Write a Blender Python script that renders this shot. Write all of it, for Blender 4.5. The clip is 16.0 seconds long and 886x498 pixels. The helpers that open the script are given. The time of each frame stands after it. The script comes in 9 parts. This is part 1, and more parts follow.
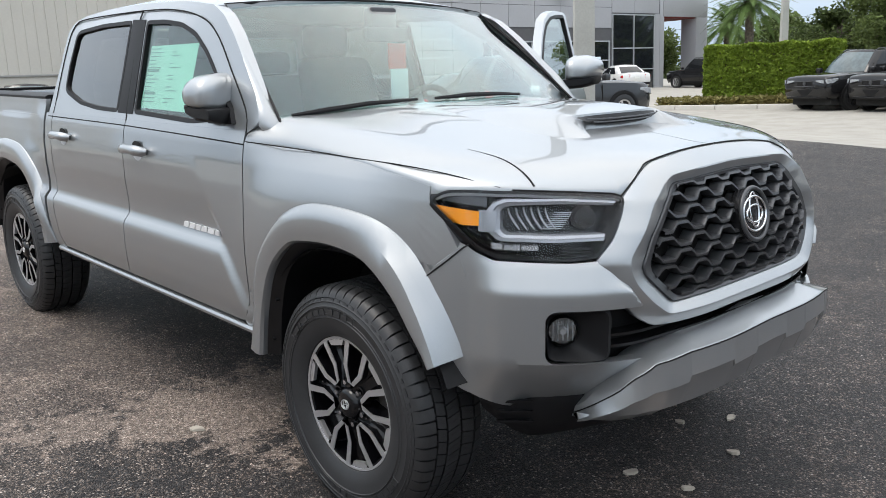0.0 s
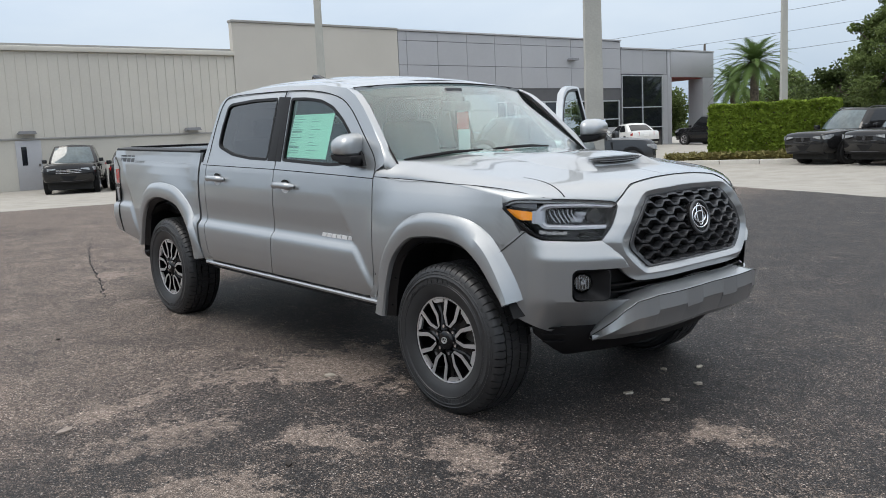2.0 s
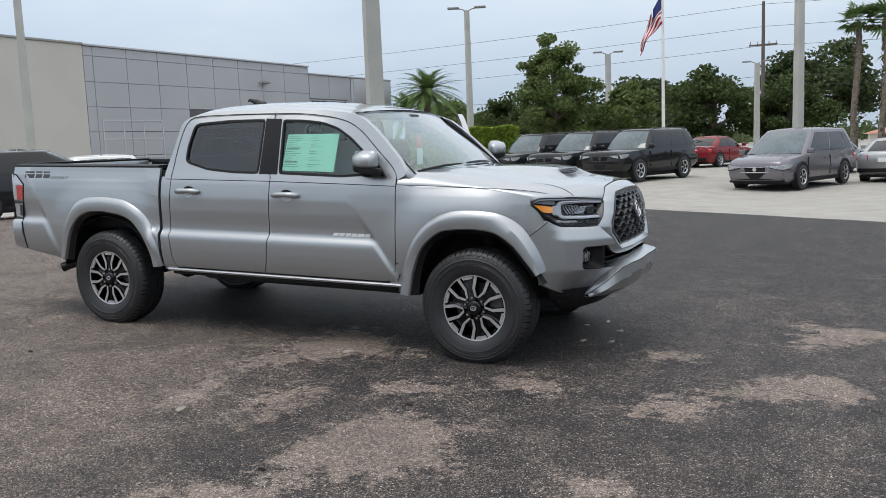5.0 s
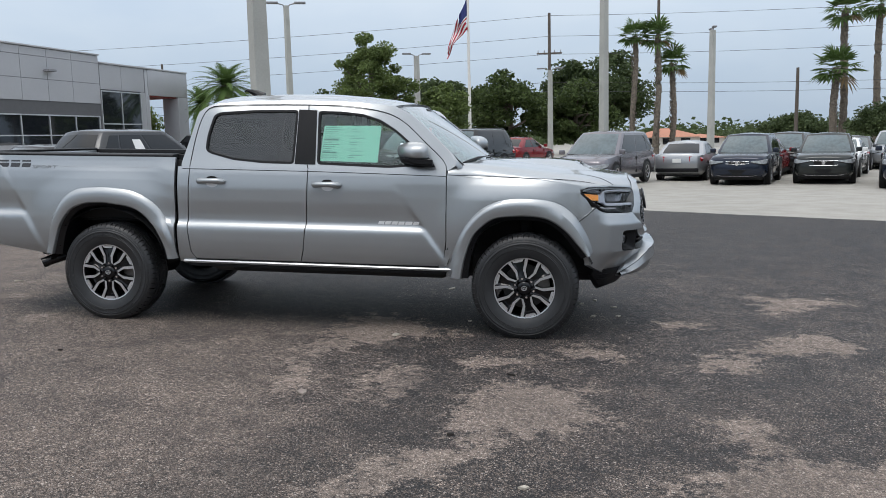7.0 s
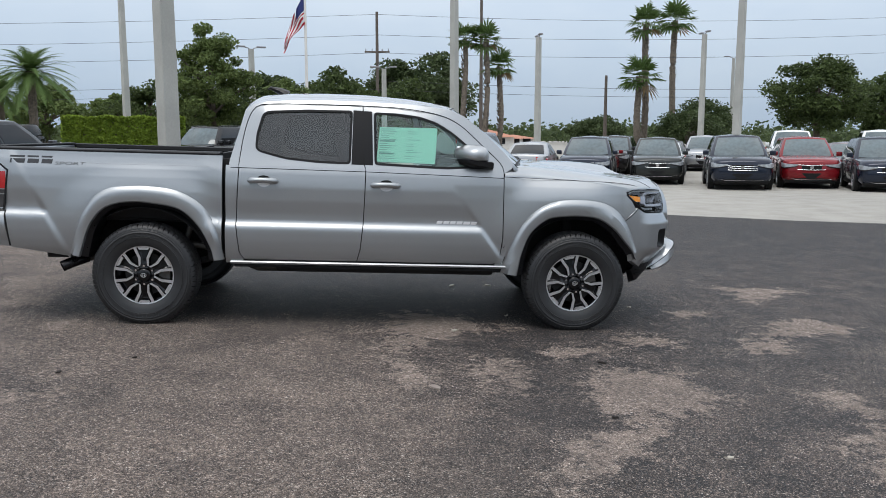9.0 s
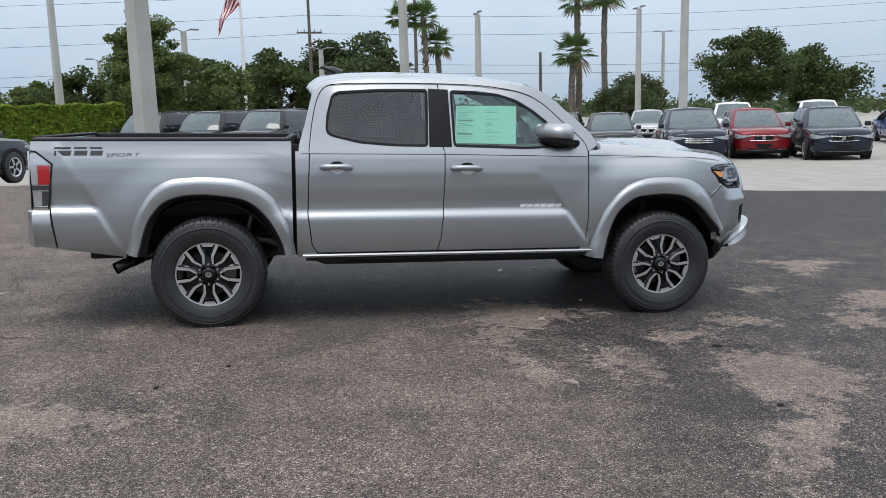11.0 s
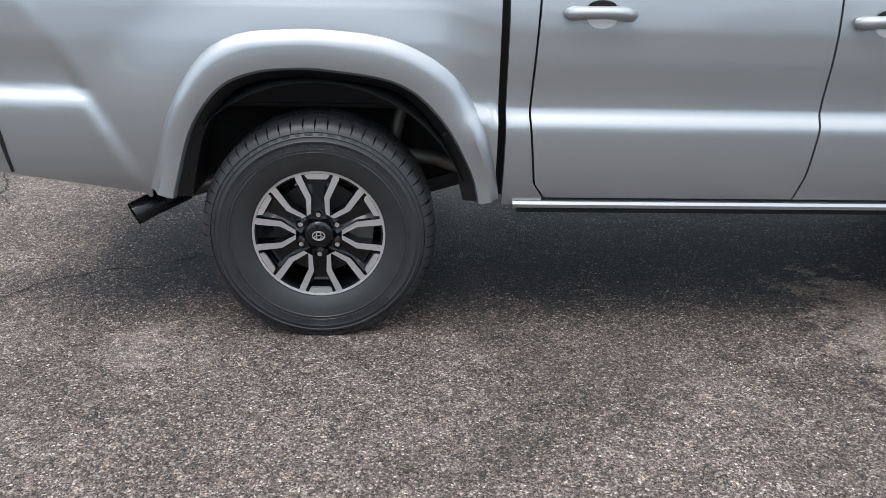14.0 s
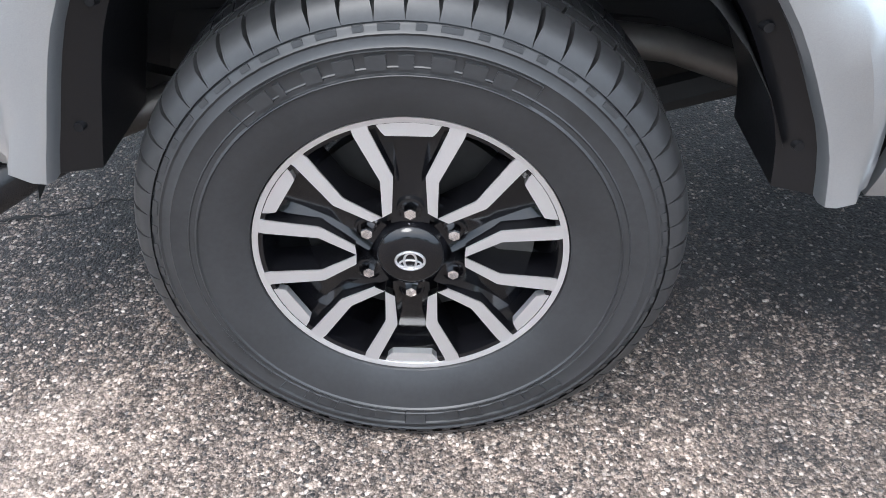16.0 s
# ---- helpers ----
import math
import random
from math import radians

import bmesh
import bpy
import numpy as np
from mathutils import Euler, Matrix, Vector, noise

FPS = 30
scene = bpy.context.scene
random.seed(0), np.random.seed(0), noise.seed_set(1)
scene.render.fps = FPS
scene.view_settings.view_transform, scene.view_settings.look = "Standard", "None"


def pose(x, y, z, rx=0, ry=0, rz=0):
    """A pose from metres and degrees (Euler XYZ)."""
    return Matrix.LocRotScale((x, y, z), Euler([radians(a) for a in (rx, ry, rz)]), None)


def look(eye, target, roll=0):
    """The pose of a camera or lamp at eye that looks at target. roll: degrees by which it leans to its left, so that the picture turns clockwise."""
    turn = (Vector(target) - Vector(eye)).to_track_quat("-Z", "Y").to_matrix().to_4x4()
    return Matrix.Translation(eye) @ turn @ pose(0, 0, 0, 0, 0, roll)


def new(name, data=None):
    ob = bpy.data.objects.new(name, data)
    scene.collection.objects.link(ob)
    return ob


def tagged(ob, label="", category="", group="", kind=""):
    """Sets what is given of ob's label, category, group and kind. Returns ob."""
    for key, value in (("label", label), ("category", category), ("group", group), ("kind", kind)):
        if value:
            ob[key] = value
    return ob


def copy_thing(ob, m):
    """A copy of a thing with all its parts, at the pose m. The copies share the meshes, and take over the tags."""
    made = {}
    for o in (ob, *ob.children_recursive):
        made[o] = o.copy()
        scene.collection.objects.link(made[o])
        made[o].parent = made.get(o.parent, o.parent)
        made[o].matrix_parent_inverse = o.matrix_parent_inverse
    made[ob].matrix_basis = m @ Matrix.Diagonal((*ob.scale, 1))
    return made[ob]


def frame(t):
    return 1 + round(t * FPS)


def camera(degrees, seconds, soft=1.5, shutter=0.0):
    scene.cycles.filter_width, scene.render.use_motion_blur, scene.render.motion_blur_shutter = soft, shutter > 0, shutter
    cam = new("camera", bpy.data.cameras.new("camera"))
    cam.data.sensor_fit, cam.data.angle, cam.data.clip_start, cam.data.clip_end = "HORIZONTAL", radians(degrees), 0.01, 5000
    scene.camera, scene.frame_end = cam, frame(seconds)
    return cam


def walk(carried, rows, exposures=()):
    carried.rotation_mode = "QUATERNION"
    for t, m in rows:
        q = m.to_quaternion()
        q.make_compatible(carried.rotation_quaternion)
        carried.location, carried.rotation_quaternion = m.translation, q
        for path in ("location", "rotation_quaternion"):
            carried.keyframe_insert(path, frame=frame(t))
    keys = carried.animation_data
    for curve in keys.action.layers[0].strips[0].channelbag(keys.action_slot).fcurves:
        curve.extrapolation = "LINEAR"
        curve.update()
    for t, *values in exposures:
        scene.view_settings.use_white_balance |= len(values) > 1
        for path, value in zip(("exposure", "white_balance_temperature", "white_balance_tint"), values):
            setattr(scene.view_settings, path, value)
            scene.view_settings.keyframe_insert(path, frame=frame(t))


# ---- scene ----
cam = camera(56.4, 16.0, soft=0.9)
# The lot falls gently towards the truck's nose; the rows are given on the lot's own slope.
SLOPE = 1.7
LOT = pose(0, 0, 0, 0, SLOPE, 0)
PATH = [
    (0, (2.019, -2.329, 1.434), (0.583, -1.011, 0.988), -1.1),
    (0.5, (2.298, -2.65, 1.446), (0.847, -1.333, 1.047), -1.3),
    (1, (2.522, -2.977, 1.454), (1.059, -1.666, 1.078), -1.6),
    (1.5, (2.769, -3.271, 1.452), (1.298, -1.956, 1.125), -1.6),
    (2, (2.996, -3.571, 1.463), (1.521, -2.257, 1.154), -1.5),
    (2.5, (3.091, -4.021, 1.453), (1.621, -2.698, 1.155), -1.4),
    (3, (3.055, -4.359, 1.459), (1.64, -2.973, 1.181), -1.0),
    (3.5, (2.874, -4.71, 1.471), (1.579, -3.21, 1.196), -0.7),
    (4, (2.687, -5.161, 1.48), (1.546, -3.543, 1.203), -0.3),
    (4.5, (2.402, -5.506, 1.472), (1.422, -3.784, 1.197), -0.3),
    (4.7, (2.273, -5.612, 1.487), (1.349, -3.859, 1.214), -0.5),
    (6.8, (0.618, -6.666, 1.467), (0.229, -4.724, 1.19), 0.2),
    (7, (0.426, -6.715, 1.461), (0.085, -4.764, 1.185), 0.4),
    (7.5, (-0.04, -6.855, 1.455), (-0.228, -4.883, 1.184), 0.9),
    (8, (-0.493, -7.003, 1.468), (-0.569, -5.023, 1.198), 1.3),
    (8.5, (-0.948, -7.017, 1.473), (-0.928, -5.035, 1.202), 1.5),
    (9, (-1.401, -7.068, 1.475), (-1.278, -5.091, 1.2), 1.7),
    (9.2, (-1.557, -7.064, 1.475), (-1.398, -5.09, 1.198), 1.7),
    (11.3, (-2.553, -6.378, 1.443), (-2.255, -4.43, 1.101), 0.2),
    (11.5, (-2.588, -6.2, 1.44), (-2.314, -4.254, 1.071), 0.2),
    (12, (-2.703, -5.692, 1.427), (-2.46, -3.757, 0.984), -0.0),
    (12.5, (-2.748, -5.146, 1.387), (-2.53, -3.222, 0.886), -0.1),
    (13, (-2.824, -4.579, 1.373), (-2.655, -2.673, 0.793), -0.1),
    (13.5, (-2.899, -4.011, 1.373), (-2.765, -2.126, 0.719), 0.3),
    (14, (-2.956, -3.473, 1.336), (-2.861, -1.613, 0.606), 1.4),
    (14.5, (-3.031, -2.939, 1.289), (-2.968, -1.137, 0.424), 1.3),
    (15, (-3.074, -2.441, 1.246), (-3.061, -0.736, 0.201), 0.9),
    (15.5, (-3.138, -2.061, 1.155), (-3.162, -0.442, -0.019), 0.9),
    (16, (-3.182, -1.798, 1.089), (-3.198, -0.222, -0.142), 0.9),
]
walk(cam, [(t, LOT @ look(eye, target, roll)) for t, eye, target, roll in PATH],
     exposures=[(0.0, 0.55, 6640, 10), (1.0, 0.42, 6640, 10), (2.2, 0.20, 6620, 10), (4.0, 0.18, 6580, 10), (7.0, 0.06, 6420, 10), (9.2, 0.08, 6400, 10), (11.3, 0.18, 6370, 10), (12.5, 0.42, 6340, 10), (13.5, 0.62, 6320, 10), (14.5, 0.88, 6290, 10), (15.2, 1.27, 6240, 10), (16.0, 1.86, 6160, 10)])

# ---- world and light ----
world = bpy.data.worlds.new("overcast_sky")
scene.world = world
world.use_nodes = True
wn, wl = world.node_tree.nodes, world.node_tree.links
wn.clear()
w_out = wn.new("ShaderNodeOutputWorld")
w_bg = wn.new("ShaderNodeBackground")
w_sky = wn.new("ShaderNodeTexSky")
w_sky.sky_type = "NISHITA"
w_sky.sun_disc = False
w_sky.sun_elevation, w_sky.sun_rotation = radians(62), radians(200)
w_sky.air_density, w_sky.dust_density = 1.0, 3.0
w_co = wn.new("ShaderNodeTexCoord")
w_map = wn.new("ShaderNodeMapping")
w_map.inputs["Scale"].default_value = (1.0, 1.0, 2.6)
w_noise = wn.new("ShaderNodeTexNoise")
w_noise.inputs["Scale"].default_value, w_noise.inputs["Detail"].default_value = 1.7, 7.0
w_noise.inputs["Roughness"].default_value = 0.52
w_ramp = wn.new("ShaderNodeValToRGB")
w_ramp.color_ramp.elements[0].position, w_ramp.color_ramp.elements[0].color = 0.30, (4.8, 5.6, 6.7, 1)
w_ramp.color_ramp.elements[1].position, w_ramp.color_ramp.elements[1].color = 0.62, (6.9, 7.2, 7.6, 1)
w_sep = wn.new("ShaderNodeSeparateXYZ")
w_up = wn.new("ShaderNodeMapRange")          # an overcast sky is brighter overhead than at its rim
w_up.inputs["From Min"].default_value, w_up.inputs["From Max"].default_value = 0.0, 1.0
w_up.inputs["To Min"].default_value, w_up.inputs["To Max"].default_value = 0.83, 2.62
w_mul = wn.new("ShaderNodeVectorMath")
w_mul.operation = "SCALE"
w_mix = wn.new("ShaderNodeMixRGB")
w_mix.inputs["Fac"].default_value = 0.88
wl.new(w_co.outputs["Generated"], w_map.inputs["Vector"])
wl.new(w_map.outputs[0], w_noise.inputs["Vector"])
wl.new(w_noise.outputs["Fac"], w_ramp.inputs["Fac"])
wl.new(w_co.outputs["Generated"], w_sep.inputs[0])
wl.new(w_sep.outputs["Z"], w_up.inputs["Value"])
wl.new(w_ramp.outputs["Color"], w_mul.inputs[0])
wl.new(w_up.outputs[0], w_mul.inputs["Scale"])
wl.new(w_sky.outputs[0], w_mix.inputs["Color1"])
w_tint = wn.new("ShaderNodeValToRGB")       # cooler near the rim, neutral overhead
w_tint.color_ramp.elements[0].position, w_tint.color_ramp.elements[0].color = 0.0, (0.885, 1.0, 1.105, 1)
w_tint.color_ramp.elements[1].position, w_tint.color_ramp.elements[1].color = 0.7, (1.04, 1.0, 0.955, 1)
w_cool = wn.new("ShaderNodeVectorMath")
w_cool.operation = "MULTIPLY"
wl.new(w_sep.outputs["Z"], w_tint.inputs["Fac"])
wl.new(w_mul.outputs[0], w_cool.inputs[0])
wl.new(w_tint.outputs["Color"], w_cool.inputs[1])
wl.new(w_cool.outputs[0], w_mix.inputs["Color2"])
wl.new(w_mix.outputs[0], w_bg.inputs["Color"])
w_bg.inputs["Strength"].default_value = 0.10
wl.new(w_bg.outputs[0], w_out.inputs[0])

sun = new("sun", bpy.data.lights.new("sun", "SUN"))
sun.data.energy, sun.data.angle, sun.data.color = 0.9, radians(25), (1.0, 0.96, 0.9)
sun.matrix_world = look((-6, -14, 30), (0, 0, 0))


# ---- materials ----
def material(name):
    m = bpy.data.materials.new(name)
    m.use_nodes = True
    return m, m.node_tree.nodes, m.node_tree.links, m.node_tree.nodes["Principled BSDF"]


def coords(nodes, links, scale=(1, 1, 1), world_space=True):
    """Real-world coordinates, scaled."""
    if world_space:
        src = nodes.new("ShaderNodeNewGeometry").outputs["Position"]
    else:
        src = nodes.new("ShaderNodeTexCoord").outputs["Object"]
    mp = nodes.new("ShaderNodeMapping")
    mp.inputs["Scale"].default_value = scale
    links.new(src, mp.inputs["Vector"])
    return mp.outputs[0]


def noise_fac(nodes, links, vec, scale, detail=4.0, rough=0.55):
    n = nodes.new("ShaderNodeTexNoise")
    n.inputs["Scale"].default_value, n.inputs["Detail"].default_value, n.inputs["Roughness"].default_value = scale, detail, rough
    links.new(vec, n.inputs["Vector"])
    return n.outputs["Fac"]


def ramp(nodes, links, fac, *stops):
    r = nodes.new("ShaderNodeValToRGB")
    while len(r.color_ramp.elements) < len(stops):
        r.color_ramp.elements.new(0.5)
    for el, (p, c) in zip(r.color_ramp.elements, stops):
        el.position, el.color = p, (*c, 1)
    links.new(fac, r.inputs["Fac"])
    return r.outputs["Color"]


def mixed(nodes, links, fac, a, b, mode="MIX"):
    m = nodes.new("ShaderNodeMixRGB")
    m.blend_type = mode
    for sock, v in ((m.inputs["Fac"], fac), (m.inputs["Color1"], a), (m.inputs["Color2"], b)):
        if hasattr(v, "links"):
            links.new(v, sock)
        elif isinstance(v, (int, float)):
            sock.default_value = v
        else:
            sock.default_value = (*v, 1)
    return m.outputs["Color"]


def calc(nodes, links, op, a, b=0.0, c=0.0):
    m = nodes.new("ShaderNodeMath")
    m.operation = op
    for sock, v in zip(m.inputs, (a, b, c)):
        if hasattr(v, "links"):
            links.new(v, sock)
        else:
            sock.default_value = v
    return m.outputs[0]


def bump(nodes, links, bsdf, height, strength, distance):
    b = nodes.new("ShaderNodeBump")
    b.inputs["Strength"].default_value, b.inputs["Distance"].default_value = strength, distance
    links.new(height, b.inputs["Height"])
    links.new(b.outputs[0], bsdf.inputs["Normal"])


def surface(name, color, rough=0.5, metal=0.0, vary=0.12, scale=3.0, grain=60.0, relief=0.0, coat=0.0, spec=0.5, local=False):
    """A surface whose tone varies at two scales, with a fine relief where asked for."""
    m, n, l, b = material(name)
    v = coords(n, l, world_space=not local)
    big, fine = noise_fac(n, l, v, scale), noise_fac(n, l, v, grain, 3.0)
    dark = tuple(c * (1 - vary) for c in color)
    light = tuple(min(1, c * (1 + vary)) for c in color)
    col = ramp(n, l, big, (0.3, dark), (0.7, light))
    col = mixed(n, l, 0.35, col, ramp(n, l, fine, (0.35, dark), (0.65, light)))
    l.new(col, b.inputs["Base Color"])
    r = n.new("ShaderNodeMapRange")
    r.inputs["To Min"].default_value, r.inputs["To Max"].default_value = max(0, rough - 0.06), min(1, rough + 0.06)
    l.new(fine, r.inputs["Value"])
    l.new(r.outputs[0], b.inputs["Roughness"])
    b.inputs["Metallic"].default_value = metal
    b.inputs["Coat Weight"].default_value = coat
    b.inputs["Coat Roughness"].default_value = 0.04
    b.inputs["Specular IOR Level"].default_value = spec
    if relief:
        bump(n, l, b, fine, 0.5, relief)
    return m


def car_paint(name, color, metal=0.7, rough=0.32, dusty=0.06, coat=0.7):
    m, n, l, b = material(name)
    v = coords(n, l, world_space=False)
    fine = noise_fac(n, l, v, 900.0, 2.0)
    dust = noise_fac(n, l, v, 2.2, 5.0)
    col = ramp(n, l, fine, (0.3, tuple(c * 0.9 for c in color)), (0.7, tuple(min(1, c * 1.08) for c in color)))
    l.new(mixed(n, l, calc(n, l, "MULTIPLY", dust, dusty), col, (0.5, 0.48, 0.44)), b.inputs["Base Color"])
    b.inputs["Metallic"].default_value, b.inputs["Roughness"].default_value = metal, rough
    b.inputs["Coat Weight"].default_value, b.inputs["Coat Roughness"].default_value = coat, 0.025
    return m


def glass(name, tint, rough=0.0, weight=1.0):
    """A thin pane: a clear tinted sheet with a mirror's gloss by angle."""
    m, n, l, b = material(name)
    n.remove(b)
    out = n["Material Output"]
    clear, gloss, mix, lay = (n.new(k) for k in ("ShaderNodeBsdfTransparent", "ShaderNodeBsdfGlossy", "ShaderNodeMixShader", "ShaderNodeLayerWeight"))
    clear.inputs["Color"].default_value = (*tint, 1)
    gloss.inputs["Roughness"].default_value = 0.01 + rough
    lay.inputs["Blend"].default_value = 0.5
    v = coords(n, l, world_space=False)
    smear = noise_fac(n, l, v, 5.0)
    rim = calc(n, l, "MULTIPLY_ADD", calc(n, l, "POWER", lay.outputs["Facing"], 5.0), 0.92 * weight, 0.035 * weight)
    fac = calc(n, l, "MULTIPLY_ADD", smear, 0.008, rim)
    l.new(fac, mix.inputs[0])
    l.new(clear.outputs[0], mix.inputs[1])
    l.new(gloss.outputs[0], mix.inputs[2])
    l.new(mix.outputs[0], out.inputs["Surface"])
    return m


SILVER = car_paint("silver_metallic_paint", (0.368, 0.386, 0.400), 0.80, 0.36, coat=1.0)
RUBBER = surface("tyre_rubber", (0.0208, 0.0213, 0.0228), 0.45, vary=0.3, scale=9, grain=120, relief=0.0003, spec=0.5, local=True)
BLACK_PLASTIC = surface("black_moulded_plastic", (0.007, 0.007, 0.008), 0.5, vary=0.2, grain=400, relief=0.0003, spec=0.25, local=True)
GLOSS_BLACK = surface("gloss_black", (0.008, 0.008, 0.009), 0.22, vary=0.1, spec=0.35, local=True)
DARK_UNDER = surface("dark_underbody_steel", (0.012, 0.012, 0.012), 0.8, vary=0.5, scale=6, relief=0.001, local=True)
LINER = surface("black_wheel_liner", (0.010, 0.010, 0.011), 0.85, vary=0.3, scale=12, relief=0.001, local=True)
LINER_EDGE = surface("black_liner_edge_plastic", (0.006, 0.006, 0.007), 0.32, vary=0.2, scale=14, grain=200, spec=0.4, local=True)
MACHINED = surface("machined_aluminium", (0.66, 0.66, 0.675), 0.33, 0.85, 0.05, grain=500, local=True)
DARK_STEEL = surface("dark_brake_steel", (0.035, 0.034, 0.033), 0.5, 0.4, 0.3, scale=12, local=True)
CHROME = surface("chrome", (0.8, 0.8, 0.82), 0.06, 1.0, 0.02, local=True)
STEEL = surface("bare_steel", (0.14, 0.13, 0.12), 0.5, 0.7, 0.2, scale=8, local=True)
GREY_TRIM = surface("dark_grey_grille_trim", (0.075, 0.077, 0.082), 0.30, 0.4, 0.12, grain=300, local=True)
# near-black for panel gaps, and for shade drawn at handles and bonnet fold
GAP = surface("dark_gap_and_shade", (0.006, 0.006, 0.006), 0.9, vary=0.1, local=True)
SEAT = surface("grey_seat_cloth", (0.15, 0.155, 0.165), 0.9, vary=0.15, grain=300, relief=0.0002, local=True)
DASH = surface("dark_dashboard_plastic", (0.055, 0.057, 0.062), 0.6, vary=0.15, grain=300, relief=0.0005, local=True)
HEADLINER = surface("light_headliner", (0.52, 0.52, 0.50), 0.9, vary=0.06, local=True)
TINT_GLASS = glass("tinted_privacy_glass", (0.44, 0.45, 0.46), weight=2.2)
WHEEL_BLACK = surface("gloss_black_wheel_lacquer", (0.004, 0.004, 0.005), 0.13, vary=0.2, scale=30, grain=300, spec=0.4, local=True)
CLEAR_GLASS = glass("green_tinted_glass", (0.80, 0.90, 0.87), weight=1.5)
SCREEN_GLASS = glass("green_windscreen_glass", (0.80, 0.93, 0.91), weight=2.2)
LAMP_GLASS = glass("clear_lamp_lens", (0.96, 0.97, 0.98), weight=0.6)
LAMP_BLACK = surface("black_lamp_housing", (0.006, 0.006, 0.007), 0.25, vary=0.1, spec=0.4, local=True)
LAMP_DARK = surface("smoked_lamp_trim", (0.10, 0.10, 0.105), 0.2, 0.6, 0.1, local=True)
LIGHT_GUIDE = surface("frosted_light_guide", (0.38, 0.39, 0.42), 0.22, 0.6, 0.08, grain=300, local=True)
FOG_BOWL = surface("fluted_lamp_bowl", (0.20, 0.205, 0.21), 0.18, 0.8, 0.5, scale=70, grain=250, local=True)
MIRROR_GLASS = surface("mirror_glass", (0.75, 0.78, 0.8), 0.02, 1.0, 0.01, local=True)
AMBER = surface("amber_reflector", (0.85, 0.30, 0.02), 0.18, vary=0.15, scale=40, grain=240, relief=0.001, coat=0.6, local=True)
RED_LENS = surface("red_lamp_lens", (0.42, 0.012, 0.015), 0.12, vary=0.15, scale=30, grain=200, coat=0.8, local=True)
CLEAR_PLASTIC = surface("frosted_lamp_reflector", (0.55, 0.56, 0.58), 0.22, 0.6, 0.15, scale=40, grain=200, local=True)
WHITE_PAPER = surface("white_paper", (0.78, 0.78, 0.76), 0.8, vary=0.03, local=True)
PAPER_GREEN = surface("pale_mint_paper_sticker", (0.50, 0.86, 0.73), 0.75, vary=0.03, local=True)
INK = surface("grey_print", (0.22, 0.38, 0.34), 0.8, vary=0.1, local=True)
RED_TAG = surface("red_hang_tag", (0.75, 0.08, 0.05), 0.6, vary=0.05, local=True)
DECAL = surface("dark_grey_decal", (0.032, 0.033, 0.037), 0.42, 0.0, 0.05, local=True)
DECAL_LIGHT = surface("grey_decal_outline", (0.22, 0.225, 0.23), 0.35, 0.3, 0.05, local=True)
STUCCO = surface("tan_stucco", (0.50, 0.475, 0.43), 0.9, vary=0.05, scale=0.5, grain=25, relief=0.004)
RIB_METAL = surface("tan_ribbed_metal", (0.545, 0.52, 0.465), 0.6, vary=0.05, scale=0.6, grain=12, relief=0.001)
BLOCK = surface("painted_block_wall", (0.50, 0.48, 0.43), 0.85, vary=0.06, scale=0.8, grain=18, relief=0.004)
PANEL_GREY = surface("grey_metal_panel", (0.40, 0.40, 0.415), 0.45, 0.2, 0.05, scale=0.4, grain=8)
PANEL_JOINT = surface("dark_panel_joint", (0.10, 0.10, 0.105), 0.8, vary=0.1)
TRIM_METAL = surface("weathered_roof_trim", (0.30, 0.295, 0.28), 0.6, 0.2, 0.12)
WINDOW_DARK = surface("dark_window_glass", (0.012, 0.014, 0.018), 0.04, vary=0.2, scale=0.6, spec=0.9)
ALU_FRAME = surface("aluminium_window_frame", (0.55, 0.56, 0.57), 0.4, 0.6, 0.06)
RED_SOFFIT = surface("dark_red_soffit", (0.20, 0.03, 0.025), 0.7, vary=0.1)
CONCRETE_POLE = surface("concrete_lamp_pole", (0.395, 0.395, 0.365), 0.88, vary=0.14, scale=1.6, grain=40, relief=0.003)
WOOD_POLE = surface("weathered_wood_pole", (0.115, 0.095, 0.08), 0.9, vary=0.25, scale=4, grain=40, relief=0.004)
CABLE = surface("black_cable", (0.03, 0.03, 0.032), 0.6)
LAMP_HEAD = surface("grey_lamp_housing", (0.25, 0.25, 0.26), 0.5, 0.4)
KERB = surface("concrete_kerb", (0.48, 0.46, 0.42), 0.9, vary=0.1, scale=2, grain=30, relief=0.003)
MULCH = surface("brown_mulch", (0.20, 0.10, 0.055), 0.95, vary=0.5, scale=9, grain=60, relief=0.02)
TILE_ROOF = surface("terracotta_roof", (0.42, 0.19, 0.12), 0.8, vary=0.15, scale=0.6)
WHITE_PAINT = surface("white_painted_wall", (0.72, 0.70, 0.66), 0.8, vary=0.05)
FLAG_RED = surface("flag_red_cloth", (0.38, 0.008, 0.022), 0.85, vary=0.08)
FLAG_WHITE = surface("flag_white_cloth", (0.74, 0.74, 0.75), 0.85, vary=0.05)
FLAG_BLUE = surface("flag_blue_cloth", (0.02, 0.03, 0.13), 0.85, vary=0.1)
BARK = surface("grey_brown_bark", (0.13, 0.105, 0.085), 0.95, vary=0.35, scale=6, grain=40, relief=0.01)
PALM_BARK = surface("palm_trunk_fibre", (0.15, 0.125, 0.10), 0.95, vary=0.65, scale=7, grain=45, relief=0.02)


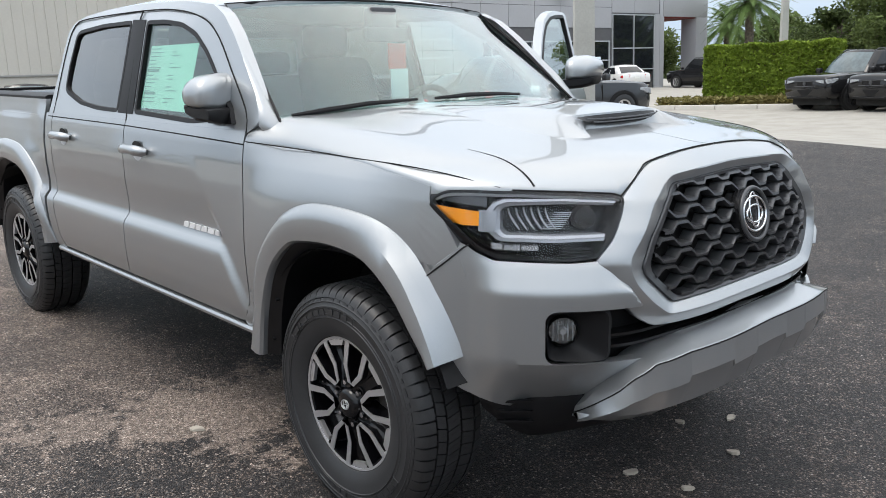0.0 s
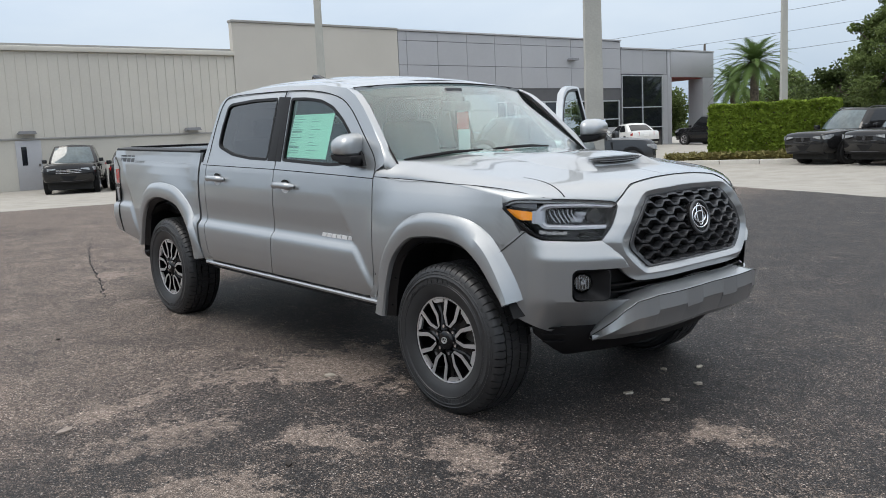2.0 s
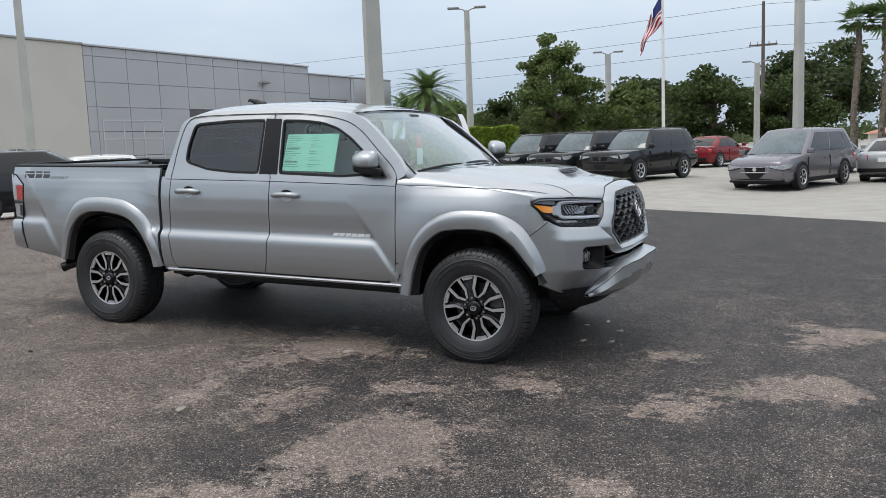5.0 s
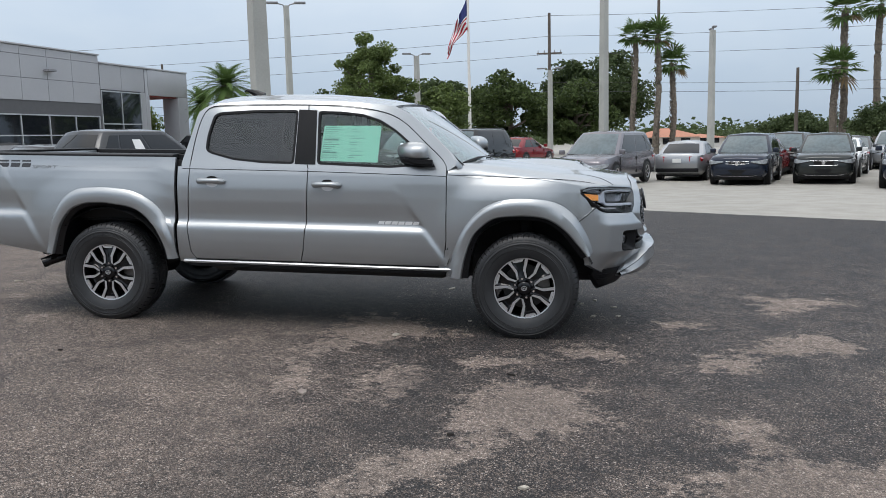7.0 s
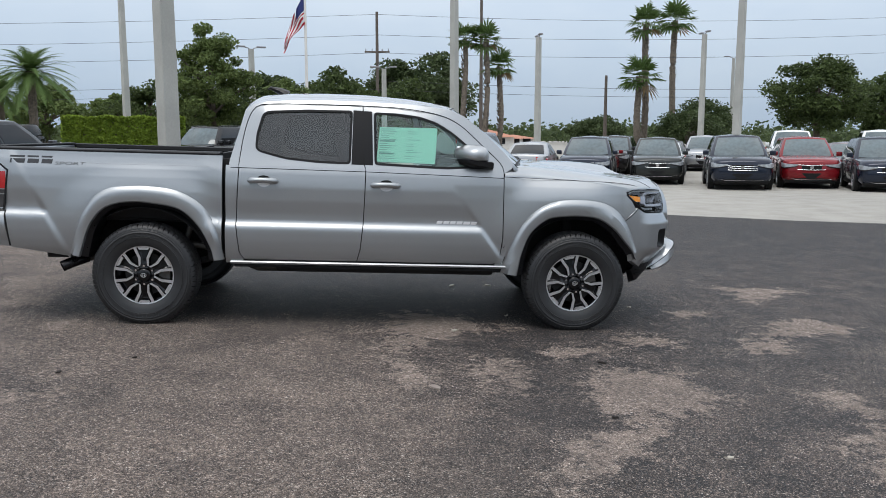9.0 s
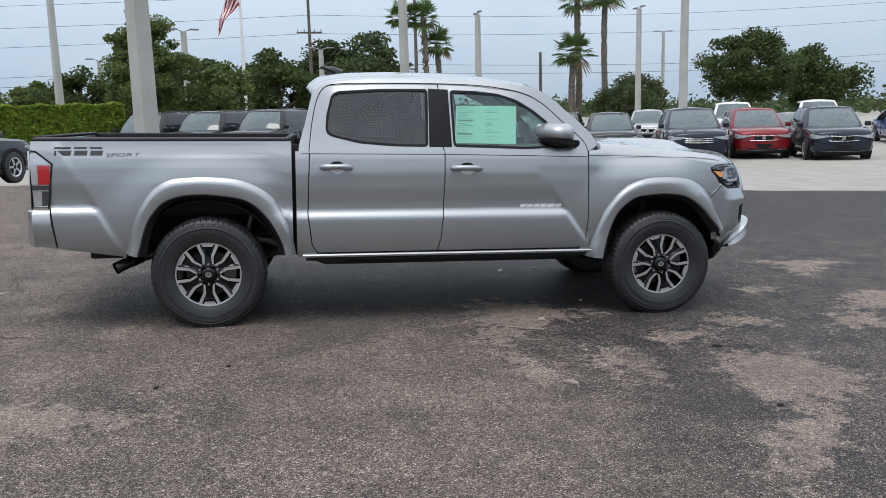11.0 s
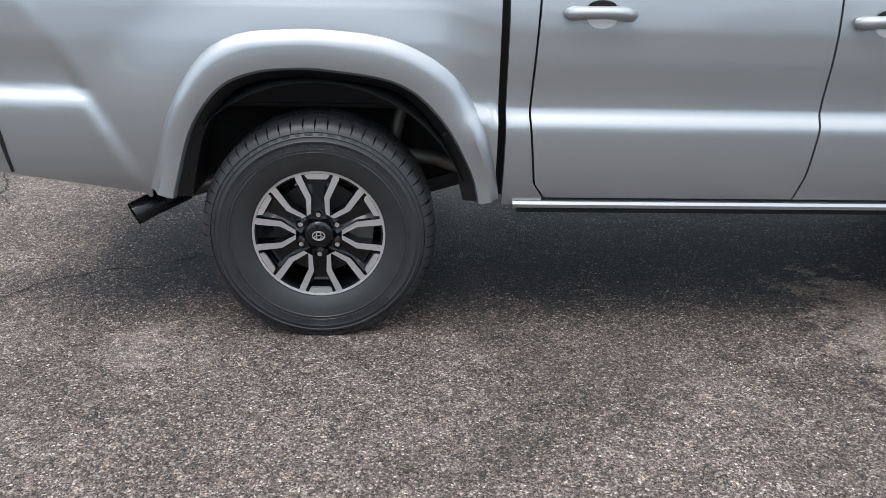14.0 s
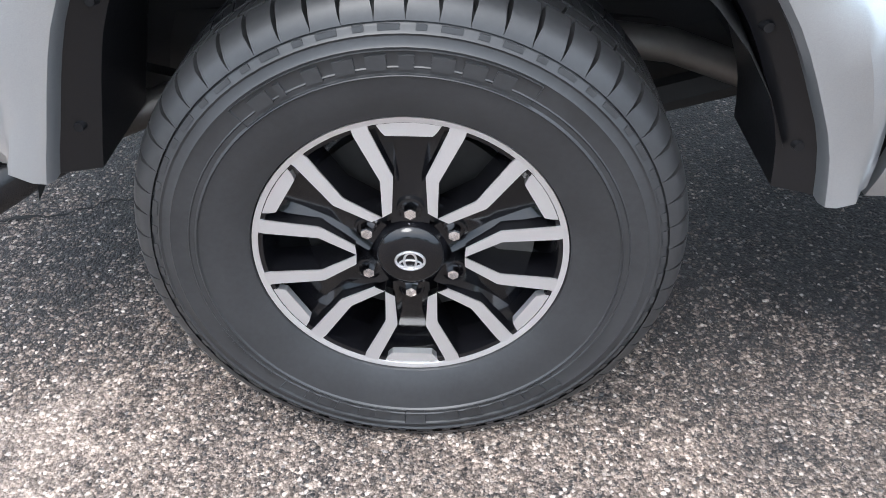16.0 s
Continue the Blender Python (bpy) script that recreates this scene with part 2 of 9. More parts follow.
def leaf_material(name, dark, light, rough=0.55):
    m, n, l, b = material(name)
    geo = n.new("ShaderNodeNewGeometry")
    v = coords(n, l)
    big = noise_fac(n, l, v, 0.8, 3)
    f = calc(n, l, "MULTIPLY_ADD", geo.outputs["Random Per Island"], 0.6, calc(n, l, "MULTIPLY", big, 0.45))
    l.new(ramp(n, l, f, (0.15, dark), (0.85, light)), b.inputs["Base Color"])
    b.inputs["Roughness"].default_value = rough
    b.inputs["Specular IOR Level"].default_value = 0.15
    t = n.new("ShaderNodeBsdfTranslucent")
    t.inputs["Color"].default_value = (*[c * 1.2 for c in light], 1)
    mix = n.new("ShaderNodeMixShader")
    mix.inputs[0].default_value = 0.22
    l.new(b.outputs[0], mix.inputs[1])
    l.new(t.outputs[0], mix.inputs[2])
    l.new(mix.outputs[0], n["Material Output"].inputs["Surface"])
    return m


OAK_LEAF = leaf_material("oak_foliage", (0.022, 0.038, 0.012), (0.165, 0.215, 0.070))
DARK_LEAF = leaf_material("dark_oak_foliage", (0.012, 0.021, 0.008), (0.095, 0.130, 0.044))
FAR_LEAF = leaf_material("distant_foliage", (0.022, 0.036, 0.015), (0.090, 0.120, 0.050))
HEDGE_LEAF = leaf_material("hedge_foliage", (0.055, 0.095, 0.012), (0.26, 0.35, 0.05))
BUSH_LEAF = leaf_material("yellow_green_bush_foliage", (0.10, 0.16, 0.02), (0.22, 0.32, 0.05))
PALM_LEAF = leaf_material("palm_frond_green", (0.020, 0.042, 0.012), (0.105, 0.165, 0.050))
DRY_LEAF = leaf_material("dry_frond", (0.16, 0.11, 0.06), (0.30, 0.22, 0.12))
GRASS = leaf_material("dry_grass_blades", (0.10, 0.10, 0.03), (0.25, 0.22, 0.09))


def asphalt_material():
    """Sealed asphalt: stone chips under a dark seal coat, laid bare chip by chip where the coat has worn away."""
    m, n, l, b = material("worn_sealed_asphalt")
    geo = n.new("ShaderNodeNewGeometry").outputs["Position"]
    flat = n.new("ShaderNodeMapping")
    flat.inputs["Scale"].default_value = (1, 1, 0)
    l.new(geo, flat.inputs["Vector"])
    v = flat.outputs[0]

    def slope(sock, a, c, lo, hi):
        r = n.new("ShaderNodeMapRange")
        for key, val in zip(("From Min", "From Max", "To Min", "To Max"), (a, c, lo, hi)):
            r.inputs[key].default_value = val
        r.interpolation_type = "SMOOTHSTEP"
        l.new(sock, r.inputs["Value"])
        return r.outputs[0]

    def stones(scale):
        t = n.new("ShaderNodeTexVoronoi")
        t.inputs["Scale"].default_value = scale
        l.new(v, t.inputs["Vector"])
        c = n.new("ShaderNodeSeparateColor")
        l.new(t.outputs["Color"], c.inputs[0])
        return t.outputs["Distance"], c.outputs

    near_d, near_c = stones(150.0)
    fine_d, fine_c = stones(330.0)
    clump_d, clump_c = stones(62.0)
    # how far the seal has gone: broad worn ground with the truck's shade added, and islands with ragged edges
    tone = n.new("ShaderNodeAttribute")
    tone.attribute_name = "wear_shade"
    island = n.new("ShaderNodeAttribute")
    island.attribute_name = "island"
    big, mid, edge, fray = noise_fac(n, l, v, 0.55, 4), noise_fac(n, l, v, 2.6, 8, 0.66), noise_fac(n, l, v, 9.0, 8, 0.74), noise_fac(n, l, v, 48.0, 4, 0.7)
    ragged = calc(n, l, "MULTIPLY_ADD", edge, 0.95, -0.475)
    ragged = calc(n, l, "ADD", ragged, calc(n, l, "MULTIPLY_ADD", mid, 0.66, -0.34))
    ragged = calc(n, l, "ADD", ragged, calc(n, l, "MULTIPLY_ADD", fray, 0.42, -0.21))
    bare = slope(calc(n, l, "ADD", island.outputs["Fac"], ragged), -0.03, 0.07, 0.0, 1.0)
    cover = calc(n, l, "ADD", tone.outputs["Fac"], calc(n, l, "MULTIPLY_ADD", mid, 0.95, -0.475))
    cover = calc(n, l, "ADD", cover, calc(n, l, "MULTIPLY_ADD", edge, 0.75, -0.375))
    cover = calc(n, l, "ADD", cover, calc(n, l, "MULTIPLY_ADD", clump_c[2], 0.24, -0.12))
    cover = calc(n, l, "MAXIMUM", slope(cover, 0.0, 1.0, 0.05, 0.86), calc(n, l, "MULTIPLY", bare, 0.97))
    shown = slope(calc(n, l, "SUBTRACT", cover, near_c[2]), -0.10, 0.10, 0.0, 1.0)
    shown_fine = slope(calc(n, l, "SUBTRACT", cover, fine_c[2]), -0.12, 0.12, 0.0, 1.0)
    stone = ramp(n, l, near_c[0], (0.0, (0.052, 0.043, 0.039)), (0.35, (0.157, 0.122, 0.103)), (0.68, (0.298, 0.238, 0.200)), (0.90, (0.475, 0.395, 0.340)), (1.0, (0.76, 0.69, 0.63)))
    small = ramp(n, l, fine_c[0], (0.0, (0.058, 0.048, 0.043)), (0.6, (0.200, 0.158, 0.133)), (1.0, (0.52, 0.445, 0.39)))
    joint = ramp(n, l, near_d, (0.34, (1, 1, 1)), (0.70, (0.34, 0.33, 0.32)))
    stone = mixed(n, l, 0.80, stone, joint, "MULTIPLY")
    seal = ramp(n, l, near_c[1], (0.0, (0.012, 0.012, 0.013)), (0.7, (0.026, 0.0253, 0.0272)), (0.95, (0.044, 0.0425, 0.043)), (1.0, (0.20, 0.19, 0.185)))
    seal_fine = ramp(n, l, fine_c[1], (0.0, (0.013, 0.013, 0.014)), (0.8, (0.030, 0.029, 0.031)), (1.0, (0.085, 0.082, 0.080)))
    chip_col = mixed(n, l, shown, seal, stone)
    fine_col = mixed(n, l, shown_fine, seal_fine, small)
    col = mixed(n, l, 0.36, chip_col, fine_col)
    # pale dust lies in the bare islands
    col = mixed(n, l, calc(n, l, "MULTIPLY", bare, 0.16), col, (0.36, 0.30, 0.26))
    grit = ramp(n, l, clump_c[0], (0.0, (0.60, 0.60, 0.60)), (0.5, (0.96, 0.96, 0.96)), (0.9, (1.28, 1.27, 1.25)), (1.0, (1.55, 1.52, 1.48)))
    col = mixed(n, l, 0.75, col, grit, "MULTIPLY")
    gravel = ramp(n, l, noise_fac(n, l, v, 95.0, 4, 0.85), (0.34, (0.50, 0.50, 0.50)), (0.50, (0.98, 0.98, 0.98)), (0.68, (1.65, 1.63, 1.60)))
    col = mixed(n, l, 0.70, col, gravel, "MULTIPLY")
    patchy = ramp(n, l, mid, (0.30, (0.78, 0.78, 0.79)), (0.70, (1.16, 1.15, 1.14)))
    col = mixed(n, l, 0.8, col, patchy, "MULTIPLY")
    stain = calc(n, l, "ADD", big, calc(n, l, "MULTIPLY_ADD", edge, 0.35, -0.175))
    col = mixed(n, l, slope(stain, 0.34, 0.48, 0.30, 0.0), col, (0.026, 0.0255, 0.0265))
    l.new(col, b.inputs["Base Color"])
    l.new(calc(n, l, "MULTIPLY_ADD", cover, 0.20, 0.60), b.inputs["Roughness"])
    b.inputs["Specular IOR Level"].default_value = 0.22
    h = calc(n, l, "ADD", calc(n, l, "MULTIPLY", near_d, -1.0), calc(n, l, "MULTIPLY", fine_d, -0.5))
    bump(n, l, b, h, 0.65, 0.008)
    return m


def concrete_material():
    m, n, l, b = material("pale_concrete_paving")
    v = coords(n, l, (1, 1, 0))
    big, fine, streak = noise_fac(n, l, v, 0.25, 4), noise_fac(n, l, v, 18, 4), noise_fac(n, l, v, 1.6, 6)
    col = ramp(n, l, big, (0.3, (0.262, 0.246, 0.214)), (0.7, (0.335, 0.315, 0.276)))
    col = mixed(n, l, 0.3, col, ramp(n, l, fine, (0.3, (0.24, 0.226, 0.20)), (0.7, (0.37, 0.348, 0.308))))
    col = mixed(n, l, 0.25, col, ramp(n, l, streak, (0.35, (0.22, 0.21, 0.19)), (0.6, (0.45, 0.43, 0.39))))
    l.new(col, b.inputs["Base Color"])
    b.inputs["Roughness"].default_value = 0.85
    bump(n, l, b, fine, 0.3, 0.004)
    return m


ASPHALT = asphalt_material()
CONCRETE = concrete_material()


# ---- builders ----
def finish(name, bm, mat, smooth=40):
    """A mesh object from a bmesh, in its own place."""
    bmesh.ops.recalc_face_normals(bm, faces=bm.faces)
    me = bpy.data.meshes.new(name)
    bm.to_mesh(me)
    bm.free()
    me.materials.append(mat)
    if smooth:
        for p in me.polygons:
            p.use_smooth = True
        me.set_sharp_from_angle(angle=radians(smooth))
    return new(name, me)


def part(name, bm, mat, parent, label="", smooth=40):
    ob = finish(name, bm, mat, smooth)
    ob.parent = parent
    if label:
        tagged(ob, label)
    return ob


def thing(name, label, category, m=None, group="", kind=""):
    ob = new(name)
    if m is not None:
        ob.matrix_basis = m
    return tagged(ob, label, category, group, kind)


def solid(name, bm, mat, label, category="", m=None, group="", kind="", smooth=40):
    ob = finish(name, bm, mat, smooth)
    if m is not None:
        ob.matrix_basis = m
    return tagged(ob, label, category, group, kind)


def box(x0, x1, y0, y1, z0, z1, bev=0.0, bm=None, seg=2):
    bm = bm or bmesh.new()
    r = bmesh.ops.create_cube(bm, size=1)
    for v in r["verts"]:
        v.co = Vector(((x0 + x1) / 2 + v.co.x * (x1 - x0), (y0 + y1) / 2 + v.co.y * (y1 - y0), (z0 + z1) / 2 + v.co.z * (z1 - z0)))
    if bev:
        es = {e for v in r["verts"] for e in v.link_edges}
        bmesh.ops.bevel(bm, geom=list(es), offset=bev, segments=seg, affect="EDGES", profile=0.5)
    return bm


def tube(a, b, ra, rb=None, n=12, bm=None, caps=True):
    bm = bm or bmesh.new()
    a, b, rb = Vector(a), Vector(b), ra if rb is None else rb
    q = (b - a).to_track_quat("Z", "Y")
    r = bmesh.ops.create_cone(bm, cap_ends=caps, segments=n, radius1=ra, radius2=rb, depth=(b - a).length)
    for v in r["verts"]:
        v.co = (a + b) / 2 + q @ v.co
    return bm


def path_tube(points, radius, n=8, bm=None):
    """A bent rod through points; radius may be a list."""
    bm = bm or bmesh.new()
    pts = [Vector(p) for p in points]
    rad = radius if isinstance(radius, (list, tuple)) else [radius] * len(pts)
    rings = []
    for i, p in enumerate(pts):
        d = (pts[min(i + 1, len(pts) - 1)] - pts[max(i - 1, 0)]).normalized()
        q = d.to_track_quat("Z", "Y")
        rings.append([bm.verts.new(p + q @ Vector((rad[i] * math.cos(2 * math.pi * k / n), rad[i] * math.sin(2 * math.pi * k / n), 0))) for k in range(n)])
    for a, b in zip(rings, rings[1:]):
        for k in range(n):
            bm.faces.new((a[k], a[(k + 1) % n], b[(k + 1) % n], b[k]))
    bm.faces.new(rings[0][::-1])
    bm.faces.new(rings[-1])
    return bm


def loft(rings, closed=True, caps=False, bm=None):
    bm = bm or bmesh.new()
    vs = [[bm.verts.new(p) for p in r] for r in rings]
    for a, b in zip(vs, vs[1:]):
        for k in range(len(a) - (0 if closed else 1)):
            j = (k + 1) % len(a)
            bm.faces.new((a[k], a[j], b[j], b[k]))
    if caps:
        bm.faces.new(vs[0][::-1])
        bm.faces.new(vs[-1])
    return bm


def extruded(outline, axis, a, b, bev=0.0, bm=None):
    """A slab: a flat outline of (u, v) pushed along an axis from a to b. Axis x: (y, z); y: (x, z); z: (x, y)."""
    bm = bm or bmesh.new()
    place = {"x": lambda u, v, w: (w, u, v), "y": lambda u, v, w: (u, w, v), "z": lambda u, v, w: (u, v, w)}[axis]
    lo = [bm.verts.new(place(u, v, a)) for u, v in outline]
    hi = [bm.verts.new(place(u, v, b)) for u, v in outline]
    k = len(lo)
    fs = [bm.faces.new((lo[i], lo[(i + 1) % k], hi[(i + 1) % k], hi[i])) for i in range(k)]
    fs += [bm.faces.new(lo[::-1]), bm.faces.new(hi)]
    if bev:
        es = {e for f in fs[-2:] for e in f.edges}
        bmesh.ops.recalc_face_normals(bm, faces=fs)
        bmesh.ops.bevel(bm, geom=list(es), offset=bev, segments=2, affect="EDGES", profile=0.5)
    return bm


def spline(points, n):
    """n + 1 points evenly along a smooth curve through the given ones."""
    p = np.array(points, float)
    p = np.vstack([2 * p[0] - p[1], p, 2 * p[-1] - p[-2]])
    out = []
    for i in range(1, len(p) - 2):
        for t in np.linspace(0, 1, 24, endpoint=False):
            a, b, c, d = p[i - 1], p[i], p[i + 1], p[i + 2]
            out.append(0.5 * (2 * b + (c - a) * t + (2 * a - 5 * b + 4 * c - d) * t * t + (3 * b - a - 3 * c + d) * t ** 3))
    out.append(p[-2])
    out = np.array(out)
    s = np.concatenate([[0], np.cumsum(np.linalg.norm(np.diff(out, axis=0), axis=1))])
    return [np.array([np.interp(u, s, out[:, k]) for k in range(out.shape[1])]) for u in np.linspace(0, s[-1], n + 1)]


def lerp(a, b, t):
    return a + (b - a) * t


def smooth(a, b, v):
    v = min(1.0, max(0.0, (v - a) / (b - a)))
    return v * v * (3 - 2 * v)


def lettering(name, text, size, depth, mat, m, parent=None, label="", stretch=1.0):
    cu = bpy.data.curves.new(name, "FONT")
    cu.body, cu.size, cu.extrude, cu.align_x = text, size, depth, "LEFT"
    cu.resolution_u = 3
    tmp = bpy.data.objects.new(name, cu)
    me = bpy.data.meshes.new_from_object(tmp)
    bpy.data.objects.remove(tmp)
    me.transform(Matrix.Diagonal((stretch, 1, 1, 1)))
    me.materials.clear()
    me.materials.append(mat)
    me.name = name
    ob = new(name, me)
    ob.matrix_basis = m
    ob.parent = parent
    return tagged(ob, label) if label else ob

# ---- ground ----
def level(x, y):
    """The height of the ground: a gentle fall under the truck, evening out to the level of the rest of the lot."""
    w = 1 - smooth(9, 20, math.hypot(x + 1.6, y + 2))
    rise = 0.24 * math.exp(-((x + 11.5) / 5.5) ** 2 - ((y - 13.0) / 5.5) ** 2)
    rise += 0.27 * smooth(17, 23.5, y) * (1 - smooth(-4, 4, x)) * (1 - smooth(40, 60, y))
    return rise + -x * math.tan(radians(SLOPE)) * w + (1 - w) * (0.05 - 0.35 * smooth(5, 20, y) * smooth(-30, -12, x))


def sheet(name, xs, ys, lift, mat, inside=None):
    bm = bmesh.new()
    vs = {}
    for i, x in enumerate(xs):
        for j, y in enumerate(ys):
            vs[i, j] = bm.verts.new((x, y, level(x, y) + lift))
    for i in range(len(xs) - 1):
        for j in range(len(ys) - 1):
            bm.faces.new((vs[i, j], vs[i + 1, j], vs[i + 1, j + 1], vs[i, j + 1]))
    return bm


gx = [-900, -400, -200, -100, -70, -50] + list(np.arange(-42, 42.1, 1.5)) + [50, 70, 100, 200, 400, 900]
gy = [-900, -400, -200, -100, -60, -40] + list(np.arange(-30, 60.1, 1.5)) + [70, 100, 200, 400, 900]
solid("ground", sheet("ground", gx, gy, 0.0, CONCRETE), CONCRETE, "pale concrete paving of the lot", "ground", kind="structure", smooth=60)


WORN = []      # islands where the seal coat is gone, as outlines on the lot


def worn(*outline):
    WORN.append(np.array(outline, float))


worn((-1.45, -1.20), (-1.40, -0.43), (-1.13, -0.31), (-0.84, -0.46), (-0.65, -0.73), (-0.35, -0.88), (-0.88, -1.13), (-1.08, -1.24), (-1.20, -1.56), (-1.35, -1.80), (-1.62, -1.31))
worn((-1.48, -1.70), (-1.32, -1.79), (-1.14, -2.27), (-1.18, -2.44), (-1.29, -2.40), (-1.40, -2.06))
worn((-0.95, -2.12), (-0.80, -1.79), (-0.51, -1.69), (-0.54, -2.03), (-0.44, -2.32), (-0.63, -2.45), (-0.80, -2.34))
worn((-0.41, -1.68), (-0.24, -1.37), (0.06, -1.41), (0.07, -1.62), (-0.14, -1.72), (-0.25, -1.80))
worn((0.15, -1.07), (0.60, -1.07), (0.78, -1.21), (0.62, -1.45), (0.39, -1.40), (0.17, -1.30))
worn((-0.24, -2.39), (-0.05, -1.97), (0.28, -1.86), (0.46, -2.09), (0.54, -2.35), (0.69, -2.49), (0.53, -2.69), (0.30, -2.81), (0.13, -2.95), (0.04, -3.22), (-0.09, -3.27), (-0.26, -2.82))
worn((-0.47, -3.27), (-0.24, -3.03), (-0.04, -3.23), (-0.16, -3.44), (-0.37, -3.59), (-0.53, -3.72), (-0.70, -3.79), (-0.59, -3.55))
worn((1.86, 1.22), (2.19, 1.12), (2.60, 1.04), (2.63, 0.85), (2.31, 0.54), (1.99, 0.34), (1.73, 0.30), (2.0, 0.75))
worn((1.14, -1.35), (1.46, -0.90), (1.76, -0.50), (2.10, -0.31), (2.33, -0.52), (2.43, -0.69), (2.22, -0.89), (1.85, -0.97), (1.59, -1.13), (1.41, -1.46), (1.15, -1.60))
worn((1.12, -2.44), (1.32, -2.42), (1.37, -2.60), (1.35, -2.86), (1.60, -2.88), (2.1, -3.1), (2.0, -3.9), (0.79, -3.76), (0.78, -3.48), (0.92, -3.21), (1.09, -3.05), (1.20, -2.88), (1.10, -2.76))
worn((-4.35, -2.38), (-3.85, -2.37), (-3.79, -2.31), (-3.63, -2.43), (-3.22, -2.52), (-3.40, -2.72), (-3.63, -2.81), (-3.80, -2.90), (-4.30, -2.95))
worn((-4.10, -1.82), (-3.95, -1.84), (-3.90, -2.00), (-4.02, -1.99))
worn((-4.05, -0.90), (-3.84, -0.85), (-3.75, -1.11), (-3.90, -1.14))
worn((0.95, -0.15), (1.35, -0.20), (1.45, -0.36), (1.05, -0.34))
worn((-5.6, -0.5), (-5.1, -0.35), (-5.0, -0.75), (-5.5, -0.95))


def inside_by(poly, x, y):
    """How far points lie inside an outline, negative outside."""
    d, inside = np.full(x.shape, 1e9), np.zeros(x.shape, bool)
    for (ax, ay), (bx, by) in zip(poly, np.roll(poly, -1, 0)):
        ex, ey = bx - ax, by - ay
        t = np.clip(((x - ax) * ex + (y - ay) * ey) / (ex * ex + ey * ey), 0, 1)
        d = np.minimum(d, np.hypot(x - ax - t * ex, y - ay - t * ey))
        inside ^= ((ay > y) != (by > y)) & (x < ex * (y - ay) / (ey if abs(ey) > 1e-9 else 1e-9) + ax)
    return np.where(inside, d, -d)


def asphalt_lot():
    """The asphalt apron: its far edge runs as a slanting line behind the truck. Its points carry how far the seal is
    worn, with shade under the truck put in.
    """
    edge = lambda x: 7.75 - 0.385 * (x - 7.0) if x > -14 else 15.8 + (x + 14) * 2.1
    xs = np.concatenate([np.arange(-17.6, -6.5, 0.8), np.arange(-6.5, 4.5, 0.05), np.arange(4.5, 30.1, 0.8)])
    share = np.concatenate([np.linspace(0, 1, 24, endpoint=False), np.linspace(1, 2, 160, endpoint=False), np.linspace(2, 3, 14)])
    pts = []
    for x in xs:
        top = edge(x) + 0.10 * noise.noise((x * 0.9, 3.1, 0)) if x > -17 else 8.0
        for q in share:
            y = float(np.interp(q, (0, 1, 2, 3), (-34.0, -5.2, 2.2, top) if top > 2.5 else (-34.0, -12.0, -7.0, top)))
            pts.append((x, y, level(x, y) + 0.006))
    k = len(share)
    faces = [(i * k + j, (i + 1) * k + j, (i + 1) * k + j + 1, i * k + j + 1) for i in range(len(xs) - 1) for j in range(k - 1)]
    me = bpy.data.meshes.new("pavement")
    me.from_pydata(pts, [], faces)
    me.materials.append(ASPHALT)
    p = np.array(pts)
    x, y = p[:, 0], p[:, 1]
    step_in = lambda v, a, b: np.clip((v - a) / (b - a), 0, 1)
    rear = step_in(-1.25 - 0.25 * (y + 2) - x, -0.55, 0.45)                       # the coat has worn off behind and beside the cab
    under = step_in(y, -0.95, -0.45) * step_in(3.0 - np.abs(y), 0, 1.5) * step_in(x, -4.6, -3.9) * step_in(1.1 - x, 0, 0.9)   # whole seal under the truck, kept darkest to carry its shade too
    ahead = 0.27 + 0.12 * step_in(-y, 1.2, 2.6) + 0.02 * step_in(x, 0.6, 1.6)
    wear_shade = ahead + (0.80 - ahead) * rear
    wear_shade = wear_shade * (1 - under) + (0.10 + 0.02 * step_in(-x, 2, 4)) * under
    wear_shade = wear_shade * (1 - 0.55 * step_in(y, 1.5, 4.0) * step_in(x, -6, -2))
    wear_shade = wear_shade - 0.30 * np.exp(-((x + 3.6) / 0.9) ** 2 - ((y + 2.5) / 0.42) ** 2)          # a remnant of the coat behind the cab
    me.attributes.new("wear_shade", "FLOAT", "POINT").data.foreach_set("value", wear_shade.astype(np.float32))
    near = np.max([inside_by(q, x, y) for q in WORN], axis=0)
    me.attributes.new("island", "FLOAT", "POINT").data.foreach_set("value", np.clip(near, -0.7, 0.5).astype(np.float32))
    return new("pavement", me)


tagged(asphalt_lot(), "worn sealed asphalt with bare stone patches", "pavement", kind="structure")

# ---- the pickup truck: x forward from the front axle, y to its left, z up from the tyres' contact ----
truck = thing("pickup_truck", "silver crew-cab pickup truck with its driver door standing open", "pickup truck", LOT)


def crease_amount(x, z):
    """How far the raised band low on the doors and behind the rear wheel stands out."""
    door = (1 - smooth(-0.020, 0.030, x - (-0.745 + (0.785 - z) * 0.72))) * smooth(-2.9, -2.7, x)
    bed = 1 - smooth(-0.025, 0.035, x - (-3.946 + (0.833 - z) * 0.536))
    return max(door, bed)


PLAIN = [(0.40, 0.845), (0.47, 0.868), (0.52, 0.882), (0.60, 0.894), (0.70, 0.901), (0.80, 0.903), (0.90, 0.902), (1.0, 0.900), (1.10, 0.893), (1.16, 0.884), (1.20, 0.872), (1.24, 0.862), (1.30, 0.852)]
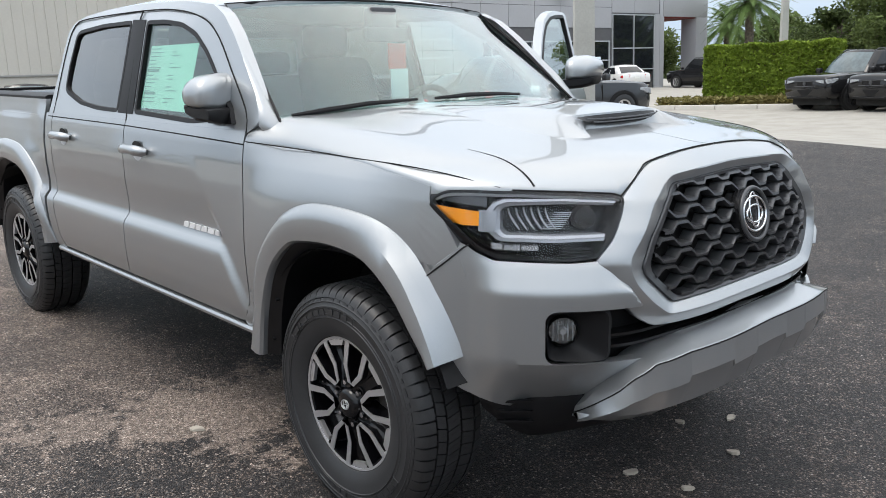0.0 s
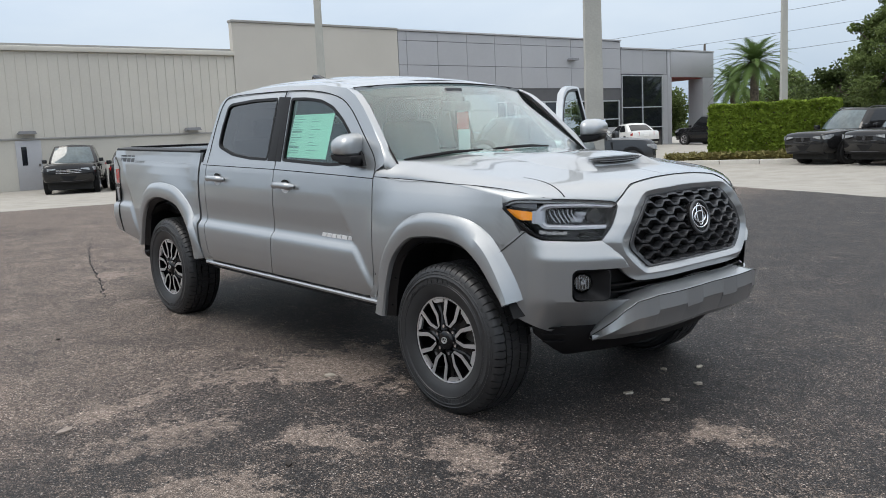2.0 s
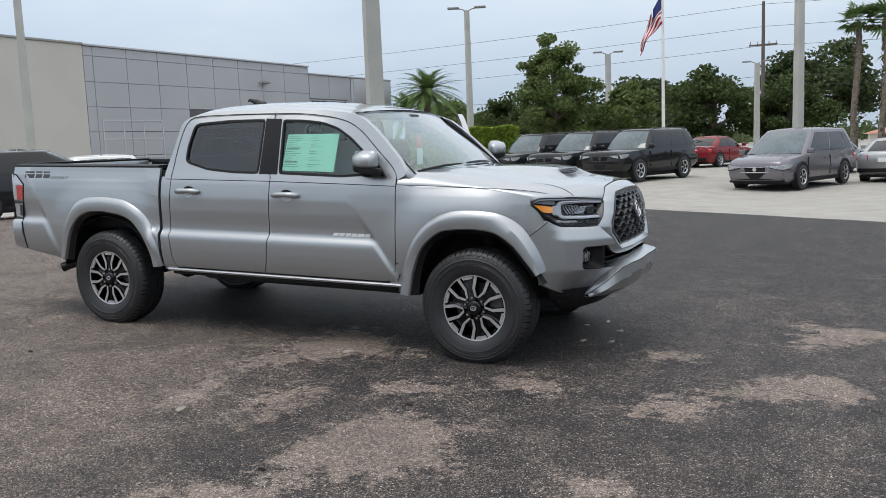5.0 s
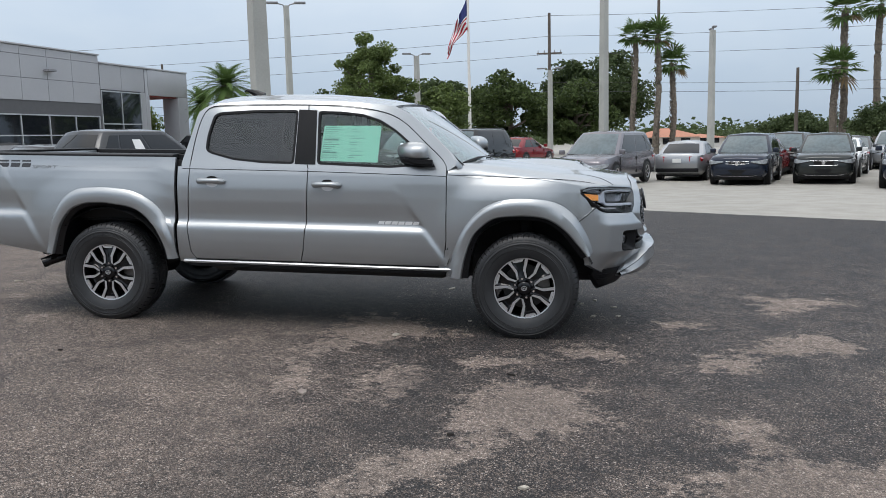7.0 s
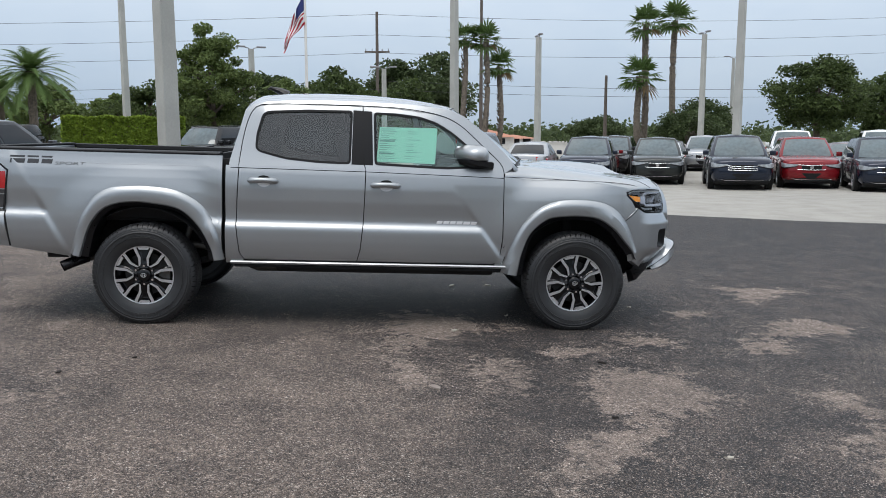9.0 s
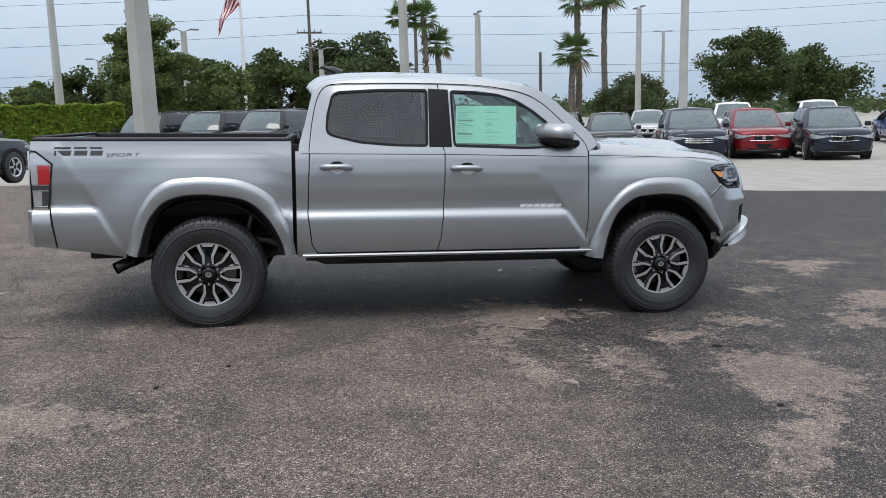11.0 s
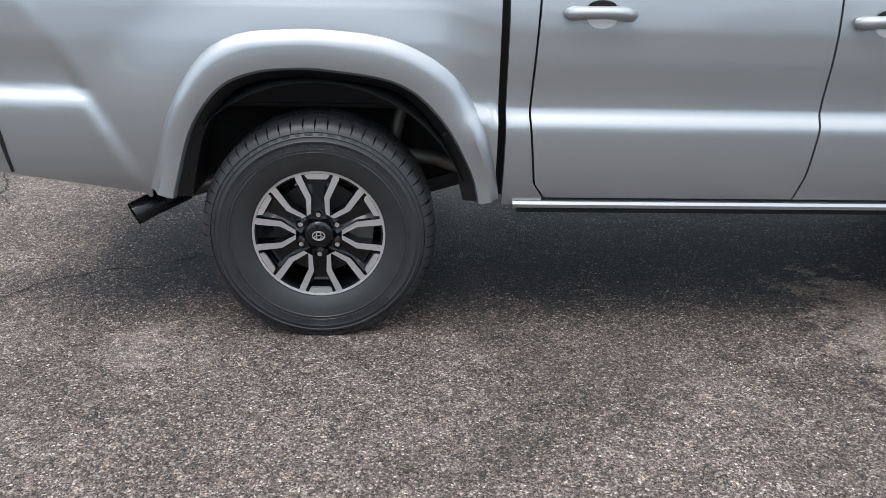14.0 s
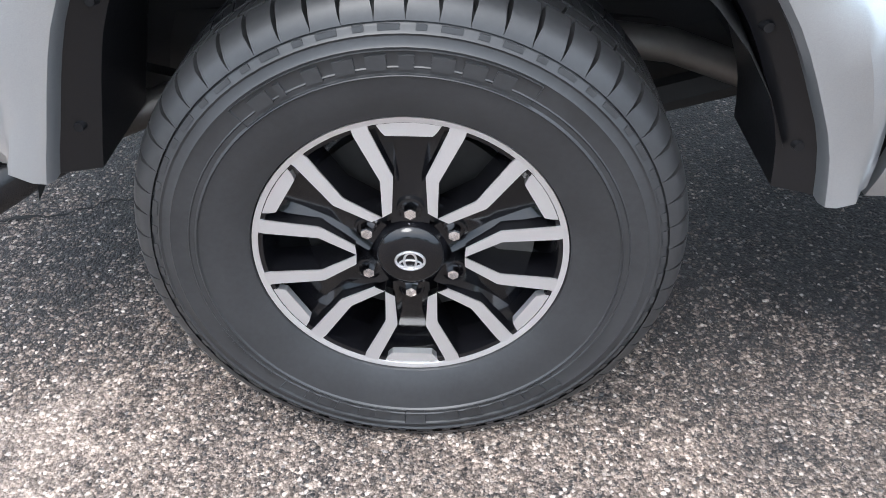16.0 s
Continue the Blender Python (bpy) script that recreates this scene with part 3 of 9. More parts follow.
BAND = [(0.40, 0.850), (0.47, 0.880), (0.52, 0.902), (0.58, 0.914), (0.65, 0.921), (0.72, 0.9225), (0.755, 0.920), (0.770, 0.911), (0.785, 0.895), (0.80, 0.890), (0.85, 0.890), (0.95, 0.899), (1.05, 0.899), (1.10, 0.893), (1.16, 0.884), (1.20, 0.872), (1.24, 0.862), (1.30, 0.852)]


def front_half(x, z):
    """Half the width where the wing runs into the nose."""
    return float(np.interp(x, (0.05, 0.20, 0.37, 0.485), (0.902, 0.898, 0.878, 0.838))) + 0.25 * table(NOSE, z)


NOSE = [(0.30, -0.16), (0.45, -0.075), (0.55, -0.028), (0.62, -0.006), (0.72, 0.0), (0.82, 0.004), (0.90, 0.0), (0.98, -0.018), (1.06, -0.050), (1.12, -0.090), (1.18, -0.16)]


def table(rows, v):
    return float(np.interp(v, [r[0] for r in rows], [r[1] for r in rows]))


def flank(x, z):
    """Half the body's width."""
    c = crease_amount(x, z)
    zz = z - 0.048 * smooth(-2.6, -2.9, x) if x < -2.6 else z
    w = lerp(table(PLAIN, z), table(BAND, zz), c)
    w -= (0.030 * smooth(-3.6, -4.4, x) if x < -3.6 else 0)
    # a shallow swelling over the wheels
    for ax in (0.0, -3.236):
        d = math.hypot((x - ax) / 0.72, (z - 0.75) / 0.46)
        w += 0.020 * (1 - smooth(0.55, 1.0, d))
    if x > -0.56 and z > 1.0:
        w -= 1.15 * (z - 1.0) ** 2 * smooth(-0.56, -0.36, x)
    if x > 0:
        w = lerp(w, front_half(x, z) + 0.002, smooth(0.02, 0.34, x))
    return w


def grid_panel(name, x0, x1, z0, z1, sgn, mat=None, nu=24, nv=26, shape=flank, inset=0.022, label="", parent=None, creased=True):
    """A side panel between two upright edges x0(z), x1(z) and two level ones z0(x), z1(x), its rim turned inward."""
    f = lambda q: q if callable(q) else (lambda _: q)
    x0, x1, z0, z1 = f(x0), f(x1), f(z0), f(z1)
    bm = bmesh.new()
    rows = []
    vs = [i / nv for i in range(nv + 1)]
    for v in vs:
        row = []
        for i in range(nu + 1):
            u = i / nu
            zm = lerp(z0(lerp(x0(0.8), x1(0.8), u)), z1(lerp(x0(0.8), x1(0.8), u)), v)
            x = lerp(x0(zm), x1(zm), u)
            z = lerp(z0(x), z1(x), v)
            row.append(bm.verts.new((x, sgn * shape(x, z), z)))
        rows.append(row)
    for a, b in zip(rows, rows[1:]):
        for k in range(nu):
            bm.faces.new((a[k], a[k + 1], b[k + 1], b[k]))
    turn_rim(bm, (0, -sgn * inset, 0))
    return part(name, bm, mat or SILVER, parent or truck, label, smooth=38)


def turn_rim(bm, by):
    rim = [e for e in bm.edges if e.is_boundary]
    r = bmesh.ops.extrude_edge_only(bm, edges=rim)
    for v in {v for e in r["geom"] if isinstance(e, bmesh.types.BMEdge) for v in e.verts if e.is_boundary}:
        v.co += Vector(by)


G = 0.0035       # half a panel gap
rear_seam = lambda z: float(np.interp(z, (0.51, 0.56, 0.78, 1.2), (-2.50, -2.535, -2.560, -2.540)))
mid_seam = lambda z: float(np.interp(z, (0.51, 0.60, 0.78, 1.0, 1.2), (-1.665, -1.640, -1.622, -1.612, -1.608)))
front_seam = lambda z: float(np.interp(z, (0.50, 0.56, 0.70, 1.2), (-0.625, -0.585, -0.568, -0.572)))
BELT = 1.205
SILL = 0.510

FRONT_ARCH = [(-0.575, 0.44), (-0.560, 0.480), (-0.520, 0.610), (-0.440, 0.795), (-0.320, 0.931), (-0.165, 1.002), (0.030, 1.016), (0.205, 0.992), (0.330, 0.914), (0.412, 0.798), (0.462, 0.690), (0.492, 0.590)]
FRONT_ARCH_IN = [(-0.452, 0.43), (-0.446, 0.470), (-0.417, 0.611), (-0.357, 0.755), (-0.238, 0.859), (-0.120, 0.884), (0.020, 0.890), (0.159, 0.869), (0.278, 0.793), (0.365, 0.680), (0.415, 0.590), (0.436, 0.520)]
REAR_ARCH = [(-3.772, 0.528), (-3.752, 0.580), (-3.690, 0.772), (-3.585, 0.945), (-3.470, 1.018), (-3.330, 1.036), (-3.190, 1.038), (-2.980, 1.010), (-2.800, 0.905), (-2.695, 0.721), (-2.655, 0.560), (-2.645, 0.505)]
REAR_ARCH_IN = [(-3.682, 0.508), (-3.668, 0.560), (-3.611, 0.734), (-3.520, 0.855), (-3.416, 0.903), (-3.310, 0.917), (-3.190, 0.914), (-2.971, 0.874), (-2.835, 0.757), (-2.751, 0.611), (-2.730, 0.550), (-2.720, 0.500)]


FRONT_FLARE = FRONT_ARCH[:-2] + [(0.455, 0.705), (0.474, 0.640)]
FRONT_FLARE_IN = FRONT_ARCH_IN[:-3] + [(0.362, 0.700), (0.408, 0.650), (0.432, 0.615)]


def arch_floor(points, base):
    """The lower edge of a wing that is cut out for a wheel."""
    xs, zs = [p[0] for p in points], [p[1] - 0.02 for p in points]
    return lambda x: float(np.interp(x, xs, zs)) if xs[0] < x < xs[-1] else base


def flare(outer, inner, sgn):
    """A wheel-arch moulding: it rises from the body, runs flat and turns in round the opening."""
    n = 40
    o, i = spline(outer, n), spline(inner, n)
    rings = []
    for k in range(n + 1):
        a, b = o[k], i[k]
        w = flank(a[0], a[1])
        fade = 1.0 if 3 <= k <= n - 3 else 0.75
        q = lambda t: (lerp(a[0], b[0], t), lerp(a[1], b[1], t))
        rows = [(q(0.0), w - 0.006), (q(0.03), w + 0.006), (q(0.22), w + 0.026 * fade), (q(0.40), max(w + 0.031 * fade, 0.938)), (q(0.75), 0.946), (q(0.93), 0.943), (q(1.0), 0.932), (q(1.0), 0.87)]
        rings.append([(p[0], sgn * y, p[1]) for p, y in rows])
    bm = loft(rings, closed=False)
    return part("wheel_arch_moulding", bm, SILVER, truck, smooth=32)


def arch_lining(inner, ax, sgn):
    """The black liner's edge inside a wheel-arch moulding, with its push pins."""
    line = spline(inner, 40)
    toward = lambda p, d: (p[0] + (ax - p[0]) * d / math.hypot(ax - p[0], 0.42 - p[1]), p[1] + (0.42 - p[1]) * d / math.hypot(ax - p[0], 0.42 - p[1]))
    rings = []
    for k, p in enumerate(line):
        d = 0.030 + 0.014 * (abs(k - 20) / 20) ** 3
        q = toward(p, d)
        rings.append([(p[0], sgn * 0.915, p[1]), (lerp(p[0], q[0], 0.3), sgn * 0.905, lerp(p[1], q[1], 0.3)), (q[0], sgn * 0.885, q[1]), (q[0], sgn * 0.70, q[1])])
    lining = part("arch_lining", loft(rings, closed=False), LINER_EDGE, truck, "black plastic lining inside the wheel arch", smooth=40)
    for k in (2, 7, 33, 38):
        q = toward(line[k], 0.018)
        part("push_pin", tube((q[0], sgn * 0.890, q[1]), (q[0], sgn * 0.906, q[1]), 0.009, 0.006, 10), BLACK_PLASTIC, lining)


def wheel_well(ax, sgn, r=0.50):
    rings = []
    for k in range(19):
        a = math.pi * (0.115 + 0.84 * k / 18)
        rings.append([(ax + rr * math.cos(a), sgn * y, 0.385 + 0.98 * rr * math.sin(a)) for rr, y in ((r, 0.90), (r + 0.015, 0.80), (r + 0.015, 0.50), (0.15, 0.45))])
    return part("wheel_liner", loft(rings, closed=False), LINER, truck, "black plastic wheel liner", smooth=60)


BED_TOP = 1.272


def bed_floor(x):
    if x < -3.79:
        return float(np.interp(x, (-4.40, -4.20, -3.79), (0.595, 0.565, 0.505)))
    return arch_floor(REAR_ARCH, 0.49)(x)


for sgn in (-1, 1):
    grid_panel("rear_door", lambda z: rear_seam(z) + G, lambda z: mid_seam(z) - G, SILL, BELT, sgn, nv=44)
    if sgn < 0:
        grid_panel("front_door", lambda z: mid_seam(z) + G, lambda z: front_seam(z) - G, lambda x: SILL + 0.045 * smooth(-0.64, -0.575, x), BELT, sgn, nu=120, nv=44)
    grid_panel("front_wing", lambda z: front_seam(z) + G, lambda z: float(np.interp(z, (0.5, 0.65, 0.80, 0.858, 0.957, 0.992, 1.052, 1.072, 1.10, 1.12), (0.42, 0.44, 0.405, 0.372, 0.487, 0.455, 0.376, 0.372, 0.372, 0.368))), arch_floor(FRONT_ARCH, 0.47), lambda x: float(np.interp(x, (-0.57, -0.1, 0.10, 0.268, 0.372, 0.5), (1.168, 1.158, 1.144, 1.122, 1.104, 1.10))), sgn, nu=60, nv=44)
    grid_panel("bed_side", -4.335, lambda z: -2.662, bed_floor, BED_TOP, sgn, nu=170, nv=44)
    grid_panel("cab_corner", lambda z: -2.636, lambda z: rear_seam(z) - G, SILL - 0.03, BELT, sgn, nu=8, nv=44)
    flare(FRONT_FLARE, FRONT_FLARE_IN, sgn)
    flare(REAR_ARCH, REAR_ARCH_IN, sgn)
    arch_lining(FRONT_FLARE_IN, 0.0, sgn)
    arch_lining(REAR_ARCH_IN, -3.236, sgn)
    wheel_well(0.0, sgn)
    wheel_well(-3.236, sgn)
    # sill: a painted roll with a dark pinch weld under it
    rings = [[(x, sgn * y, z) for y, z in ((0.84, 0.503), (0.878, 0.5015), (0.901, 0.497), (0.907, 0.488), (0.903, 0.476), (0.885, 0.470), (0.84, 0.470))] for x in np.linspace(-2.60, -0.50, 12)]
    part("sill", loft(rings, caps=True), SILVER, truck)
    part("sill_flange", box(-2.58, -0.52, min(sgn * 0.84, sgn * 0.866), max(sgn * 0.84, sgn * 0.866), 0.446, 0.4695, 0.004), LINER, truck, "black sill flange")
    # dark structure that shows in the gaps
    part("inner_side", box(-2.60, -0.45, min(sgn * 0.82, sgn * 0.855), max(sgn * 0.82, sgn * 0.855), 0.47, 1.19, 0.01) if sgn < 0 else box(-2.60, -1.58, 0.82, 0.855, 0.47, 1.19, 0.01), GAP, truck, "dark inner body side")
    part("inner_wing", box(-0.55, 0.30, min(sgn * 0.70, sgn * 0.78), max(sgn * 0.70, sgn * 0.78), 0.92, 1.10, 0.01), GAP, truck, "dark inner wing")
    # the gap between cab and bed
    part("cab_bed_seal", box(-2.69, -2.60, min(sgn * 0.78, sgn * 0.84), max(sgn * 0.78, sgn * 0.84), 0.50, 1.25, 0.005), GAP, truck, "dark gap filler")

# ---- cab: upper sides with window openings, roof, screens ----
GREEN = [(1.19, 0.872), (1.25, 0.852), (1.62, 0.752), (1.66, 0.735), (1.70, 0.700)]
side_out = lambda z: table(GREEN, z)
UPPER = [(-0.572, 1.195), (-0.500, 1.240), (-0.563, 1.335), (-0.690, 1.457), (-0.780, 1.540), (-0.880, 1.615), (-0.985, 1.658), (-1.27, 1.690), (-1.70, 1.703), (-2.10, 1.700), (-2.36, 1.680), (-2.46, 1.650), (-2.515, 1.600), (-2.567, 1.394), (-2.610, 1.245), (-2.615, 1.195)]
REAR_WIN = [(-1.715, 1.632), (-2.05, 1.630), (-2.34, 1.612), (-2.385, 1.590), (-2.424, 1.440), (-2.430, 1.335), (-2.400, 1.305), (-2.200, 1.256), (-1.960, 1.236), (-1.722, 1.232)]
FRONT_WIN = [(-1.560, 1.625), (-1.380, 1.620), (-1.215, 1.602), (-1.080, 1.560), (-0.960, 1.488), (-0.800, 1.358), (-0.685, 1.258), (-0.720, 1.236), (-1.000, 1.214), (-1.545, 1.232)]


def shrink(poly, by):
    """The outline moved inward by a distance."""
    n = len(poly)
    area = sum(poly[i][0] * poly[(i + 1) % n][1] - poly[(i + 1) % n][0] * poly[i][1] for i in range(n))
    s = 1 if area > 0 else -1
    out = []
    for i in range(n):
        a, b, c = (Vector(poly[(i + k) % n]) for k in (-1, 0, 1))
        n1, n2 = Vector((-(b - a).y, (b - a).x)).normalized(), Vector((-(c - b).y, (c - b).x)).normalized()
        m = (n1 + n2).normalized()
        out.append(tuple(b + m * s * by / max(0.35, m.dot(n1))))
    return out


def rounded(poly, r=0.03, n=4):
    """The outline with its corners cut round."""
    out = []
    for i in range(len(poly)):
        a, b, c = (Vector(poly[(i + k) % len(poly)]) for k in (-1, 0, 1))
        p = b + (a - b).normalized() * min(r, (a - b).length * 0.45)
        q = b + (c - b).normalized() * min(r, (c - b).length * 0.45)
        for t in np.linspace(0, 1, n):
            out.append(tuple((1 - t) ** 2 * p + 2 * t * (1 - t) * b + t * t * q))
    return out


def pierced(outer, holes, where, depth, inward):
    """A sheet with holes: filled between outlines, mapped by where(u, v), with its rims turned in."""
    bm = bmesh.new()
    edges = []
    for loop in (outer, *holes):
        vs = [bm.verts.new((u, v, 0)) for u, v in loop]
        edges += [bm.edges.new((vs[i], vs[(i + 1) % len(vs)])) for i in range(len(vs))]
    bmesh.ops.triangle_fill(bm, edges=edges, use_beauty=True, use_dissolve=False)
    for v in bm.verts:
        v.co = Vector(where(v.co.x, v.co.y))
    rim = [e for e in bm.edges if e.is_boundary]
    r = bmesh.ops.extrude_edge_only(bm, edges=rim)
    for v in {v for e in r["geom"] if isinstance(e, bmesh.types.BMEdge) and e.is_boundary for v in e.verts}:
        v.co += Vector(inward) * depth
    return bm


def ring_frame(outline, width, where, thick, inward):
    return pierced(rounded(outline), [shrink(rounded(outline), width)], where, thick, inward)


def pane(outline, where, thick, inward):
    bm = bmesh.new()
    bm.faces.new([bm.verts.new(where(u, v)) for u, v in outline])
    r = bmesh.ops.extrude_face_region(bm, geom=bm.faces[:])
    for v in r["geom"]:
        if isinstance(v, bmesh.types.BMVert):
            v.co += Vector(inward) * thick
    return bm


def door_upper(sgn, parent, outline, glass_outline, where, mat_glass):
    """A window's black frame and pane."""
    inward = (0, -sgn, 0)
    part("window_frame", ring_frame(glass_outline, 0.017, lambda u, v: (u, sgn * (side_out(v) + 0.002), v), 0.02, inward), BLACK_PLASTIC, parent, "black rubber window surround", smooth=20)
    part("window_pane", pane(shrink(rounded(glass_outline), 0.016), lambda u, v: (u, sgn * (side_out(v) - 0.010), v), 0.004, inward), mat_glass, parent, "tinted window pane")


for sgn in (-1, 1):
    holes = [rounded(REAR_WIN)] + ([rounded(FRONT_WIN)] if sgn < 0 else [rounded([(-1.60, 1.64), (-1.21, 1.63), (-0.96, 1.52), (-0.68, 1.26), (-0.64, 1.20), (-1.60, 1.20)], 0.01)])
    part("cab_side_frame", pierced(rounded(UPPER, 0.02, 3), holes, lambda u, v: (u, sgn * side_out(v), v), 0.05, (0, -sgn, 0)), SILVER, truck, smooth=25)
    door_upper(sgn, truck, UPPER, REAR_WIN, None, TINT_GLASS)
    if sgn < 0:
        door_upper(sgn, truck, UPPER, FRONT_WIN, None, CLEAR_GLASS)
    # black centre pillar
    cover = part("centre_pillar_cover", extruded([(-1.716, 1.232), (-1.556, 1.230), (-1.572, 1.628), (-1.712, 1.634)], "y", -0.004, 0.004, 0.002), BLACK_PLASTIC, truck, "satin black centre pillar cover")
    for v in cover.data.vertices:
        v.co.y = sgn * (side_out(v.co.z) + 0.0015) + v.co.y * 0.3

    hem = [(-2.545, 1.20), (-2.520, 1.40), (-2.485, 1.55), (-2.440, 1.630), (-2.370, 1.658), (-2.10, 1.668), (-1.60, 1.668), (-1.30, 1.654), (-1.05, 1.612), (-0.90, 1.540), (-0.74, 1.400), (-0.60, 1.270), (-0.572, 1.20)]
    if sgn < 0:
        part("door_seam", path_tube([(x, sgn * (side_out(z) + 0.0005), z) for x, z in spline(hem, 60)], 0.0032, 6), GAP, truck, "dark seam above the doors")
        part("door_seam", path_tube([(x, sgn * (side_out(z) + 0.0005), z) for x, z in ((-1.609, 1.20), (-1.622, 1.235), (-1.640, 1.64), (-1.642, 1.668))], 0.0032, 6), GAP, truck, "dark seam between the doors")
    part("belt_line", path_tube([(x, sgn * (flank(x, z) + 0.0002), z) for x, z in ((-2.60, 1.188), (-2.0, 1.184), (-1.6, 1.181), (-1.0, 1.170), (-0.575, 1.160))] if sgn < 0 else [(x, sgn * (flank(x, z) + 0.0002), z) for x, z in ((-2.60, 1.188), (-2.0, 1.184), (-1.615, 1.181))], 0.0028, 6), GAP, truck, "fine dark belt line")


def roof_rail(x):
    top = [p for p in UPPER if p[1] > 1.55]
    return float(np.interp(-x, [-p[0] for p in top], [p[1] for p in top]))


def roof():
    rings = []
    for x in np.concatenate([[-0.976], np.linspace(-1.01, -2.45, 30), [-2.49, -2.515]]):
        zr = roof_rail(max(-2.515, min(-0.90, x))) - 0.002
        w = side_out(zr) - 0.001
        zc = float(np.interp(-x, (0.93, 0.976, 1.02, 1.1, 1.3, 1.6, 1.95, 2.25, 2.40, 2.48, 2.515), (1.672, 1.684, 1.704, 1.726, 1.752, 1.772, 1.776, 1.766, 1.744, 1.705, 1.655)))
        ring = []
        for u in np.linspace(-1, 1, 41):
            k = 1 - abs(u) ** 2.6
            groove = 0.008 * math.exp(-((abs(u) - 0.80) / 0.02) ** 2)
            ring.append((x - 0.05 * (1 - abs(u) ** 2) * (1 if x < -2.3 else 0) + 0.055 * (1 - u * u) * smooth(-1.1, -0.976, x), u * w, lerp(zr, zc, k) - groove))
        rings.append(ring)
    bm = loft(rings, closed=False)
    turn_rim(bm, (0, 0, -0.02))
    return bm


part("roof", roof(), SILVER, truck, smooth=50)
part("roof_antenna", path_tube([(-2.30, 0, 1.755), (-2.36, 0, 1.79), (-2.44, 0, 1.815), (-2.46, 0, 1.80)], [0.045, 0.03, 0.012, 0.006]), GLOSS_BLACK, truck, "black shark-fin antenna")


def screen(base, top, lift, n=14, m=8):
    """A curved screen between a lower and an upper line of (x, half width, z at edge, crown)."""
    rings = []
    for j in range(m + 1):
        t = j / m
        ring = []
        for i in range(n + 1):
            u = -1 + 2 * i / n
            bow = 1 - u * u
            x = lerp(base[0] + base[3] * bow, top[0] + top[3] * bow, t)
            ring.append((x, u * lerp(base[1], top[1], t), lerp(base[2], top[2] + 0.030 * bow, t) + lift * math.sin(math.pi * t)))
        rings.append(ring)
    return rings


ws = screen((-0.455, 0.800, 1.225, 0.17), (-0.985, 0.690, 1.655, 0.06), 0.012)
bm = loft(ws, closed=False)
r = bmesh.ops.extrude_face_region(bm, geom=bm.faces[:])
for v in r["geom"]:
    if isinstance(v, bmesh.types.BMVert):
        v.co += Vector((-0.004, 0, -0.004))
windscreen = part("windscreen", bm, SCREEN_GLASS, truck, "green-tinted windscreen", smooth=60)
# black ceramic band and rubber round the screen
edge = [ws[j][0] for j in range(9)] + [ws[8][i] for i in range(1, 15)] + [ws[j][14] for j in range(7, -1, -1)]
part("screen_seal", path_tube([Vector(p) + Vector((0.004, 0, 0.004)) for p in edge], 0.0055, 6), BLACK_PLASTIC, truck, "black windscreen seal")
for sgn in (-1, 1):
    wp = ((-0.47, -0.745, 1.256), (-0.435, -0.62, 1.270), (-0.40, -0.46, 1.285), (-0.36, -0.26, 1.292)) if sgn < 0 else ((-0.36, -0.17, 1.292), (-0.35, 0.0, 1.298), (-0.36, 0.16, 1.296), (-0.38, 0.33, 1.287))
    part("wiper", path_tube(wp, [0.006, 0.010, 0.009, 0.005], 6), BLACK_PLASTIC, truck, "black windscreen wiper")
for sgn in (-1, 1):
    col = 0 if sgn < 0 else 14
    rings = []
    for j in range(9):
        e = Vector(ws[j][col])
        z = e.z
        x = float(np.interp(z, [p[1] for p in UPPER[1:7]], [p[0] for p in UPPER[1:7]])) if z > 1.243 else -0.500
        o = Vector((x, sgn * side_out(z), z))
        m = (e + o) / 2 + Vector((0.010, sgn * 0.008, 0.008)) * (1 - (j / 8) ** 3)
        rings.append([tuple(o), tuple(o.lerp(m, 0.55) + Vector((0.003, sgn * 0.004, 0.002))), tuple(m), tuple(m.lerp(e, 0.6)), tuple(e + Vector((0.002, sgn * 0.004, 0.002)))])
    rings.insert(0, [tuple(Vector(q) + Vector((0.012, -sgn * 0.03, -0.05))) for q in rings[0]])
    part("windscreen_pillar", loft(rings, closed=False), SILVER, truck, smooth=60)
part("mirror_sensor_box", box(-0.93, -0.86, -0.07, 0.07, 1.56, 1.66, 0.015), DASH, truck, "black camera housing behind the screen")
part("interior_mirror", box(-0.87, -0.84, -0.12, 0.12, 1.515, 1.575, 0.012), DASH, truck, "black interior mirror")

# cab rear wall with its glass
part("cab_rear_wall", pierced([(-0.84, 0.50), (0.84, 0.50), (0.86, 1.22), (0.74, 1.62), (-0.74, 1.62), (-0.86, 1.22)], [rounded([(-0.66, 1.30), (0.66, 1.30), (0.60, 1.58), (-0.60, 1.58)], 0.05)], lambda u, v: (-2.600 + 0.09 * smooth(1.2, 1.65, v), u, v), 0.04, (1, 0, 0)), SILVER, truck)
part("rear_screen", pane(rounded([(-0.66, 1.30), (0.66, 1.30), (0.60, 1.58), (-0.60, 1.58)], 0.05), lambda u, v: (-2.585 + 0.09 * smooth(1.2, 1.65, v), u, v), 0.004, (1, 0, 0)), TINT_GLASS, truck, "tinted rear screen")


# ---- nose: everything is laid out along one plan curve; s runs outward from the middle ----
PLAN = spline([(0.865, 0.0), (0.858, 0.25), (0.822, 0.45), (0.755, 0.60), (0.678, 0.70), (0.588, 0.775), (0.485, 0.838), (0.37, 0.878), (0.20, 0.898), (0.05, 0.902)], 200)
PLAN_S = np.concatenate([[0], np.cumsum([np.linalg.norm(b - a) for a, b in zip(PLAN, PLAN[1:])])])
PX, PY = np.array([p[0] for p in PLAN]), np.array([p[1] for p in PLAN])


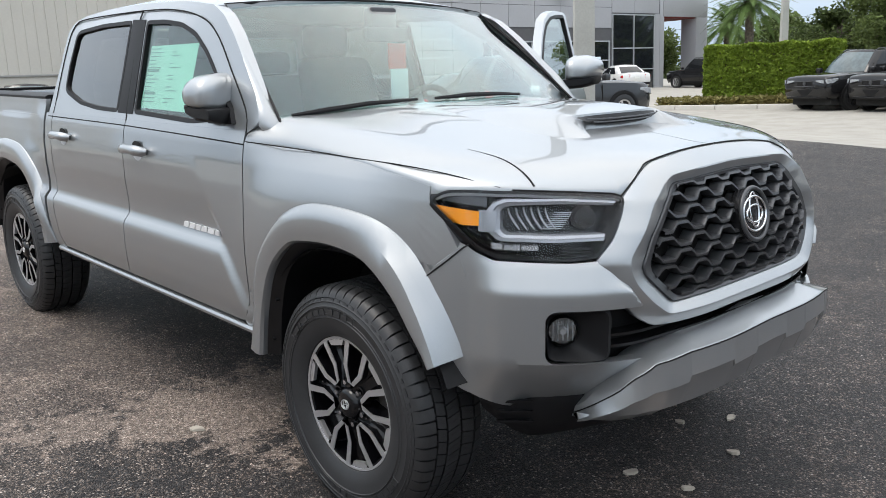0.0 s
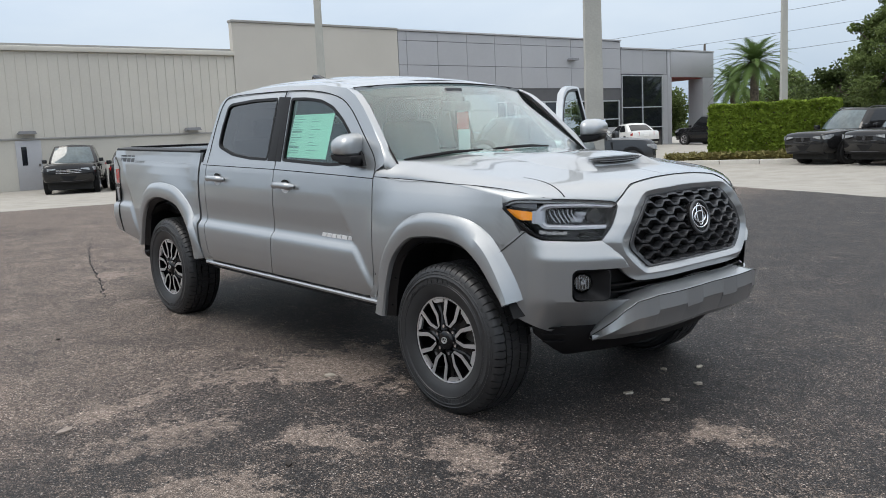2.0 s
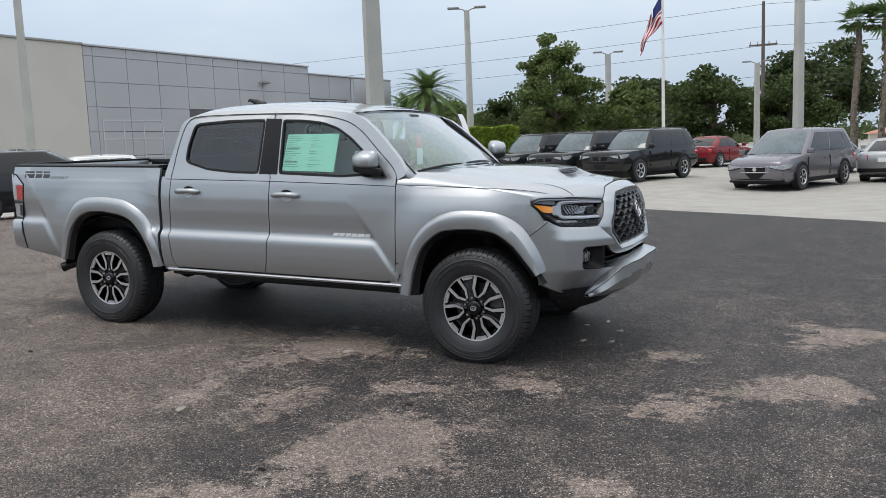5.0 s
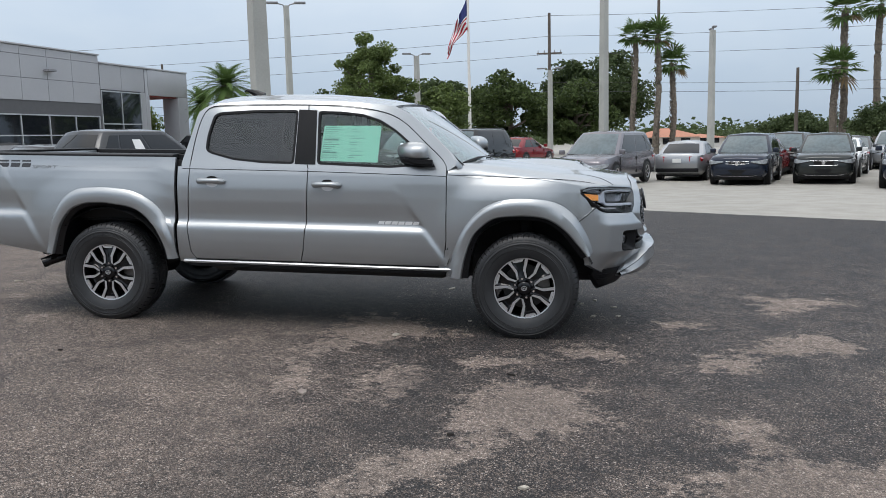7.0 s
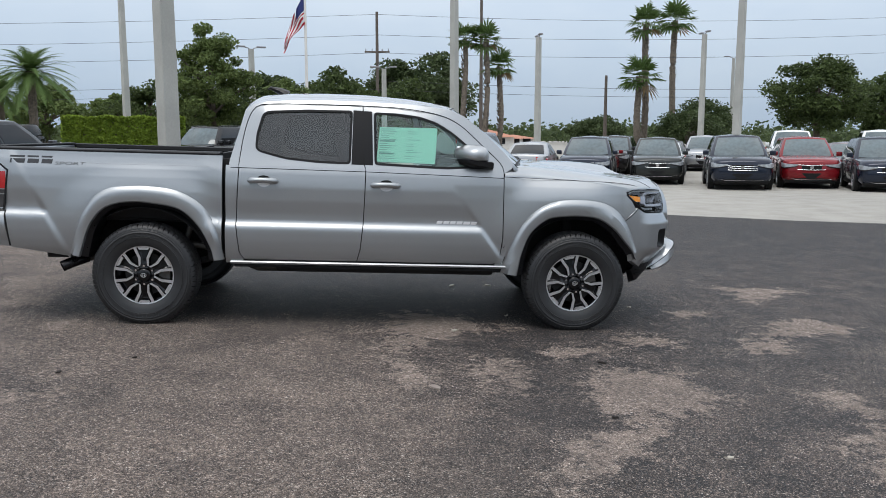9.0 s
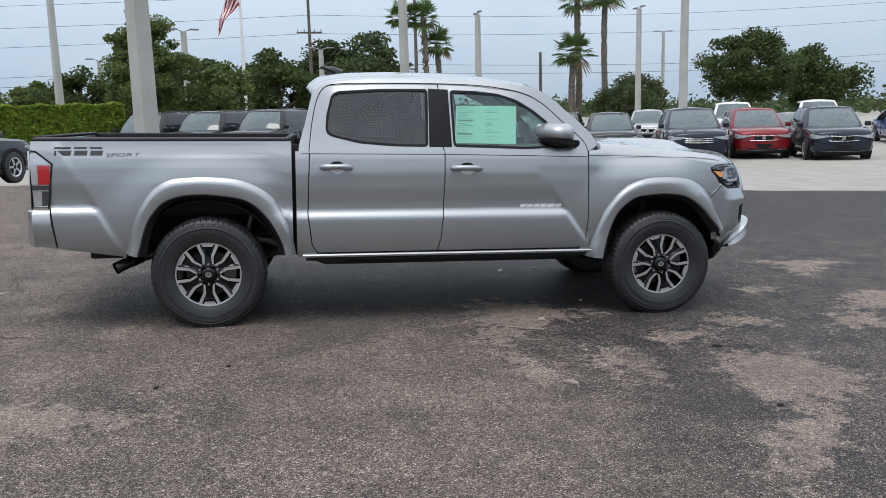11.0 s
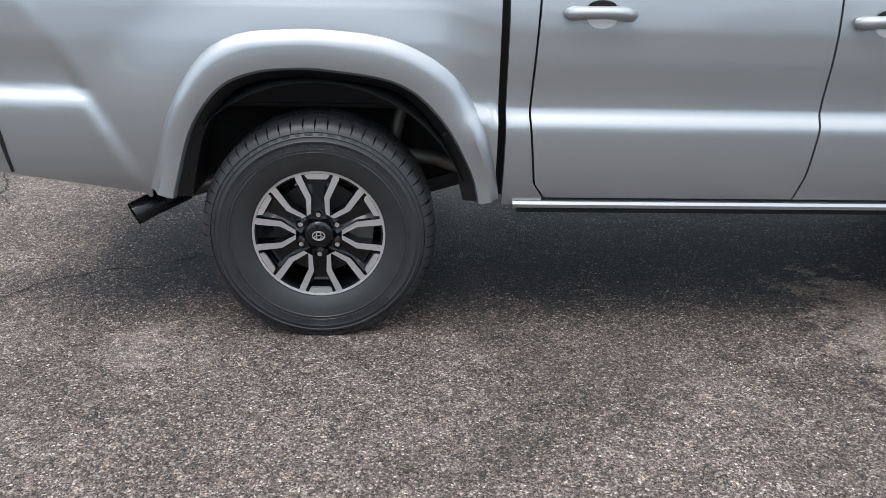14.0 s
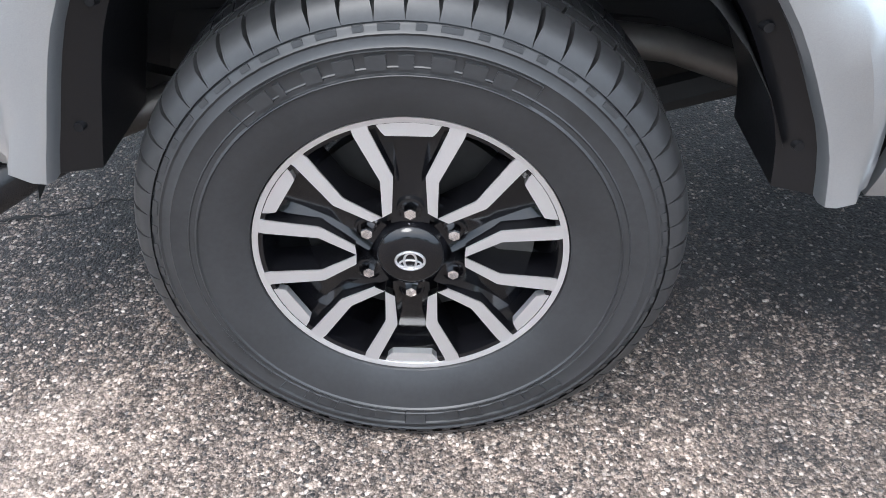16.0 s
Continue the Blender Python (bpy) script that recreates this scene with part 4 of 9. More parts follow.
def nose(s, z, out=0.0):
    """The point of the nose at girth s (negative to the right side) and height z, pushed out by a distance."""
    a = abs(s)
    x, y = np.interp(a, PLAN_S, PX), np.interp(a, PLAN_S, PY)
    d = 0.004
    tx, ty = np.interp(a + d, PLAN_S, PX) - np.interp(max(0, a - d), PLAN_S, PX), np.interp(a + d, PLAN_S, PY) - np.interp(max(0, a - d), PLAN_S, PY)
    ln = math.hypot(tx, ty) or 1
    o = table(NOSE, z) * (1 - 0.75 * smooth(0.55, 1.1, a)) + out
    nx, ny = ty / ln, -tx / ln
    return (float(x + nx * o), math.copysign(float(y + ny * o), s if s else 1), z)


def catmull(points, m=6):
    """A smooth closed curve with m steps from each given point to the next."""
    p = np.array(points, float)
    out = []
    for i in range(len(p)):
        a, b, c, d = (p[(i + k) % len(p)] for k in (-1, 0, 1, 2))
        for t in np.linspace(0, 1, m, endpoint=False):
            out.append(0.5 * (2 * b + (c - a) * t + (2 * a - 5 * b + 4 * c - d) * t * t + (3 * b - a - 3 * c + d) * t ** 3))
    return out + [out[0]]


def nose_ring(outer, inner, profile, mat, name, label="", m=6, crisp=30, parent=None):
    """A frame between two outlines in (s, z), with a profile of (share from outer to inner, push)."""
    rings = [[nose(lerp(a[0], b[0], t), lerp(a[1], b[1], t), p) for t, p in profile] for a, b in zip(catmull(outer, m), catmull(inner, m))]
    return part(name, loft(rings, closed=False), mat, parent or truck, label, smooth=crisp)


def nose_strip(s0, s1, lo, hi, out, mat, name, label="", parent=None, nu=24, nv=8, rim=0.02, thick=True):
    """A patch between two curves lo(s), hi(s)."""
    f = lambda q: q if callable(q) else (lambda _: q)
    lo, hi, push = f(lo), f(hi), out if callable(out) else (lambda s, v: out)
    rings = []
    for i in range(nu + 1):
        s = lerp(s0, s1, i / nu)
        rings.append([nose(s, lerp(lo(abs(s)), hi(abs(s)), j / nv), push(s, j / nv)) for j in range(nv + 1)])
    bm = loft(rings, closed=False)
    if thick:
        turn_rim(bm, (-rim, 0, 0))
    return part(name, bm, mat, parent or truck, label, smooth=45)


tab = lambda *rows: (lambda s: float(np.interp(s, [r[0] for r in rows], [r[1] for r in rows])))
lamp_top = tab((0.535, 1.068), (0.56, 1.077), (0.70, 1.088), (0.837, 1.095), (0.98, 1.099), (1.04, 1.097), (1.07, 1.087), (1.09, 1.072))
lamp_low = tab((0.535, 1.058), (0.548, 1.03), (0.585, 0.968), (0.60, 0.952), (0.632, 0.921), (0.70, 0.915), (0.90, 0.921), (0.95, 0.943), (1.011, 0.992), (1.09, 1.052))


# ---- bonnet ----
def hood_edge(x):
    return float(np.interp(x, (-0.57, -0.1, 0.10, 0.268, 0.372), (1.170, 1.160, 1.146, 1.124, 1.106)))


def hood_top(x, y):
    """The bonnet's upper surface before it rolls down to its edges."""
    c = spline_z(x)
    ridge = 0.010 * (1 - smooth(0.36, 0.62, abs(y)))
    return c - lerp(0.026, 0.040, smooth(-0.5, 0.2, x)) * (abs(y) / 0.87) ** 2.4 + ridge * 0.8


HOOD_LINE = np.polyfit((-0.57, -0.2, 0.2, 0.5, 0.7, 0.80), (1.274, 1.256, 1.221, 1.184, 1.156, 1.141), 3)
spline_z = lambda x: float(np.polyval(HOOD_LINE, x))


def bonnet_rim():
    """Half of the bonnet's edge: along the wing, over the lamp, round the grille surround to the middle."""
    pts = [Vector((x, flank(x, hood_edge(x)) - 0.001, hood_edge(x))) for x in np.linspace(-0.566, 0.360, 25)]
    pts += [Vector(nose(s, lamp_top(s) + 0.004, 0.003)) for s in np.linspace(1.075, 0.548, 26)]
    seam = spline([(0.541, 1.072), (0.519, 1.086), (0.467, 1.117), (0.425, 1.136), (0.384, 1.149), (0.257, 1.163), (0.12, 1.170), (0.0, 1.172)], 26)
    pts += [Vector(nose(s, z, 0.0)) for s, z in seam]
    return pts


RIM = bonnet_rim()


RIM_XY = np.array([(p.x, p.y) for p in RIM])
RIM_SEG = RIM_XY[1:] - RIM_XY[:-1]
RIM_LEN = (RIM_SEG ** 2).sum(1)
RIM_DROP = np.array([hood_top(p.x, p.y) - p.z for p in RIM[:-1]])


def bonnet_z(x, y, drop=0.0):
    """The bonnet's height, rolled down to its edge."""
    q = np.array((x, y))
    w = np.clip(((q - RIM_XY[:-1]) * RIM_SEG).sum(1) / RIM_LEN, 0, 1)
    dd = np.linalg.norm(RIM_XY[:-1] + RIM_SEG * w[:, None] - q, axis=1)
    d = float(dd.min())
    soft = np.exp(-(dd - d) / 0.03)
    drops = float((soft * RIM_DROP).sum() / soft.sum()) if d > 1e-6 else drop
    e = max(0.0, 1 - d / lerp(0.11, 0.15 if drops > 0.05 else 0.10 + drops, smooth(-0.45, 0.05, x)))
    f = 0.45 * e * e + 0.55 * (1 - math.sqrt(max(0.0, 1 - e * e)))
    return hood_top(x, y) - (drop if d < 1e-6 else drops) * f


def bonnet():
    n, m = len(RIM), 34
    half = []
    for k, p in enumerate(RIM):
        u = k / (n - 1)
        sx = lerp(-0.36, 0.40, smooth(0.0, 1.0, u) * 0.55 + 0.45 * u)
        row = [tuple(p)]
        for j in range(1, m + 1):
            t = (j / m) ** 1.5
            x, y = lerp(p.x, sx, t), lerp(p.y, 0.0, t)
            row.append((x, y, bonnet_z(x, y, hood_top(p.x, p.y) - p.z)))
        half.append(row)
    bm = loft(half, closed=False)
    loft([[(x, -y, z) for x, y, z in r] for r in half], closed=False, bm=bm)
    bmesh.ops.remove_doubles(bm, verts=bm.verts, dist=0.0005)
    return bm


bm = bonnet()
turn_rim(bm, (0, 0, -0.02))
part("bonnet", bm, SILVER, truck, smooth=60)
SHUT = spline([(-0.566, 0.8785, 1.1700), (-0.50, 0.8772, 1.1688), (-0.165, 0.8625, 1.1610), (0.05, 0.8605, 1.1545), (0.221, 0.8545, 1.1505), (0.34, 0.8370, 1.1420), (0.430, 0.8130, 1.1300), (0.500, 0.7860, 1.1140), (0.540, 0.7640, 1.1050)], 40)
for sgn in (-1, 1):
    part("bonnet_gap", path_tube([(p[0], sgn * p[1], p[2]) for p in SHUT], [0.0021] * 28 + [0.0021 - 0.0009 * k / 11 for k in range(len(SHUT) - 28)], 6), GAP, truck, "dark bonnet shut line")
    part("bonnet_gap", path_tube([(p.x + 0.001, sgn * (p.y + 0.0005), p.z - 0.0015) for p in RIM[35:]], 0.0024, 6), GAP, truck, "dark bonnet shut line")
    foot = nose(0.80, lamp_top(0.80) + 0.004, 0.003)      # a fold's shade, drawn as a dark tube that runs back from the lamp
    fold = [(lerp(foot[0], 0.33, t), lerp(foot[1], 0.675, t) - 0.012 * math.sin(math.pi * t)) for t in np.linspace(0.02, 1, 16)]
    part("bonnet_fold_shade", path_tube([(x, sgn * y, bonnet_z(x, y) + 0.0002) for x, y in fold], [0.0030 - 0.0026 * k / 15 for k in range(16)], 6), GAP, truck, "fine dark line drawn as the shade of a bonnet fold")
part("cowl_panel", extruded([(-0.60, 1.17), (-0.31, 1.225), (-0.31, 1.15), (-0.60, 1.10)], "y", -0.78, 0.78, 0.01), BLACK_PLASTIC, truck, "black cowl under the windscreen")


def scoop():
    """The low air scoop on the bonnet: a long swelling with soft flanks, open to the front."""
    rings = []
    for t in np.linspace(0, 1, 15):
        x = lerp(-0.34, 0.315, t)
        w = lerp(0.20, 0.270, smooth(0, 1, t))
        h = 0.040 * smooth(0.0, 0.85, t)
        ring = []
        for u in np.linspace(-1, 1, 37):
            y = u * (w + 0.15)
            k = 1 - smooth(0.50, 1.0, abs(u))
            ring.append((x + 0.05 * (1 - u * u) * t, y, hood_top(x, y) - 0.003 + (h + 0.004) * k))
        rings.append(ring)
    front = [(x + 0.012 + 0.13 * smooth(0.17, 0.30, abs(y)), y) for x, y, z in rings[-1]]
    rings.append([(x, y, hood_top(x, y) - 0.004) for x, y in front])
    return loft(rings, closed=False)


part("bonnet_scoop", scoop(), SILVER, truck, "silver bonnet scoop", smooth=38)
mouth = [(0.335 + 0.05 * (1 - (u * 0.225 / 0.42) ** 2), u * 0.225, hood_top(0.325, u * 0.225)) for u in np.linspace(-1, 1, 15)]
bm = loft([[(x, y, z + 0.002 + 0.030 * abs(y / 0.225) ** 3) for x, y, z in mouth], [(x - 0.012, y, z + 0.037 - 0.003 * abs(y / 0.225) ** 4) for x, y, z in mouth]], closed=False)
part("scoop_mouth", bm, GLOSS_BLACK, truck, "black scoop inlet")
for k in range(2):
    part("scoop_bar", path_tube([(x + 0.006, y, z + 0.014 + 0.010 * k + 0.008 * abs(y / 0.225) ** 3) for x, y, z in mouth[2 - k:len(mouth) - 2 + k]], 0.0026, 6), GREY_TRIM, truck, "dark scoop bar")

# grille surround, one ring round the opening
half_out = [(0.0, 1.168), (0.15, 1.165), (0.257, 1.158), (0.345, 1.150), (0.384, 1.143), (0.43, 1.128), (0.467, 1.111), (0.519, 1.080), (0.540, 1.058), (0.553, 1.025), (0.590, 0.965), (0.634, 0.914), (0.618, 0.880), (0.590, 0.830), (0.555, 0.789), (0.522, 0.752), (0.495, 0.733), (0.465, 0.719), (0.42, 0.713), (0.30, 0.711), (0.15, 0.713), (0.0, 0.714)]
half_in = [(0.0, 1.100), (0.15, 1.096), (0.255, 1.092), (0.313, 1.089), (0.335, 1.083), (0.351, 1.072), (0.363, 1.061), (0.385, 1.040), (0.405, 1.018), (0.425, 0.998), (0.456, 0.963), (0.480, 0.922), (0.495, 0.891), (0.493, 0.872), (0.484, 0.855), (0.455, 0.827), (0.415, 0.793), (0.392, 0.777), (0.37, 0.774), (0.28, 0.776), (0.14, 0.778), (0.0, 0.778)]
both = lambda h: h + [(-s, z) for s, z in h[-2:0:-1]]
nose_ring(both(half_out), both(half_in), [(0.0, -0.03), (0.0, -0.002), (0.03, 0.002), (0.25, 0.012), (0.50, 0.020), (0.58, 0.021), (0.64, 0.018), (0.97, -0.006), (1.0, -0.010), (1.0, -0.04)], SILVER, "grille_surround", m=6, crisp=22)
frame_in = [(s * 0.935, 0.935 + (z - 0.935) * 0.925) for s, z in half_in]
nose_ring(both(half_in), both(frame_in), [(0.0, -0.035), (0.0, -0.006), (0.12, -0.003), (0.9, -0.012), (1.0, -0.02), (1.0, -0.06)], GREY_TRIM, "grille_frame", "dark grey inner grille frame", m=5)
grille_w = lambda z: float(np.interp(z, (0.785, 0.80, 0.872, 0.93, 1.06, 1.088), (0.355, 0.382, 0.463, 0.445, 0.345, 0.315)))
grille = part("grille_backing", loft([[nose(u * grille_w(z), z, -0.065) for u in np.linspace(-1, 1, 25)] for z in np.linspace(0.770, 1.098, 9)], closed=False), GAP, truck, "black grille backing")
ROWS_N = 8
pitch = (1.088 - 0.785) / ROWS_N
for k in range(ROWS_N + 1):
    z0 = 0.785 + pitch * k
    w = grille_w(min(1.088, max(0.785, z0)))
    pts, period = [], 0.134
    s = -w
    while s <= w + 1e-6:
        ph = ((s / period + (0.5 if k % 2 else 0.0)) % 1.0)
        wave = float(np.interp(ph, (0, 0.16, 0.34, 0.66, 0.84, 1.0), (1, 1, -1, -1, 1, 1)))
        pts.append((s, z0 + wave * pitch * 0.29))
        s += period / 18
    rings = []
    for s, z in pts:
        z = min(1.087, max(0.786, z))
        rings.append([nose(s, z - 0.006, -0.050), nose(s, z - 0.0065, -0.016), nose(s, z - 0.003, -0.006), nose(s, z + 0.004, -0.005), nose(s, z + 0.0065, -0.012), nose(s, z + 0.006, -0.050)])
    part("grille_bar", loft(rings, closed=False), GREY_TRIM, truck, smooth=30)

# round emblem: plain shapes
em = Vector(nose(0, 0.968, 0.006))
tilt = Matrix.Translation(em) @ Euler((0, radians(78), 0)).to_matrix().to_4x4()


def ringed(rx, ry, r, n=40, m=8):
    rings = []
    for i in range(n):
        a = 2 * math.pi * i / n
        c = Vector((rx * math.cos(a), ry * math.sin(a), 0))
        d = Vector((math.cos(a), math.sin(a), 0))
        rings.append([c + d * r * math.cos(2 * math.pi * j / m) + Vector((0, 0, r * math.sin(2 * math.pi * j / m))) for j in range(m)])
    return loft(rings + [rings[0]], closed=True)


emblem = part("emblem", tube((0, 0, -0.03), (0, 0, 0.004), 0.080, 0.076, 40), GLOSS_BLACK, truck, "round gloss black badge with chrome ovals")
emblem.matrix_basis = tilt
for name, bm in (("oval", ringed(0.052, 0.068, 0.0045)), ("oval", ringed(0.052, 0.026, 0.004)), ("oval", ringed(0.026, 0.046, 0.004)), ("rim", ringed(0.078, 0.078, 0.007))):
    o = part(name, bm, CHROME if name == "oval" else GREY_TRIM, emblem, smooth=60)
    o.location = (-0.012 if name == "oval" and o.dimensions.y < 0.07 else 0, 0, 0.006)


def headlamp(sgn):
    lamp = thing("headlamp", "", "", None)
    lamp.parent = truck
    S = lambda v: sgn * v
    nose_strip(S(0.540), S(1.088), lamp_low, lamp_top, -0.060, LAMP_BLACK, "lamp_housing", "", lamp, nu=30, rim=0.01)
    for lo, hi, name in ((lamp_low, lambda s: min(lamp_low(s) + 0.012, lamp_top(s) - 0.002), "lower_bezel"), (lambda s: max(lamp_top(s) - 0.008, lamp_low(s)), lamp_top, "upper_bezel")):
        nose_strip(S(0.536), S(1.090), lo, hi, 0.003, LAMP_BLACK, name, "gloss black bezel", lamp, nu=40, nv=2, rim=0.05)
    nose_strip(S(0.942), S(1.074), lambda s: max(lamp_low(s) + 0.012, 1.004 + max(0, s - 1.0) * 0.25), lambda s: 1.040 + (s - 0.942) * 0.10, -0.010, AMBER, "amber_reflector", "amber side reflector", lamp, nu=12, nv=4)
    nose_strip(S(0.935), S(1.072), lambda s: 1.052 + (s - 0.942) * 0.10, lambda s: lamp_top(s) - 0.010, -0.022, LAMP_DARK, "upper_trim", "dark clear upper trim", lamp, nu=12, nv=3)
    # bright C-shaped light guide with a silver block at its outer end
    outer = [(0.925, 0.985), (0.935, 1.045), (0.918, 1.066), (0.888, 1.077), (0.72, 1.075), (0.560, 1.062)]
    inner = [(0.892, 0.996), (0.893, 1.042), (0.886, 1.050), (0.866, 1.055), (0.72, 1.057), (0.562, 1.047)]
    lower_o = [(0.925, 0.985), (0.905, 0.969), (0.890, 0.964), (0.75, 0.960), (0.612, 0.961)]
    lower_i = [(0.892, 0.996), (0.886, 0.988), (0.878, 0.983), (0.75, 0.980), (0.600, 0.979)]
    for o, i in ((outer, inner), (lower_o, lower_i)):
        rings = [[nose(S(lerp(a[0], b[0], t)), lerp(a[1], b[1], t), p) for t, p in ((0, -0.05), (0, -0.012), (0.12, -0.004), (0.45, -0.004), (0.55, -0.010), (0.92, -0.013), (1.0, -0.02), (1.0, -0.055))] for a, b in zip(o, i)]
        part("light_guide", loft(rings, closed=False), LIGHT_GUIDE, lamp, "frosted bright light guide", smooth=30)
    nose_strip(S(0.905), S(0.937), lambda s: 0.990, lambda s: 1.046, 0.0, LIGHT_GUIDE, "guide_end", "silver end of the light guide", lamp, nu=3, nv=4)
    # curved reflector ribs, a faceted fan and a dark projector behind the lens
    for k in range(6):
        s = 0.876 - 0.021 * k
        rib = [nose(S(s - 0.035 * (1 - math.cos(1.5 * t))), lerp(1.048, 0.992, t), -0.030 - 0.006 * math.sin(math.pi * t)) for t in np.linspace(0, 1, 8)]
        part("reflector_rib", path_tube(rib, [0.0018, 0.0026, 0.0030, 0.0032, 0.0032, 0.0030, 0.0026, 0.0018], 6), LIGHT_GUIDE, lamp, "")
    for k in range(9):
        z = 0.992 + 0.0052 * k
        nose_strip(S(0.722 - 0.004 * k), S(0.772 - 0.012 * k * 0.4), z, z + 0.0024, -0.034 + 0.001 * k, LIGHT_GUIDE, "reflector_fin", "", lamp, nu=3, nv=1, rim=0.012)
    c = Vector(nose(S(0.652), 1.018, -0.045))
    d = (Vector(nose(S(0.652), 1.018, 0.0)) - c).normalized()
    part("projector", tube(c - d * 0.01, c + d * 0.018, 0.033, 0.029, 24), DARK_STEEL, lamp, "dark round projector")
    part("bulb_lens", tube(c + d * 0.018, c + d * 0.028, 0.027, 0.014, 20), LAMP_GLASS, lamp, "clear projector lens")
    for k in range(5):
        nose_strip(S(0.792 + 0.024 * k), S(0.812 + 0.024 * k), lambda s: 0.940 + (0.002 if k == 4 else 0), lambda s: 0.957, lambda s, v: -0.016 - 0.004 * (k % 2) - 0.006 * v, FOG_BOWL, "turn_reflector", "faceted clear reflector", lamp, nu=3, nv=3)
    for k in range(4):
        nose_strip(S(0.640 + 0.002 * k), S(0.735 - 0.006 * k), 0.922 + 0.0075 * k, 0.926 + 0.0075 * k, 0.004, BLACK_PLASTIC, "lamp_vane", "", lamp, nu=6, nv=1)
    nose_strip(S(0.541), S(1.086), lambda s: min(lamp_low(s) + 0.003, lamp_top(s) - 0.003), lambda s: lamp_top(s) - 0.003, 0.006, LAMP_GLASS, "lens_cover", "clear lens cover", lamp, nu=40, thick=False)
    return lamp


# bumper corner: a raised block with a shelf on top, cut away for the fog lamp
corner_top = tab((0.511, 0.801), (0.553, 0.858), (0.597, 0.898), (0.634, 0.912), (0.70, 0.909), (0.90, 0.915), (0.95, 0.937), (0.978, 0.957), (1.04, 0.905), (1.102, 0.858), (1.13, 0.83))
corner_low = tab((0.50, 0.485), (0.60, 0.480), (0.71, 0.478), (0.90, 0.478), (1.02, 0.515), (1.10, 0.545))
corner_end = tab((0.53, 1.015), (0.60, 1.035), (0.67, 1.060), (0.80, 1.100), (0.86, 1.118), (1.0, 1.118))


def corner_push(s, z):
    top = corner_top(s)
    shelf = min(1.0, max(0.0, (top - z) / max(0.02, top - 0.836)))
    block = 0.030 * shelf * smooth(0.985, 0.875, s)
    tuck = -0.55 * max(0.0, 0.636 - z) * smooth(1.02, 0.80, s)
    return block + tuck


def bumper_corner(sgn):
    rows_low, rows_mid, rows_top = 6, 8, 14
    SP = 0.772
    zs = lambda s: [lerp(corner_low(s), 0.640, k / rows_low) for k in range(rows_low)] + [lerp(0.640, 0.788, k / rows_mid) for k in range(rows_mid)] + [lerp(0.788, corner_top(s), k / rows_top) for k in range(rows_top + 1)]
    point = lambda s, z: nose(sgn * s, z, corner_push(s, z))
    bm = bmesh.new()
    outer = []
    for i in range(31):
        u = i / 30
        outer.append([point(lerp(SP, corner_end(z0), u), z) for z0, z in zip(zs(0.95), zs(lerp(SP, 1.10, u)))])
    loft(outer, closed=False, bm=bm)
    inner = [(s, zs(s)) for s in np.linspace(0.511, SP, 22)]
    loft([[point(s, z) for z in col[rows_low + rows_mid:]] for s, col in inner], closed=False, bm=bm)
    loft([[point(s, z) for z in col[:rows_low + 1]] for s, col in inner], closed=False, bm=bm)
    for zc, up in ((0.788, 1), (0.640, -1)):      # the fog lamp's opening has rounded corners
        arc = [(SP - 0.03 + 0.03 * math.cos(a), zc - up * 0.03 + up * 0.03 * math.sin(a)) for a in np.linspace(0, math.pi / 2, 9)]
        loft([[point(SP + 0.001, zc + up * 0.001), point(*q)] for q in arc], closed=False, bm=bm)
    bmesh.ops.remove_doubles(bm, verts=bm.verts, dist=0.0006)
    turn_rim(bm, (-0.035, -sgn * 0.012, 0))
    return part("bumper_corner", bm, SILVER, truck, smooth=24)


